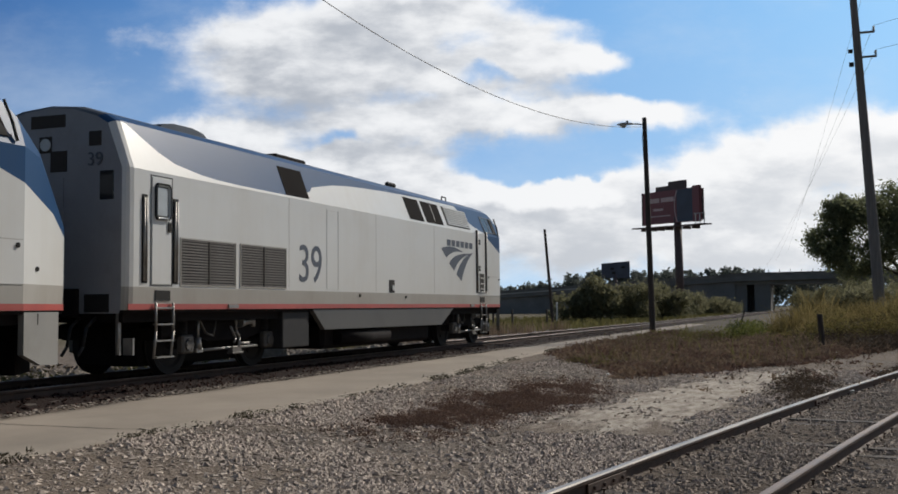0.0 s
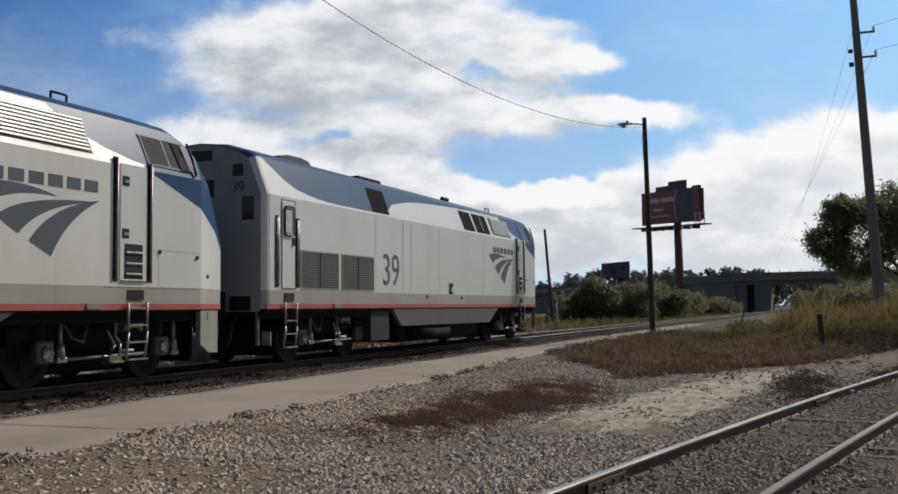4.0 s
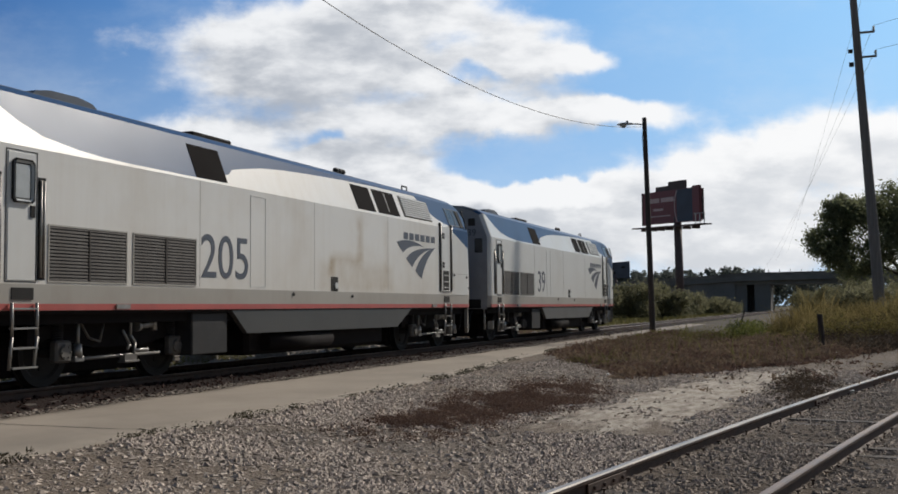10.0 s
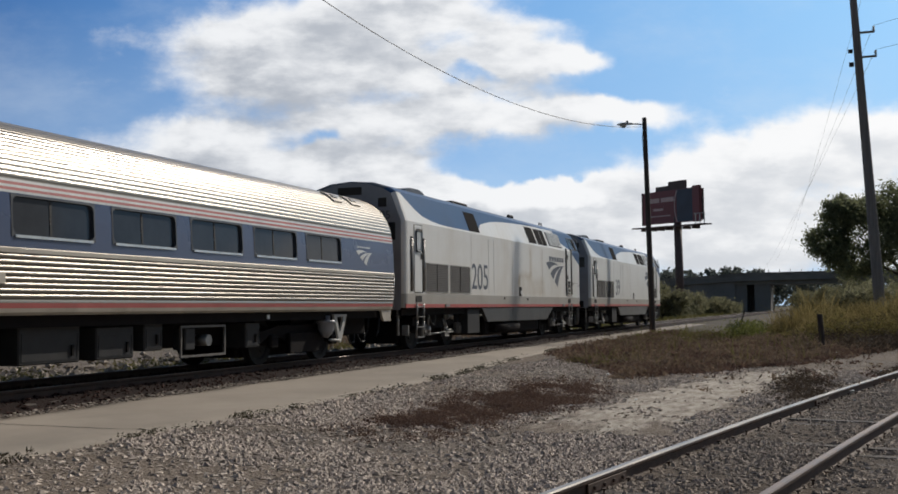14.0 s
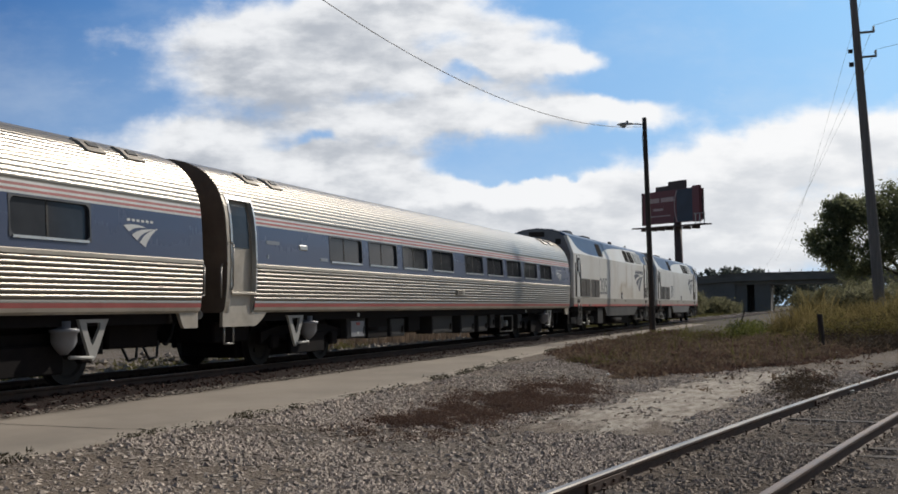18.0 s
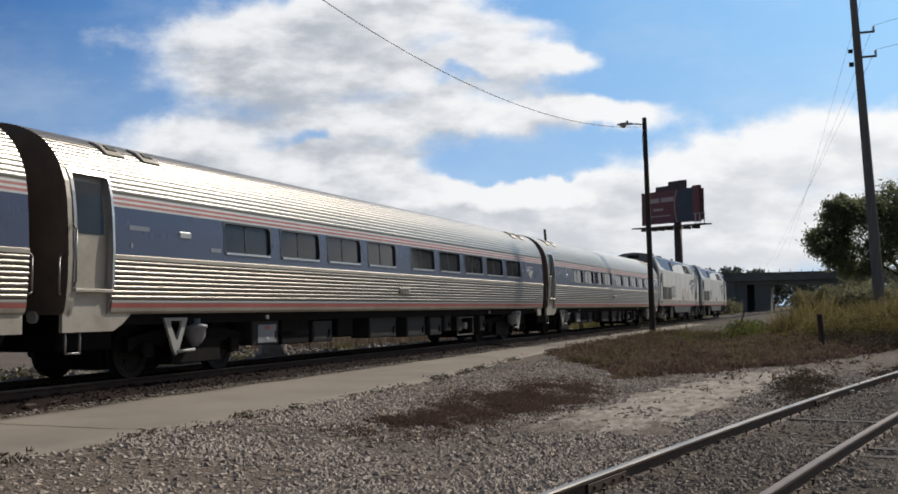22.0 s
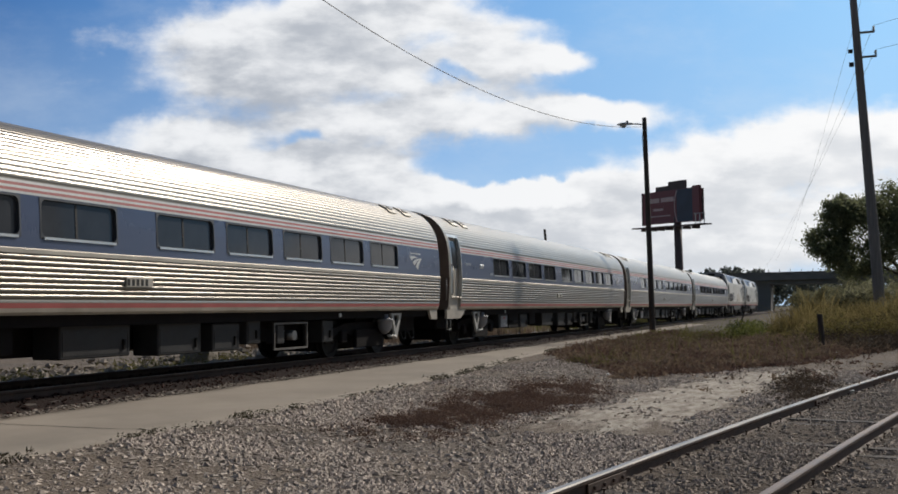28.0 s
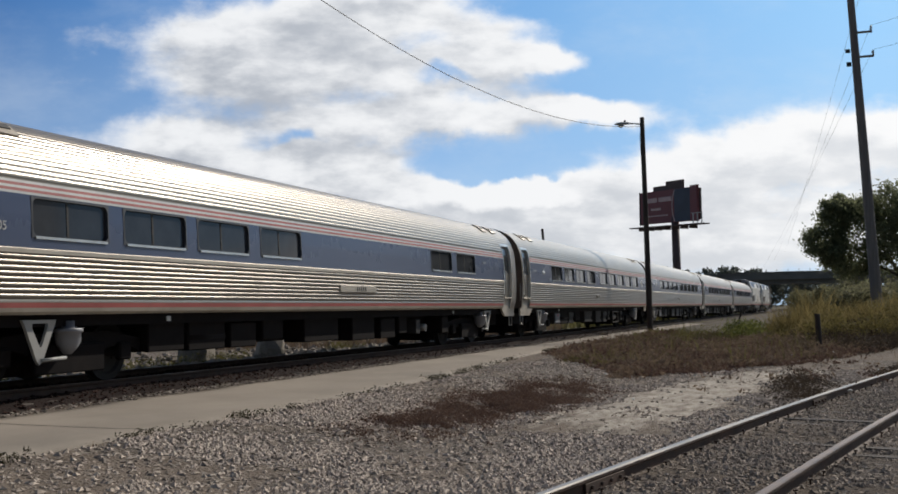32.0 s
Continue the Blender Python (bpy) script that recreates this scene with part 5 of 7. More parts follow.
def coach_end(C, u, g, steps):
    bm = bmesh.new()
    half = [(y * 0.99, z) for y, z, _ in outline()]
    ring = [(u, -y, z) for y, z in half] + [(u, y, z) for y, z in half[-2::-1]]
    bm.faces.new([bm.verts.new(p) for p in ring])
    part("end_wall", bm, M["brown"], C, "dark brown end wall")
    bm = bmesh.new()
    lo, hi = sorted((u, u + g * 0.26))
    for k in range(5):
        a, b = lerp(lo, hi, k / 5), lerp(lo, hi, (k + 0.8) / 5)
        for y0, y1, z0, z1 in ((-0.62, -0.46, 1.1, 3.35), (0.46, 0.62, 1.1, 3.35), (-0.62, 0.62, 3.2, 3.35)):
            box(bm, a, b, y0, y1, z0, z1)
    part("diaphragm", bm, M["rubber"], C)
    part("coupler", boxed(*sorted((u - g * 0.2, u + g * 0.30)), -0.13, 0.13, 0.72, 0.95, 0.02), M["under"], C)
    for s in (-1, 1):
        bm = bmesh.new()
        x = u + g * 0.05
        chain(bm, [(x, s * 1.50, 1.32), (x + g * 0.07, s * 1.54, 1.36), (x + g * 0.07, s * 1.54, 1.85), (x, s * 1.52, 1.90)], 0.017)
        part("hand_rail", bm, M["bare"], C)
        bm = bmesh.new()
        x = u - g * 0.12
        if steps:
            chain(bm, [(x, s * 1.45, 0.82), (x, s * 1.45, 0.50), (x - g * 0.30, s * 1.45, 0.50), (x - g * 0.30, s * 1.45, 0.82)], 0.018)
            part("stirrup_step", bm, M["bare"], C)
        else:
            for k in (0, 1):
                chain(bm, [(u - g * (0.35 + 0.55 * k), s * 0.95, 0.60), (u - g * (0.45 + 0.55 * k), s * 1.0, 0.33), (u - g * (0.65 + 0.55 * k), s * 1.0, 0.30), (u - g * (0.80 + 0.55 * k), s * 0.95, 0.58)], 0.022)
            part("steam_hose", bm, M["rubber"], C)
        bm = bmesh.new()
        tube(bm, (u - g * 0.01, s * 1.0, 1.02), (u + g * 0.05, s * 1.0, 1.02), 0.09, seg=12)
        part("marker_lamp", bm, M["lens"], C)
        bm = bmesh.new()
        chain(bm, [(u, s * 0.5, 0.9), (u + g * 0.12, s * 0.5, 0.62), (u + g * 0.25, s * 0.5, 0.5), (u + g * 0.33, s * 0.5, 0.52)], 0.025)
        part("brake_hose", bm, M["rubber"], C)


def under_gear(C, s, dark):
    """Boxes and tanks that hang below the floor."""
    for u0, u1, z0, z1, m in ((5.27, 6.28, 0.42, 0.84, "undergrey"), (6.4, 7.55, 0.40, 0.9, "under"), (7.74, 8.65, 0.40, 0.80, "undergrey"), (8.9, 9.7, 0.5, 0.9, "under"), (10.6, 12.2, 0.40, 0.86, "undergrey"), (12.92, 14.16, 0.36, 0.86, "undergrey"), (14.52, 15.42, 0.36, 0.80, "undergrey"), (15.68, 16.18, 0.45, 0.86, "undergrey"), (18.76, 19.28, 0.38, 0.80, "undergrey")):
        y = s * 1.25
        b = part("equipment_box", boxed(u0, u1, *sorted((y, s * 0.75)), z0, z1 + 0.06, 0.02), M["under" if dark else m], C)
        if m == "undergrey" and not dark:
            part("lid", side_frame(bmesh.new(), u0 + 0.05, u1 - 0.05, z0 + 0.05, z1 - 0.06, s, 0.015, 1.25, 0.008), M[m], b)
            part("clasp", boxed(u1 - 0.20, u1 - 0.16, *sorted((y, y + s * 0.03)), z0 + 0.10, z0 + 0.26), M["under"], b)
    if not dark:
        cover = part("switch_cover", boxed(5.45, 6.15, *sorted((s * 1.25, s * 1.275)), 0.46, 0.82, 0.008), M["rear"], C, "pale grey switch box cover")
        part("warning_label", boxed(5.72, 5.90, *sorted((s * 1.27, s * 1.281)), 0.72, 0.79), M["red"], cover)
        part("inspection_label", boxed(5.76, 5.84, *sorted((s * 1.27, s * 1.281)), 0.52, 0.57), M["pale"], cover)
    bm = bmesh.new()
    tube(bm, (6.35, s * 1.06, 0.62), (7.55, s * 1.06, 0.62), 0.2, seg=14)
    part("air_tank", bm, M["under"], C)
    if not dark:
        part("battery_cradle", side_frame(bmesh.new(), 16.6, 17.98, 0.30, 0.84, s, 0.038, 1.28, 0.03), M["cast"], C)
    part("equipment_box", boxed(16.8, 17.1, *sorted((s * 1.26, s * 1.0)), 0.42, 0.8, 0.02), M["undergrey"], C)
    bm = bmesh.new()
    tube(bm, (17.55, s * 1.0, 0.57), (17.55, s * 1.24, 0.57), 0.10, seg=12)
    part("blower", bm, M["bare"], C)
    for u in (5.6, 19.35):
        part("label_plate", boxed(u, u + 0.10, *sorted((s * 1.34, s * 1.37)), 0.92, 1.0), M["pale"], C)


def coach_truck(C, u0, outer):
    bm = bmesh.new()
    for s in (-1, 1):
        prism(bm, [(-1.75, 0.44), (-1.3, 0.62), (-0.55, 0.42), (0.55, 0.42), (1.3, 0.62), (1.75, 0.44), (1.75, 0.66), (1.0, 0.78), (-1.0, 0.78), (-1.75, 0.66)], "y", s * 1.04 - 0.06, s * 1.04 + 0.06)
    box(bm, -0.35, 0.35, -1.0, 1.0, 0.5, 0.9)
    tr = part("truck", bm, M["under"], C, "black truck frame")
    tr.location = (u0, 0, 0)
    # added black filler between the wheels, in place of the shade there
    part("coach_truck_dark_filler", boxed(-1.9, 1.9, -0.64, 0.64, 0.16, 0.88, 0.03), M["under"], tr)
    for s in (-1, 1):
        part("equalizer_plate", boxed(-0.75, 0.75, s * 1.16 - 0.05, s * 1.16 + 0.05, 0.20, 0.62, 0.02), M["under"], tr)
    for d in (-1.3, 1.3):
        wheelset(tr, d, 0.457)
    for s in (-1, 1):
        for d, flip in (((1.2 if outer > 0 else 0.92) * outer, -outer),):
            bm = bmesh.new()
            y = s * 1.40
            out = [(d + x * flip, z) for x, z in ((-0.30, 0.98), (0.36, 0.98), (0.33, 0.90), (0.10, 0.40), (0.04, 0.36), (-0.02, 0.42), (-0.24, 0.88))]
            hole = [(d + x * flip, z) for x, z in ((-0.11, 0.93), (0.20, 0.93), (0.18, 0.84), (0.09, 0.63), (0.05, 0.60), (0.01, 0.66), (-0.11, 0.86))]
            loft(bm, [[(x, y, z) for x, z in out], [(x, y, z) for x, z in hole], [(x, y - s * 0.05, z) for x, z in hole], [(x, y - s * 0.05, z) for x, z in out], [(x, y, z) for x, z in out]], close=True)
            bmesh.ops.remove_doubles(bm, verts=bm.verts, dist=1e-5)
            chain(bm, [(d + 0.06 * flip, y, 0.42), (d + 0.56 * flip, y, 0.44)], 0.026, 8)
            part("v_bracket", bm, M["rearpale"], tr, "pale cut-out V-shaped bracket")
        bm = bmesh.new()
        x = 0.62 if outer > 0 else -0.22
        rings = [[(x + r * math.cos(2 * math.pi * k / 16), s * 1.32 + r * math.sin(2 * math.pi * k / 16), z) for k in range(16)] for r, z in ((0.09, 0.96), (0.09, 0.86), (0.21, 0.85), (0.21, 0.80), (0.18, 0.79), (0.18, 0.66), (0.13, 0.57), (0.05, 0.48))]
        vs = loft(bm, rings, close=True)
        bm.faces.new(vs[0]), bm.faces.new(vs[-1])
        part("air_spring", bm, M["rear"], tr, "grey air spring pot", True)
        for d in (-1.3, 1.3):
            b = boxed(d - 0.15, d + 0.15, s * 1.12 - 0.06, s * 1.12 + 0.06, 0.33, 0.60, 0.03)
            part("axle_box", b, M["under"], tr)
    return tr


# roof copy of the steel, paler and less metallic to paint the lit crown
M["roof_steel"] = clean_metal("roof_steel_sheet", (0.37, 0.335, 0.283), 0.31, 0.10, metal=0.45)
M["framegrey"] = surface("window_gasket_grey", (0.05, 0.055, 0.065), 0.5, spread=0.2, bump=0)
M["band_mark"] = surface("faded_band_lettering", (0.26, 0.29, 0.34), 0.5, spread=0.2, bump=0)
M["coachglass"] = glass_dark("grey_tinted_glass", (0.026, 0.028, 0.032), 0.06)
M["coachglass"].node_tree.nodes["Principled BSDF"].inputs["Specular IOR Level"].default_value = 0.16

# ---- the train ----
TRAIN = []
loco_front = build_loco("39", "silver-white diesel locomotive with blue upper side and dark window panels", "white")
loco_second = build_loco("205", "grime-streaked silver-white diesel locomotive behind the leading one", "stained_white")
TRAIN += [(loco_front, 13.55), (loco_second, 13.55 - 21.03)]
CW = [(3.76, 5.39), (5.76, 7.40), (7.76, 9.42), (9.80, 11.42), (12.40, 14.04), (14.44, 16.06), (16.48, 18.10), (18.50, 20.14), (20.54, 22.14)]
first_coach = build_coach("fluted stainless steel passenger coach with a blue window band", CW, (0.32,), 22.88, [(1.12, 2.33, 0.5), (3.32, 2.09, 0.33), (1.14, 2.06, 0.06)], (2.4,))
TRAIN.append((first_coach, -33.5))
for k in (1, 2, 3):
    c = copy_thing(first_coach, pose(0, 0, 0))
    TRAIN.append((c, -33.5 - 26.01 * k))
    for tr in [o for o in c.children if o.name.startswith("truck")]:
        for ws in [o for o in tr.children if o.name.startswith("wheelset")]:
            AXLES.append((ws, ws.location.x, ws.location.z))
LW = [(2.23, 3.82), (4.18, 5.82), (6.15, 7.82), (8.23, 9.84), (17.10, 18.71), (19.12, 20.75)]
lounge = build_coach("fluted stainless steel lounge coach with few windows", LW, (24.05,), None, [(21.5, 2.42, 0.3)], dark_gear=True)
TRAIN.append((lounge, -33.5 - 26.01 * 4))
lounge_number(lounge)
for k, (vehicle, _) in enumerate(TRAIN[2:]):
    for s in (-1, 1):
        number_plate(vehicle, *((11.62, 12.28), (11.57, 13.46))[k == 4], s, "034" if k == 2 else "", 12.02 if k == 2 else 11.9 if k < 4 else 12.65)
for vehicle, _ in TRAIN:
    tagged(vehicle, group="vehicles of the train")

# ---- scattered stuff: stones, weeds, leaves ----
def rng_points(n, x0, x1, y0, y1, keep, seed):
    rs = np.random.RandomState(seed)
    out = []
    while len(out) < n:
        for x, y in zip(rs.uniform(x0, x1, 4000), rs.uniform(y0, y1, 4000)):
            if rs.rand() < keep(x, y):
                out.append((x, y))
                if len(out) >= n:
                    break
    return out, rs


def stones(name, pts, rs, lo, hi, material, label, category, sink=0.3):
    base = np.array([(1, 0, 0), (-1, 0, 0), (0, 1, 0), (0, -1, 0), (0, 0, 1), (0, 0, -1)], float)
    tri = np.array([(0, 2, 4), (2, 1, 4), (1, 3, 4), (3, 0, 4), (2, 0, 5), (1, 2, 5), (3, 1, 5), (0, 3, 5)])
    n = len(pts)
    size = lo + (hi - lo) * rs.rand(n) ** 1.5
    v = base[None] * (0.6 + 0.8 * rs.rand(n, 6, 1)) + 0.35 * (rs.rand(n, 6, 3) - 0.5)
    a = rs.rand(n) * 6.28
    ca, sa = np.cos(a)[:, None], np.sin(a)[:, None]
    v = np.stack([v[..., 0] * ca - v[..., 1] * sa, v[..., 0] * sa + v[..., 1] * ca, v[..., 2] * 0.55], -1) * size[:, None, None] * 0.5
    g = np.array([ground_z(x, y) for x, y in pts])
    v += np.stack([np.array([p[0] for p in pts]), np.array([p[1] for p in pts]), g + size * (0.35 - sink)], -1)[:, None]
    f = (tri[None] + 6 * np.arange(n)[:, None, None]).reshape(-1, 3)
    ob = raw(name, v.reshape(-1, 3).tolist(), f.tolist(), material)
    return tagged(ob, label, category, kind="stuff")


def blades(name, pts, rs, h0, h1, width, lean, material, label, category, height=None, lift=0.0):
    """Bent blades and stems, two pieces each."""
    n = len(pts)
    h = h0 + (h1 - h0) * rs.rand(n)
    if height is not None:
        h *= np.array([height(x, y) for x, y in pts])
    a, b = rs.rand(n) * 6.28, rs.rand(n) * 6.28
    w = width * (0.6 + 0.8 * rs.rand(n))
    l = lean * rs.rand(n) * h
    px_, py_ = np.array([p[0] for p in pts]), np.array([p[1] for p in pts])
    pz = np.array([ground_z(x, y) for x, y in pts]) + lift - 0.02
    dx, dy, lx, ly = np.cos(a) * w / 2, np.sin(a) * w / 2, np.cos(b) * l, np.sin(b) * l
    v = np.stack([np.stack([px_ - dx, py_ - dy, pz], -1), np.stack([px_ + dx, py_ + dy, pz], -1),
                  np.stack([px_ + dx * 0.8 + lx * 0.35, py_ + dy * 0.8 + ly * 0.35, pz + h * 0.6], -1), np.stack([px_ - dx * 0.8 + lx * 0.35, py_ - dy * 0.8 + ly * 0.35, pz + h * 0.6], -1),
                  np.stack([px_ + lx, py_ + ly, pz + h], -1)], 1)
    k = 5 * np.arange(n)
    faces = [q for i in k.tolist() for q in ((i, i + 1, i + 2, i + 3), (i + 3, i + 2, i + 4))]
    return tagged(raw(name, v.reshape(-1, 3).tolist(), faces, material), label, category, kind="stuff")


def scrub(name, pts, rs, tall, size, material, label, category, height=None, per=9, spread=0.09):
    """Low tangled weeds: clumps of small leaves and stalks at all angles."""
    c = np.array(pts)
    g = np.array([ground_z(x, y) for x, y in pts])
    t = tall * (0.35 + 0.65 * rs.rand(len(pts)))
    if height is not None:
        t *= np.array([height(x, y) for x, y in pts])
    n = len(pts) * per
    i = np.repeat(np.arange(len(pts)), per)
    up = rs.rand(n) ** 1.3
    p = np.stack([c[i, 0] + rs.normal(size=n) * spread, c[i, 1] + rs.normal(size=n) * spread, g[i] + up * t[i]], -1)
    u = rs.normal(size=(n, 3)) * (1, 1, 0.9)
    u /= np.linalg.norm(u, axis=1)[:, None]
    v = np.cross(u, rs.normal(size=(n, 3)))
    v /= np.linalg.norm(v, axis=1)[:, None] + 1e-9
    s = size * (0.5 + 1.0 * rs.rand(n, 1))
    q = np.stack([p - u * s, p + v * s * 0.28, p + u * s, p - v * s * 0.28], 1)
    k = 4 * np.arange(n)
    return tagged(raw(name, q.reshape(-1, 3).tolist(), np.stack([k, k + 1, k + 2, k + 3], -1).tolist(), material), label, category, kind="stuff")


def leaf_cloud(blobs, per, size, rs, lumps=38):
    """Leaves in clumps spread over the outer part of egg-shaped lobes: verts and faces."""
    verts, faces = [], []
    for cx, cy, cz, rx, ry, rz in blobs:
        d = rs.normal(size=(lumps, 3))
        d /= np.linalg.norm(d, axis=1)[:, None]
        cent = d * (0.62 + 0.45 * rs.rand(lumps, 1)) * (rx, ry, rz) + (cx, cy, cz)
        which = rs.randint(0, lumps, per)
        spread = 0.19 * (rx + ry + rz) / 3
        p = cent[which] + rs.normal(size=(per, 3)) * spread * (1, 1, 0.8)
        u = rs.normal(size=(per, 3))
        u /= np.linalg.norm(u, axis=1)[:, None]
        t = np.cross(u, rs.normal(size=(per, 3)))
        t /= np.linalg.norm(t, axis=1)[:, None] + 1e-9
        s = size * (0.6 + 0.8 * rs.rand(per, 1))
        q = np.stack([p - u * s, p + t * s * 0.5, p + u * s, p - t * s * 0.5], 1)
        k = len(verts)
        verts += q.reshape(-1, 3).tolist()
        faces += [(k + 4 * i, k + 4 * i + 1, k + 4 * i + 2, k + 4 * i + 3) for i in range(per)]
    return verts, faces


def build_tree(x, y, z, lobes, per, size, trunk_h, seed, label, leaf="leaf", limbs=7, girth=0.22):
    rs = np.random.RandomState(seed)
    T = empty("tree", pose(x, y, z))
    bm = bmesh.new()
    tube(bm, (0, 0, -0.3), (0.1, 0.05, trunk_h), girth, girth * 0.7, 10)
    part("trunk", bm, M["bark"], T)
    for k in range(limbs):
        l = lobes[k % len(lobes)]
        bm = bmesh.new()
        base = Vector((0.1, 0.05, trunk_h * (0.6 + 0.4 * rs.rand())))
        tip = Vector((l[0] + rs.normal() * 0.5, l[1] + rs.normal() * 0.5, l[2] + l[5] * 0.4))
        mid = base.lerp(tip, 0.5) + Vector((rs.normal() * 0.2, rs.normal() * 0.2, 0.2))
        tube(bm, base, mid, girth * 0.45, girth * 0.28, 7), tube(bm, mid, tip, girth * 0.28, 0.03, 7)
        part("limb", bm, M["bark"], T)
    v, f = leaf_cloud(lobes, per, size, rs)
    c = raw("crown", v, f, M[leaf], T)
    tagged(c, kind="stuff")
    return tagged(T, label, "tree")


def build_stuff():
    n3 = lambda x, y, s: noise.noise(Vector((x * s, y * s, 5.0)))

    def gravel(x, y):
        if 7.26 + 0.25 * n3(x, y, 1) < y < 10.0 or y < side_track(x) + 0.05:
            return 0.0
        sandy = (0.10 if n3(x, y, 1.2) > 0.05 else 0.01) if (13.2 < x < 28 and abs(y - 3.1 + 0.0095 * (x - 12) ** 2) < 0.95 + 0.6 * n3(x, y, 0.7) + 0.35 * n3(x, y, 2.3)) else 1.0
        bare = 0.20 + 0.80 * (n3(x, y, 0.55) + 0.35 * n3(x, y, 1.7) > 0.0)
        return sandy * bare * (1.0 if x < 17 else 0.4)
    pts, rs = rng_points(54000, 6.0, 28, -2.5, 7.4, gravel, 3)
    stones("gravel_stones", pts, rs, 0.022, 0.092, M["stones"], "loose grey gravel stones spread over the ground", "gravel")
    pts, rs = rng_points(30000, 7.5, 24, -3.5, 2.6, lambda x, y: (0.25 + 0.75 * (n3(x, y, 0.6) > 0)) * (y < side_track(x) + 0.15), 4)
    stones("siding_ballast", pts, rs, 0.022, 0.085, M["bedstones"], "brown-grey stones between the rails of the siding", "ballast")
    pts, rs = rng_points(260, 6.5, 22, -0.5, 6.9, lambda x, y: 0.6 if x < 11.5 or abs(y - 3.1 + 0.0095 * (x - 12) ** 2) > 1.1 else 0.03, 5)
    stones("larger_stones", pts, rs, 0.045, 0.075, M["stones"], "larger loose grey stones", "gravel", 0.2)
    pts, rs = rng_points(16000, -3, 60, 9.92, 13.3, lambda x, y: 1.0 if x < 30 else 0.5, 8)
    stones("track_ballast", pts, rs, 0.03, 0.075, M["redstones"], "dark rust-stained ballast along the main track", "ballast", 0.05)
    pts, rs = rng_points(9000, -4, 48, 13.5, 26, lambda x, y: math.exp(-((y - 14.6) / 4.0) ** 2) * (0.25 + 0.75 * (n3(x, y, 0.5) > -0.1)), 9)
    stones("rubble", pts, rs, 0.05, 0.34, M["rubble"], "pale broken rubble heaped beyond the main track", "rubble", -0.05)
    # dry grass beyond the track
    pts, rs = rng_points(3600, 2, 60, 14.6, 26, lambda x, y: (x > 36) * (0.02 + 0.98 * (n3(x, y, 0.4) > 0.15)), 10)
    blades("verge_grass", pts, rs, 0.3, 0.95, 0.035, 0.5, M["dryweed"], "dry brown grass beyond the main track", "grass")
    pts, rs = rng_points(6000, 60, 150, 13.8, 40, lambda x, y: 0.4 + 0.6 * (n3(x, y, 0.2) > 0), 11)
    blades("far_verge_grass", pts, rs, 0.25, 0.7, 0.10, 0.7, M["weedolive"], "olive rough grass on the far verge", "grass")
    # weeds between the path and the siding
    patch = lambda x, y, cx, cy, rx, ry: math.exp(-((x - cx) / rx) ** 2 - ((y - cy) / ry) ** 2)
    dark = lambda x, y: min(1, (1.5 * patch(x, y, 17.2, 5.0, 2.6, 0.62) + 1.2 * patch(x, y, 13.4, 5.35, 1.2, 0.45)) * (0.15 + (n3(x, y, 1.1) + 0.4 * n3(x, y, 3.0) > -0.12)))
    pts, rs = rng_points(4200, 11, 22, 3.0, 6.6, dark, 12)
    scrub("dark_weeds", pts, rs, 0.15, 0.020, M["redweed"], "low dark reddish dead weeds on the gravel", "weeds", lambda x, y: 0.5 + max(0, n3(x, y, 1.6)), 14, 0.05)

    def verge(x, y):
        edge = along(x, [(20, 3.2), (23, 4.8), (29.7, 8.0), (34, 8.4), (48, 8.6)])
        low = along(x, [(20, 6.6), (22, 5.6), (24, 3.6), (25.5, 2.9), (28, 1.9), (30, 0.9), (34, -1.2), (48, -2.5)]) + 0.6 * n3(x, y, 0.6) + 1.0 * n3(x, y, 0.28)
        rim = min((y - low) / 0.9, (edge + 0.6 * n3(x, y, 0.5) - y) / 0.9, 1.0)
        return max(0.012 if y < 6.6 else 0.0, rim)
    clump = lambda x, y: 0.03 + 0.97 * (n3(x, y, 0.7) + 0.5 * n3(x, y, 2.1) > 0.02)
    bumpy = lambda x, y: 0.35 + 1.5 * max(0.0, n3(x, y, 0.8) + 0.5 * n3(x, y, 2.4))
    pts, rs = rng_points(5200, 20, 50, -4, 9.0, lambda x, y: verge(x, y) * clump(x, y), 13)
    scrub("brown_verge_weeds", pts, rs, 0.38, 0.060, M["dryweed"], "brown dried weeds on the verge beside the path", "weeds", bumpy, 11, 0.09)
    pts, rs = rng_points(7000, 22, 50, -4, 9, lambda x, y: verge(x, y) * (0.03 + 0.97 * (n3(x, y, 0.45) + 0.5 * n3(x, y, 1.9) > -0.06)), 14)
    scrub("reddish_verge_weeds", pts, rs, 0.36, 0.062, M["redweed"], "reddish brown weeds on the verge", "weeds", lambda x, y: 0.35 + 1.2 * max(0, n3(x, y, 0.6) + 0.4 * n3(x, y, 2.0)), 11, 0.11)
    pts, rs = rng_points(420, 26, 56, -1, 9.0, lambda x, y: verge(x, y) * (n3(x, y, 0.35) > 0.12), 27)
    blades("olive_stems", pts, rs, 0.25, 0.85, 0.022, 0.8, M["weedolive"], "tall olive stems scattered over the verge", "weeds")
    pts, rs = rng_points(5000, 20, 42, -2, 8.3, lambda x, y: verge(x, y), 23)
    blades("dry_stalks", pts, rs, 0.12, 0.42, 0.010, 1.3, M["dryweed"], "thin dry stalks standing among the weeds", "weeds")
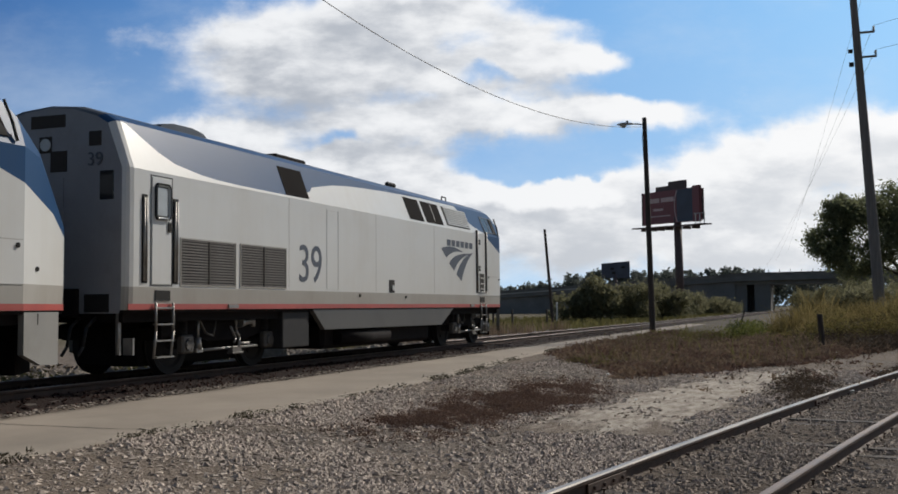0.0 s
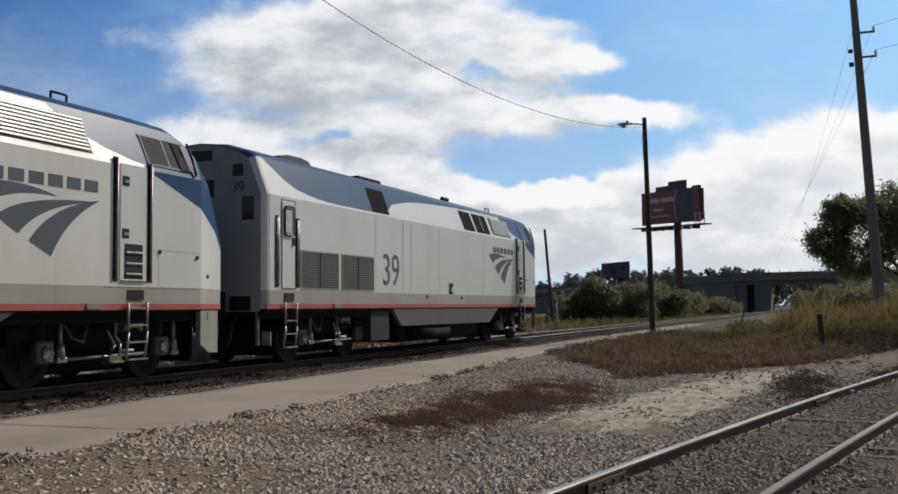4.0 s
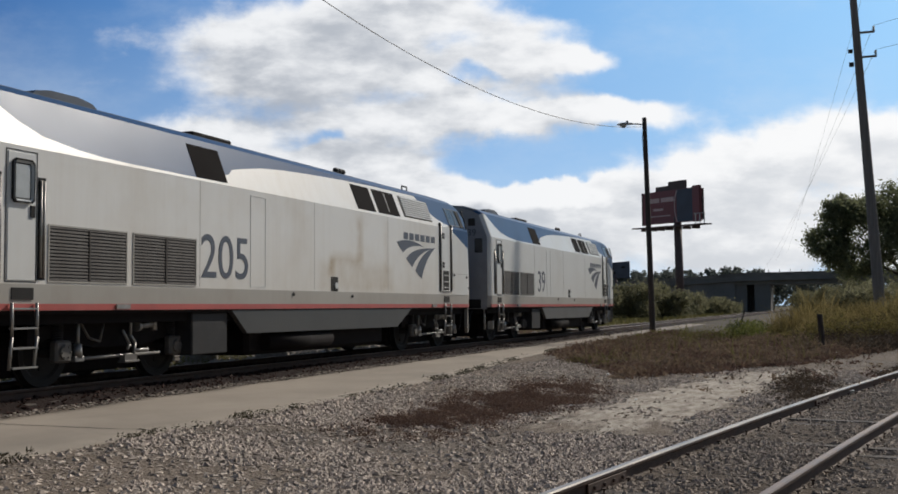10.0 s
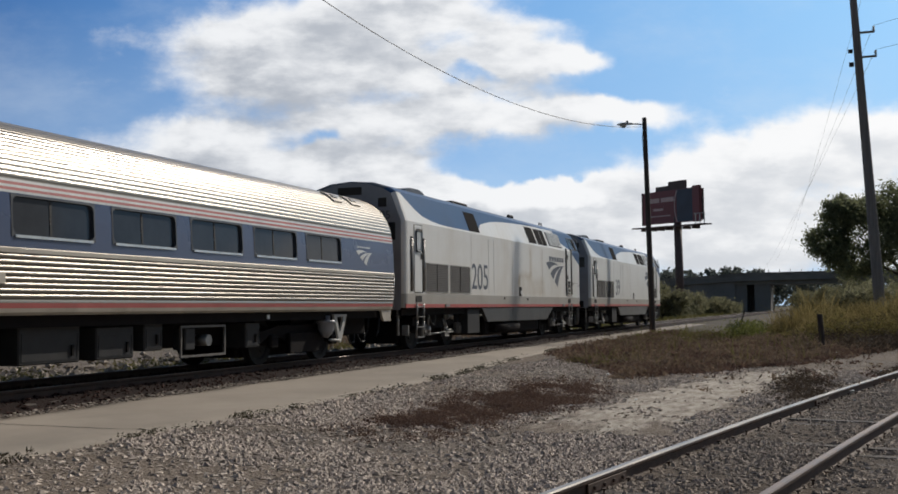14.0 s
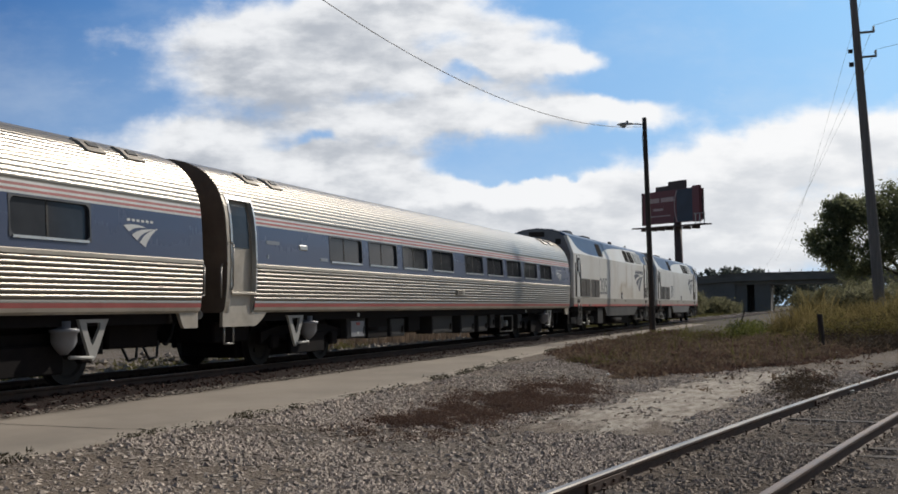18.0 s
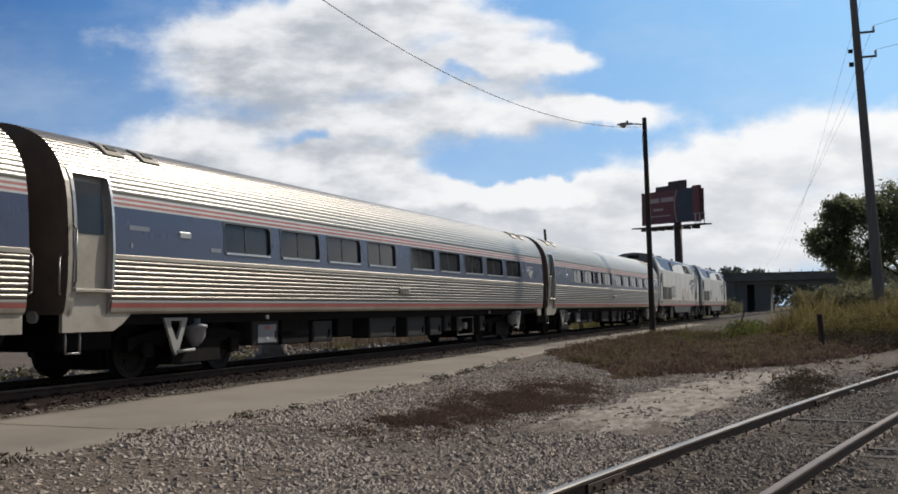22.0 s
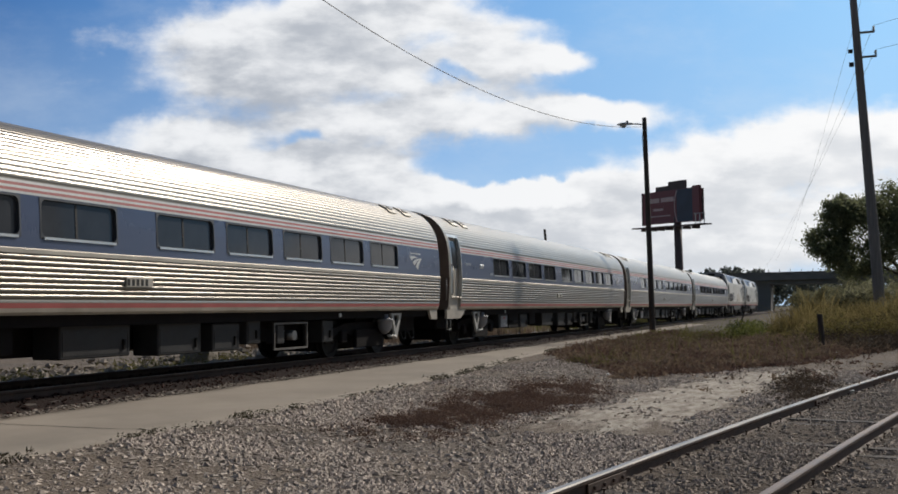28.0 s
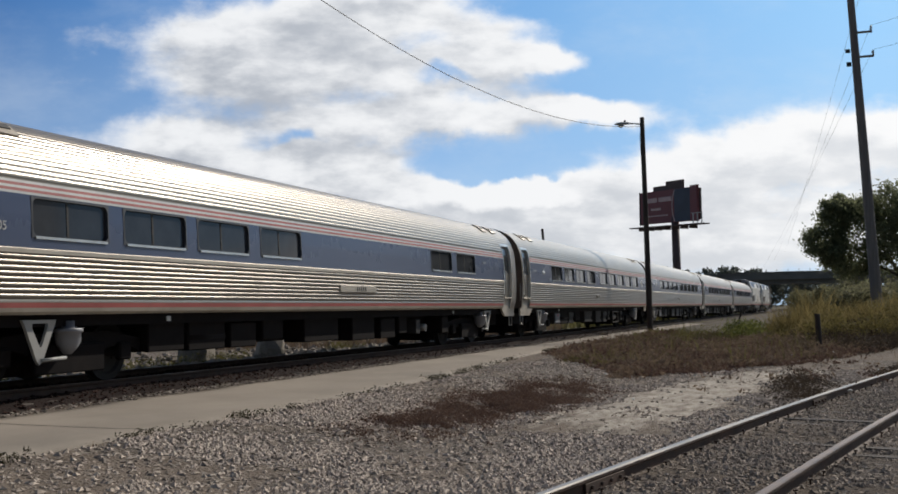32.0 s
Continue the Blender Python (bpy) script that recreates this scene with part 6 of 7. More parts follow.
    green = lambda x, y: min(1, verge(x, y) * (0.05 + 0.7 * patch(x, y, 27.5, 6.5, 2.4, 1.0) + 1.5 * patch(x, y, 46, 6.6, 6, 1.8)) * (n3(x, y, 0.9) > 0.0))
    pts, rs = rng_points(1700, 21, 56, 0, 9.2, green, 15)
    scrub("green_verge_weeds", pts, rs, 0.42, 0.045, M["weedolive"], "olive green weeds among the brown verge", "weeds", lambda x, y: (0.5 + 0.035 * (x - 24)) * (0.4 + 1.4 * max(0, n3(x, y, 1.1))), 14, 0.10)
    pts, rs = rng_points(130, 38, 58, 0.5, 7, lambda x, y: patch(x, y, 48.5, 3.9, 1.4, 0.5), 16)
    scrub("bright_green_weeds", pts, rs, 0.95, 0.07, M["weedgreen"], "bright yellow-green leafy weeds", "weeds", None, 34, 0.22)
    bank = lambda x, y: (1.0 if y < along(x, [(38, -3.4), (41, 0.5), (44, 1.9), (50, 3.0), (62, 2.6)]) + 0.8 * n3(x, y, 0.7) else 0.0)
    pts, rs = rng_points(30000, 38, 64, -8, 3.4, lambda x, y: bank(x, y) * (0.12 + 0.88 * (n3(x, y, 0.8) + 0.4 * n3(x, y, 2.2) > -0.15)), 17)
    blades("tall_grass", pts, rs, 0.40, 1.10, 0.028, 0.9, M["grass"], "tall yellow-green grass on the bank", "grass", lambda x, y: (0.5 + 1.3 * max(-0.2, n3(x, y, 0.55) + 0.35 * n3(x, y, 1.7))) * along(x, [(42, 1.0), (52, 1.4)]))
    pts, rs = rng_points(2600, 38, 62, -8, 3.4, lambda x, y: bank(x, y) * (n3(x, y, 0.5) > 0.0), 24)
    scrub("bank_weeds", pts, rs, 1.1, 0.07, M["goldweed"], "golden olive bushy weeds in the tall grass", "weeds", lambda x, y: 0.5 + 1.2 * max(0, n3(x, y, 0.5) + 0.4 * n3(x, y, 1.6)), 34, 0.20)
    pts, rs = rng_points(3400, 33, 48, -5, 1.8, lambda x, y: 1.0 if -0.5 * (x - 40) - 3.4 < y < 0.3 * (x - 40) + 0.8 else 0.0, 25)
    scrub("bank_foot_weeds", pts, rs, 0.42, 0.05, M["darkweed"], "dark brown weeds at the foot of the grassy bank", "weeds", None, 16, 0.14)
    pts, rs = rng_points(1700, 17, 40, -6, 1.6, lambda x, y: min(1, patch(x, y, 22.5, 0.75, 3.2, 0.38) + 0.5 * (side_track(x) + 0.3 < y < side_track(x) + 0.75) * (n3(x, y, 0.5) > 0) + 0.4 * (y < side_track(x) - 2.0) * (n3(x, y, 0.6) > 0)), 18)
    scrub("siding_weeds", pts, rs, 0.11, 0.030, M["darkweed"], "brown dead weeds beside the siding", "weeds", None, 12, 0.08)
    pts, rs = rng_points(330, 6.5, 34, 6.7, 8.5, lambda x, y: 1.0 if abs(y - along(x, [(-12, 7.25), (8, 7.2), (13, 7.0), (20, 7.35), (28, 8.1), (36, 8.6)])) < 0.10 + 0.1 * n3(x, y, 0.9) and n3(x, y, 1.3) > 0.0 else 0.0, 28)
    scrub("path_edge_weeds", pts, rs, 0.10, 0.022, M["edgeweed"], "low dark weeds along the crumbling edge of the path", "weeds", None, 12, 0.06)
    pts, rs = rng_points(3600, 4, 46, 9.55, 10.1, lambda x, y: math.exp(-((y - 9.95) / 0.12) ** 2), 29)
    stones("path_crumbs", pts, rs, 0.02, 0.07, M["crumb"], "pale crumbs of stone along the path's far edge", "gravel", -0.15)
    for x, y in ((8.9, 7.1),):
        rs = np.random.RandomState(int(x * 10))
        blades("weed_tuft", [(x + rs.normal() * 0.04, y + rs.normal() * 0.04) for _ in range(14)], rs, 0.04, 0.11, 0.008, 0.8, M["dryweed"], "small dark weed tuft at the path's edge", "weeds")
    pts, rs = rng_points(26, 13, 44, -2, 5, lambda x, y: 0.5, 19)
    stones("litter_scraps", pts, rs, 0.05, 0.13, M["pale"], "small white scraps of litter", "litter", -0.3)


M["weedolive"] = varied("olive_weeds", (0.075, 0.072, 0.026), (0.24, 0.215, 0.085), thin=0.35)
M["edgeweed"] = varied("dark_edge_weeds", (0.035, 0.030, 0.018), (0.11, 0.095, 0.055), thin=0.2)
M["crumb"] = varied("pale_tan_crumbs", (0.10, 0.08, 0.065), (0.50, 0.43, 0.36))
M["goldweed"] = varied("golden_olive_weeds", (0.070, 0.060, 0.022), (0.27, 0.225, 0.085), thin=0.4)
M["rubble"] = varied("dusty_broken_rubble", (0.07, 0.056, 0.043), (0.40, 0.345, 0.285))


M["blockgrey"] = surface("weathered_concrete_chunk", (0.26, 0.235, 0.20), 0.9, spread=0.3, scale=3.0, fine=25, bump=0.6, dirt=(0.12, 0.10, 0.07), dirt_amount=0.7)


def build_block():
    """A broken slab of concrete lying among the rubble beyond the track."""
    rs = np.random.RandomState(44)
    for x, y, w, h, turn in ((23.1, 15.3, 0.60, 0.55, 20), (26.8, 15.3, 0.55, 0.42, 40)):
        bm = bmesh.new()
        bmesh.ops.create_icosphere(bm, subdivisions=2, radius=1.0)
        for v in bm.verts:
            v.co = Vector([math.copysign(abs(c) ** 0.55, c) for c in v.co]) * (1 + 0.12 * noise.noise(v.co * 2.3 + Vector((x, y, 0))))
            v.co = Vector((v.co.x * w, v.co.y * 0.4, v.co.z * h))
        ob = part("concrete_block", bm, M["blockgrey"])
        ob.matrix_basis = pose(x, y, ground_z(x, y) + h * 0.7, 8, 12, turn)
        tagged(ob, "broken pale concrete block lying in the rubble", "concrete block", "blocks beyond the track")
    pts = [(x + rs.normal() * 0.5, y + rs.normal() * 0.3) for x, y in ((20.3, 15.2), (22.3, 15.0), (24.6, 15.4), (12.5, 14.8), (14.5, 15.2), (16.2, 14.9), (33.0, 16.0)) for _ in range(60)]
    scrub("rubble_weeds", pts, rs, 0.45, 0.05, M["weedolive"], "green weeds growing in the rubble", "weeds", None, 14, 0.1)


# ---- poles, lamp, wires ----
def pole(name, foot, top, r0, r1, material, label, category):
    P = empty(name, pose(*foot))
    d = Vector(top) - Vector(foot)
    bm = bmesh.new()
    rings = []
    for k in range(13):
        t = k / 12
        r = lerp(r0, r1, t)
        rings.append([tuple(d * t + Vector((r * math.cos(2 * math.pi * i / 14), r * math.sin(2 * math.pi * i / 14), -0.2 if k == 0 else 0))) for i in range(14)])
    vs = loft(bm, rings, close=True)
    bm.faces.new(vs[-1])
    part("shaft", bm, material, P, smooth=True)
    return tagged(P, label, category), d


def build_lamp():
    P, d = pole("street_lamp", (52.7, 8.72, -0.28), (52.7, 8.94, 10.52), 0.15, 0.11, M["pole"], "dark wooden pole with a street lamp on a short arm", "street lamp")
    top = d - Vector((0, 0, 0.35))
    bm = bmesh.new()
    chain(bm, [top, top + Vector((-0.05, 0.35, 0.05)), top + Vector((-0.1, 0.65, 0.06))], 0.035, 8)
    part("arm", bm, M["lamp_metal"], P)
    bm = bmesh.new()
    rings = []
    for t, w, h in ((0.55, 0.06, 0.05), (0.7, 0.10, 0.08), (0.95, 0.16, 0.11), (1.2, 0.15, 0.09), (1.36, 0.05, 0.04)):
        rings.append([tuple(top + Vector((-0.1 + w * math.cos(a), t, 0.06 + h * math.sin(a) * (1 if math.sin(a) > 0 else 0.5)))) for a in (2 * math.pi * i / 12 for i in range(12))])
    vs = loft(bm, rings, close=True)
    bm.faces.new(vs[0][::-1]), bm.faces.new(vs[-1])
    part("lamp_head", bm, M["lamp_metal"], P, "grey cobra-head lamp housing", True)
    bm = bmesh.new()
    rings = [[tuple(top + Vector((-0.1 + r * math.cos(a), 1.05 + 1.3 * r * math.sin(a), z))) for a in (2 * math.pi * i / 12 for i in range(12))] for r, z in ((0.13, 0.02), (0.11, -0.07), (0.05, -0.11))]
    vs = loft(bm, rings, close=True)
    bm.faces.new(vs[-1])
    part("lens", bm, M["lens"], P)
    bm = bmesh.new()
    tube(bm, top + Vector((-0.1, 0.85, 0.15)), top + Vector((-0.1, 0.85, 0.24)), 0.05, seg=8)
    part("photocell", bm, M["rubber"], P)
    bm = bmesh.new()
    chain(bm, [top + Vector((-0.14, 0, -0.1)), top + Vector((-0.15, 0.1, -0.6)), d * 0.55 + Vector((-0.15, 0.02, 0))], 0.012, 5)
    part("cable", bm, M["wire"], P)


def wire(a, b, sag, r, label):
    cu = bpy.data.curves.new("overhead_wire", "CURVE")
    cu.dimensions, cu.bevel_depth, cu.bevel_resolution = "3D", r, 1
    sp = cu.splines.new("POLY")
    sp.points.add(40)
    for i in range(41):
        t = i / 40
        p = Vector(a).lerp(Vector(b), t)
        sp.points[i].co = (p.x, p.y, p.z - 4 * sag * t * (1 - t), 1)
    cu.materials.append(M["wire"])
    return tagged(new("overhead_wire", cu), label, "wire")


def build_poles():
    P, d = pole("utility_pole", (62.0, -2.07, 0.2), (62.0, -0.78, 25.0), 0.31, 0.15, M["greypole"], "tall grey weathered utility pole with small brackets", "utility pole")
    for t in (0.585, 0.64, 0.76):
        q = d * t
        bm = bmesh.new()
        box(bm, q.x - 0.06, q.x + 0.06, q.y - 0.95, q.y - 0.2, q.z - 0.05, q.z + 0.05)
        part("bracket", bm, M["greypole"], P)
        bm = bmesh.new()
        for k in range(4):
            tube(bm, (q.x, q.y - 0.9, q.z + 0.05 + 0.07 * k), (q.x, q.y - 0.9, q.z + 0.10 + 0.07 * k), 0.07, 0.05, 8)
        part("insulator", bm, M["lamp_metal"], P)
    for t, s in ((0.57, 0.12), (0.60, 0.1)):
        q = d * t
        bm = boxed(q.x - 0.05, q.x + 0.05, q.y + 0.25, q.y + 0.5, q.z - s, q.z + s)
        part("clamp", bm, M["rubber"], P)
    for t, b, sag in ((0.585, (190, 12.0, 7.3), 0.5), (0.64, (190, 10.1, 8.7), 0.5), (0.76, (190, 8.2, 10.1), 0.5)):
        q = Vector((62.0, -2.07, 0.2)) + d * t
        wire(q + Vector((0, -0.9, 0.35)), b, sag, 0.008, "thin overhead wire from the utility pole")
        wire(q + Vector((0, -0.9, 0.35)), (20, -30, q.z + 2), 1.5, 0.008, "thin overhead wire from the utility pole")
    wire((52.7, 8.90, 10.08), (25.0, 14.74, 10.84), 1.4, 0.013, "sagging dark cable to the lamp pole")
    pole("utility_pole", (90.0, 23.53, -0.6), (90.0, 24.19, 7.92), 0.14, 0.11, M["pole"], "thin dark wooden pole beyond the track", "utility pole")
    pole("fence_post", (36.5, 0.57, -0.4), (36.5, 0.63, 0.80), 0.10, 0.085, M["pole"], "short thick rusty post among the weeds", "post")
    pole("fence_post", (66.0, 5.75, -0.4), (66.0, 5.4, 0.8), 0.06, 0.05, M["pole"], "leaning dark stake beside the gravel yard", "post")
    for x, y in ((82, 26.4), (84, 25.4), (95, 25.4)):
        pole("fence_post", (x, y, -0.6), (x, y + 0.05, 0.9), 0.09, 0.08, M["pole"], "weathered short post on the far verge", "post")
    pole("marker_post", (92.0, 23.7, -0.6), (92.0, 23.7, 1.5), 0.07, 0.07, M["pale"], "short white marker post beside the dark pole", "post")


def build_billboard():
    B = empty("billboard", pose(140.0, 19.45, -0.5))
    bm = bmesh.new()
    tube(bm, (0, 0, -0.3), (0.2, 0.25, 13.2), 0.55, 0.50, 18)
    part("column", bm, M["sign_edge"], B, "thick dark maroon steel column")

    def at(u, z, o=0.0):
        """u runs 0..1 along the panel, o metres out of its face towards the camera."""
        a, b = Vector((6.0, 5.72, 0)), Vector((-4.6, -3.2, 0))
        p = a.lerp(b, u)
        n = Vector((-(a - b).y, (a - b).x, 0)).normalized()
        if n.x > 0:
            n = -n
        return (p.x + n.x * o, p.y + n.y * o, z + lerp(12.74, 12.26, u))

    def slab(u0, u1, z0, z1, o0, o1):
        bm = bmesh.new()
        vs = [bm.verts.new(at(u, z, o)) for u in (u0, u1) for z in (z0, z1) for o in (o0, o1)]
        for q in ((0, 1, 3, 2), (4, 6, 7, 5), (0, 4, 5, 1), (2, 3, 7, 6), (0, 2, 6, 4), (1, 5, 7, 3)):
            bm.faces.new([vs[i] for i in q])
        return bm
    panel = part("panel", slab(0, 1, 0.0, 4.35, -0.25, 0.0), M["sign_red"], B, "maroon printed panel with a dark blue scene at one end")
    part("print", slab(0.62, 0.89, 0.05, 4.3, 0.0, 0.03), M["sign_dark"], panel, "dark blue printed field with a curved pale edge")
    bm = bmesh.new()
    rows = [[at(0.60 + 0.045 * (1 - (2 * t - 1) ** 2) * -1 + 0.02, 0.1 + 4.1 * t, 0.045), at(0.615 + 0.045 * (1 - (2 * t - 1) ** 2) * -1 + 0.02, 0.1 + 4.1 * t, 0.045)] for t in (i / 12 for i in range(13))]
    loft(bm, rows)
    part("curve_edge", bm, M["sign_pale"], panel)
    for u0, u1, z0, z1 in ((0.11, 0.31, 2.85, 3.45), (0.34, 0.57, 2.85, 3.45), (0.20, 0.38, 1.75, 2.05), (0.13, 0.50, 0.95, 1.10)):
        part("text_bar", slab(u0, u1, z0, z1, 0.0, 0.03), M["sign_pale"], panel)
    part("side_panel", slab(0.89, 1.0, -0.05, 4.55, -0.3, 0.05), M["sign_red"], B)
    part("frame", slab(-0.02, 0.0, -0.1, 4.4, -0.4, 0.05), M["sign_edge"], B)
    part("rear_panel", slab(0.3, 0.97, 0.2, 4.2, -0.95, -0.7), M["sign_edge"], B)
    part("top_sign", slab(0.22, 0.45, 4.34, 5.0, -0.5, -0.2), M["sign_edge"], B)
    part("top_sign", slab(0.45, 0.74, 4.34, 5.5, -0.5, -0.2), M["sign_edge"], B)
    part("walkway", slab(-0.12, 1.17, -0.55, -0.40, -0.2, 0.9), M["sign_edge"], B)
    for k in range(7):
        part("bracket", slab(0.04 + 0.15 * k, 0.07 + 0.15 * k, -0.95, -0.4, -0.3, 0.7), M["sign_edge"], B)
    for u in (1.02, 1.09, 1.16):
        part("rail_post", slab(u, u + 0.008, -0.4, 0.9, 0.8, 0.88), M["pale"], B)
    part("hand_rail", slab(1.0, 1.17, 0.85, 0.93, 0.8, 0.88), M["pale"], B)
    tagged(B, "maroon advertising billboard on one thick column", "billboard")
    S = empty("billboard", pose(230, 45.9, -0.5))
    bm = bmesh.new()
    tube(bm, (0, 0, -0.3), (0, 0, 8.5), 0.3, 0.3, 10)
    part("column", bm, M["sign_edge"], S)
    bm = bmesh.new()
    prism(bm, [(-3.1, 7.7), (3.1, 7.9), (3.1, 11.0), (-3.1, 11.4)], "x", -0.2, 0.2)
    part("panel", bm, M["sign_dark"], S, "dark printed panel")
    for y, z in ((0.7, 9.8), (-1.7, 10.1), (0.4, 8.9)):
        part("text_bar", boxed(-0.23, -0.2, y - 0.4, y + 0.4, z - 0.25, z + 0.25), M["undergrey"], S)
    tagged(S, "small dark billboard far behind the bushes", "billboard")


M["rampwall"] = surface("stained_wall_concrete", (0.21, 0.205, 0.205), 0.9, spread=0.3, scale=0.15, fine=4, bump=0.3, dirt=(0.11, 0.105, 0.10), dirt_amount=0.7)


def build_bridge():
    B = tagged(empty("overpass", pose(255, 0, 0)), "concrete highway overpass with dark piers and railings", "bridge")
    def deck_top(y):
        return along(-y, [(-95, 3.6), (-60, 5.6), (-20, 7.9), (0, 8.0), (60, 7.6)])
    ys = [95, 75, 60, 45, 32, 22, 10, 0, -15, -35, -60]
    bm = bmesh.new()
    loft(bm, [[(-0.5, y, deck_top(y) - 1.1), (-0.5, y, deck_top(y)), (9, y, deck_top(y)), (9, y, deck_top(y) - 1.1)] for y in ys], close=True)
    part("deck", bm, M["wallgrey"], B, "dark concrete deck edge")
    bm = bmesh.new()
    loft(bm, [[(0.6, y, 5.85), (0.6, y, deck_top(y) - 1.0), (8, y, deck_top(y) - 1.0), (8, y, 5.85)] for y in (23, 10, 0, -15, -35, -60)], close=True)
    part("girder", bm, M["wallgrey"], B, "dark girder below the deck")
    bm = bmesh.new()
    loft(bm, [[(-0.55, y, deck_top(y)), (-0.55, y, deck_top(y) + 0.75), (-0.25, y, deck_top(y) + 0.75), (-0.25, y, deck_top(y))] for y in ys], close=True)
    part("parapet", bm, M["concrete"], B)
    bm = bmesh.new()
    loft(bm, [[(-0.65, y, deck_top(y) - 0.25), (-0.65, y, deck_top(y) + 0.05), (-0.5, y, deck_top(y) + 0.05), (-0.5, y, deck_top(y) - 0.25)] for y in (95, 75, 60, 45)], close=True)
    part("coping", bm, M["coping"], B, "pale coping along the ramp")
    for k in range(24):
        y = 20 - k * 2.4
        part("railing_post", boxed(-0.45, -0.35, y, y + 0.1, deck_top(y) + 0.7, deck_top(y) + 1.35), M["wallgrey"], B)
    bm = bmesh.new()
    loft(bm, [[(0.3, y, -0.8), (0.3, y, deck_top(y) - 1.0), (1.2, y, deck_top(y) - 1.0), (1.2, y, -0.8)] for y in (95, 75, 60, 45, 32, 23)], close=True)
    part("ramp_wall", bm, M["rampwall"], B, "long dark retaining wall of the ramp")
    for y0, y1 in ((20.3, 23.2), (15.0, 18.6), (-3.0, -0.6), (-16, -14)):
        part("pier", boxed(1.0, 8.0, y0, y1, -0.8, 5.95), M["wallgrey"], B)
    part("abutment", boxed(7.5, 8.5, 14.8, 40, -0.8, 6.3), M["wallgrey"], B)


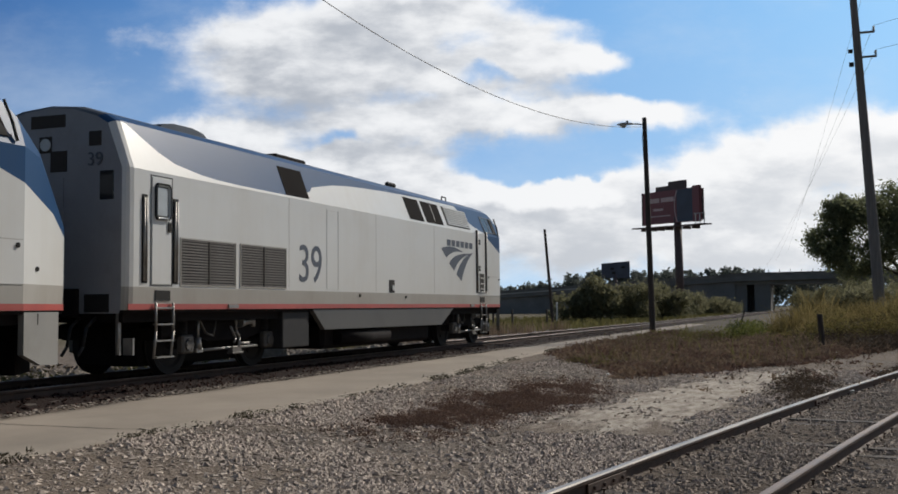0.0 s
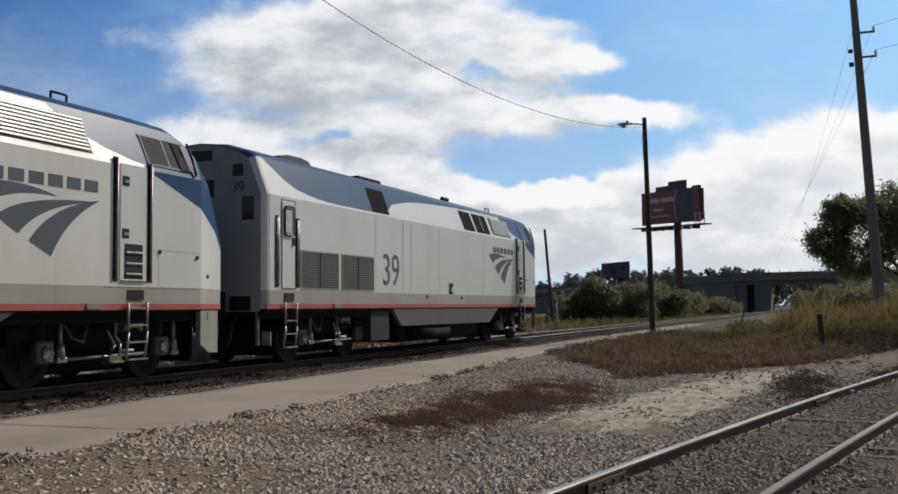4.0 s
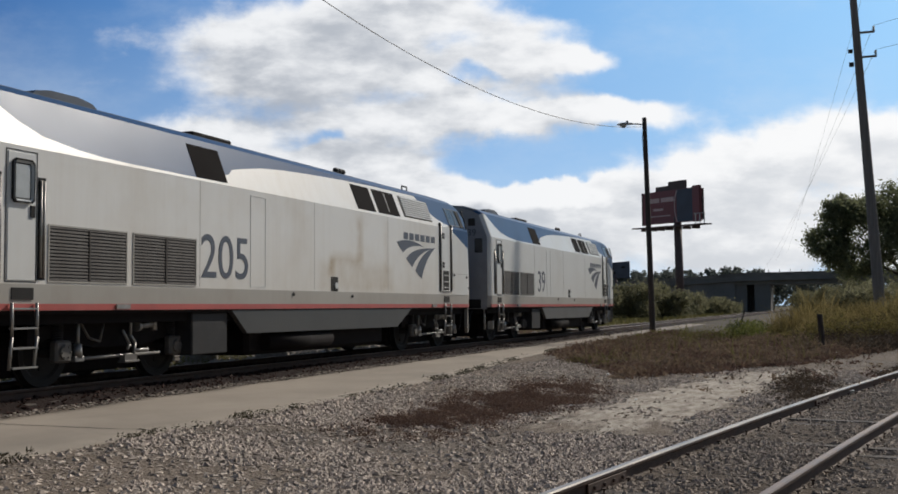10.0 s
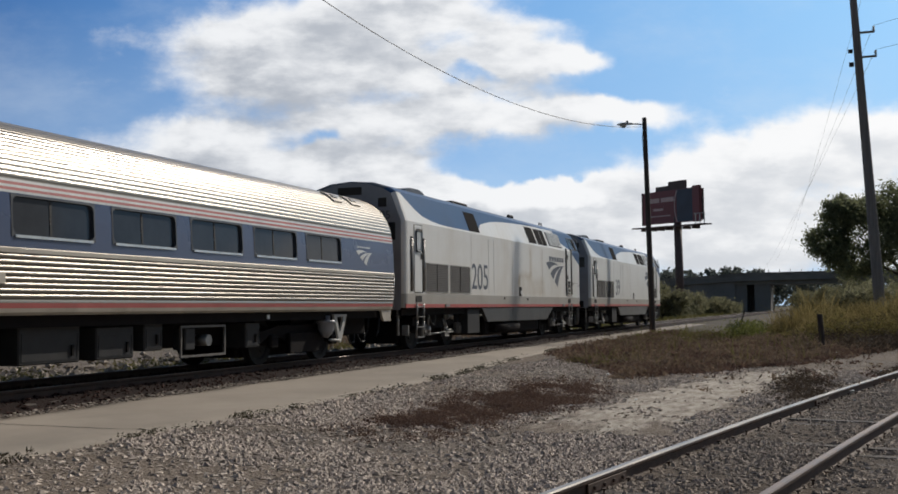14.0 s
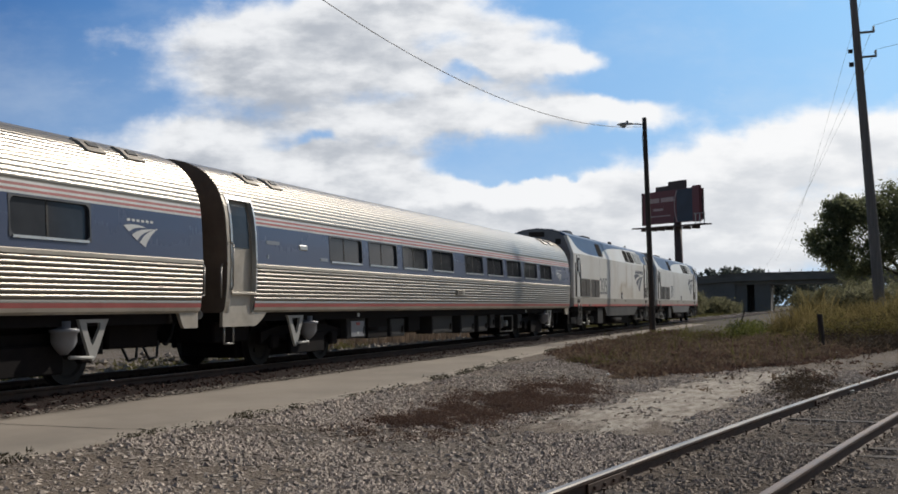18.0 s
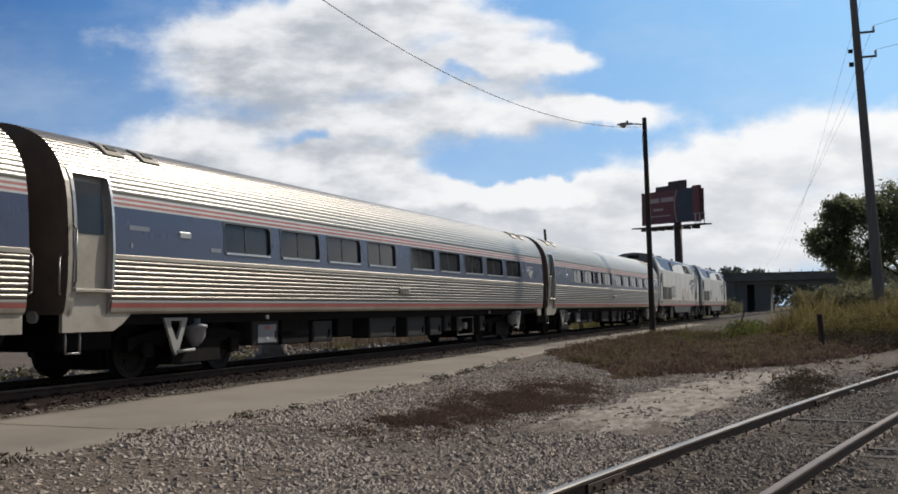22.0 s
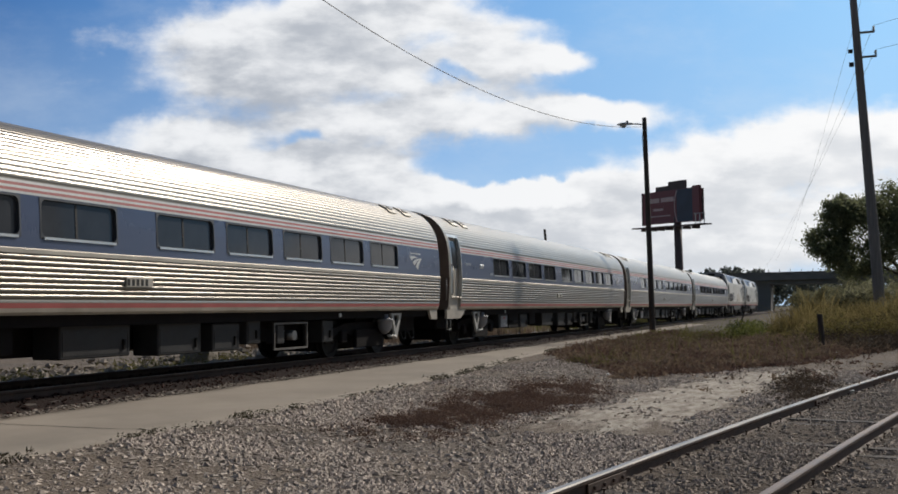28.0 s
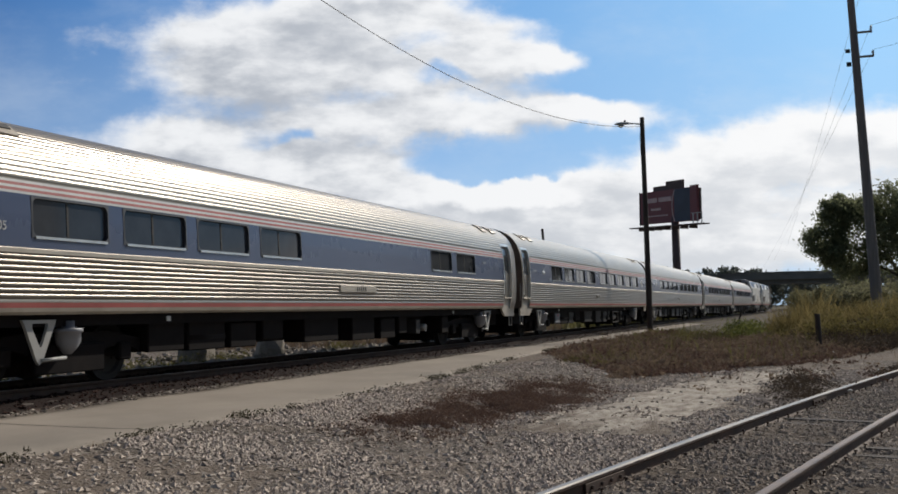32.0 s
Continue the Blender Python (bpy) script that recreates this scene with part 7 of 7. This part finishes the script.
def build_plants():
    build_tree(76, -4.05, 0.3, [(0, 2.2, 5.6, 2.6, 2.4, 2.2), (0.2, 4.6, 5.5, 1.5, 1.4, 1.5), (-0.3, 3.6, 7.0, 1.2, 1.2, 0.9), (0.4, 0.6, 7.0, 2.2, 2.2, 1.5), (0, -1.4, 6.6, 2.4, 2.4, 2.0), (0, -3.8, 6.0, 2.6, 2.4, 2.4),
                                (0.3, -1.0, 4.0, 3, 3.4, 1.6), (0.3, 3.0, 3.9, 2.0, 1.9, 1.2), (0, -4.2, 8.0, 1.6, 2.0, 1.2)], 6500, 0.10, 3.4, 21, "broad dark green tree with ragged crown behind the pole", limbs=9)
    rs = np.random.RandomState(31)
    for k, (x, y, w, h) in enumerate(((114, 26.6, 3.0, 3.6), (113, 24.6, 3.2, 4.6), (116, 21.6, 3.4, 4.7), (120, 19.0, 3.4, 3.9), (150, 22.6, 5.0, 3.6), (160, 18.6, 4.0, 2.6), (185, 22, 5, 2.4), (215, 21.5, 5, 2.2), (140, -3.2, 5.0, 4.6), (170, -2, 6, 5.2), (90, -8, 4.5, 4.6), (118, -2.2, 3.5, 3.2), (190, 2.6, 3.5, 4.6), (235, 8.0, 4.0, 5.0))):
        Bsh = empty("bush", pose(x, y, -0.4))
        lobes = [(rs.normal() * w * 0.3, rs.normal() * w * 0.35, h * (0.35 + 0.25 * rs.rand()), w * 0.45, w * 0.5, h * 0.42) for _ in range(5)]
        v, f = leaf_cloud(lobes, 1500, 0.15, rs, 26)
        c = raw("foliage", v, f, M["bush"], Bsh)
        tagged(c, kind="stuff")
        for _ in range(4):
            bm = bmesh.new()
            tube(bm, (rs.normal() * 0.3, rs.normal() * 0.3, -0.1), (rs.normal() * 1.0, rs.normal() * 1.0, h * 0.6), 0.07, 0.03, 6)
            part("stem", bm, M["bark"], Bsh)
        tagged(Bsh, "dense hazy green bush beyond the track" if y > 10 else "dense dark green bush beside the yard road", "bush")
    # far woods behind the overpass
    lobes = []
    for k in range(150):
        y = 330 - k * 3.3 + rs.normal() * 2
        top = along(-y, [(-330, 7), (-131, 10), (-116, 12.2), (-92, 15.2), (-46, 16.0), (-28, 14.2), (-13, 12.5), (60, 11)]) + rs.normal() * 0.7
        r = 2.2 + 2.0 * rs.rand()
        lobes.append((430 + rs.normal() * 8, y, top - r * 1.1, r * 1.2, r * 1.2, r))
        lobes.append((424 + rs.normal() * 6, y + 2, top * 0.45, 5, 5, top * 0.42))
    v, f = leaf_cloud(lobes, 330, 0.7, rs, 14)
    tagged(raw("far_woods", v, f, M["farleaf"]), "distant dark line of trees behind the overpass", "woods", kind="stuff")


build_lamp()
build_poles()
build_billboard()
build_bridge()
build_plants()
build_stuff()
build_block()

# ---- what moves ----
TRAVEL = [(0, 0.00), (0.5, 0.31), (1, 0.66), (1.5, 1.10), (2, 1.63), (2.5, 2.21), (3, 2.82), (3.5, 3.45), (4, 4.16), (4.5, 4.95), (5, 5.84), (5.5, 6.82), (6, 7.86), (6.5, 8.92), (7, 10.03), (7.5, 11.21), (8, 12.45), (8.5, 13.75), (9, 15.10), (9.5, 16.49), (10, 17.93), (10.5, 19.45), (11, 21.08), (11.5, 22.82), (12, 24.60), (12.5, 26.36), (13, 28.16), (13.5, 30.06), (14, 32.04), (14.5, 34.09), (15, 36.19), (15.5, 38.37), (16, 40.62), (16.5, 42.89), (17, 45.18), (17.5, 47.49), (18, 49.86), (18.5, 52.33), (19, 54.89), (19.5, 57.54), (20, 60.25), (20.5, 63.02), (21, 65.86), (21.5, 68.77), (22, 71.77), (22.5, 74.85), (23, 78.00), (23.5, 81.21), (24, 84.48), (24.5, 87.83), (25, 91.25), (25.5, 94.76), (26, 98.34), (26.5, 101.99), (27, 105.68), (27.5, 109.42), (28, 113.20), (28.5, 117.04), (29, 120.98), (29.5, 125.07), (30, 129.27), (30.5, 133.57), (31, 137.93), (31.5, 142.29), (32, 146.67)]


def travelled(t):
    return along(t, TRAVEL)


def motions():
    for thing, x0 in TRAIN:
        walk(thing, [(t, pose(x0 + s, TRACK_Y, 0)) for t, s in TRAVEL])
    for ws, d, r in AXLES:
        walk(ws, [(k / 15, pose(d, 0, r, 0, math.degrees(travelled(k / 15) / r), 0)) for k in range(481)])
    base = EYE + heading(AIM, TILT) * 3500
    turn = HOLD.to_3x3().to_4x4()
    side = turn @ Vector((1, 0, 0))
    walk(sky_sheet, [(t, Matrix.Translation(base + side * (-2.2 * t * 3500 / 1848)) @ turn) for t in (0.0, 16.0, 32.0)])


motions()
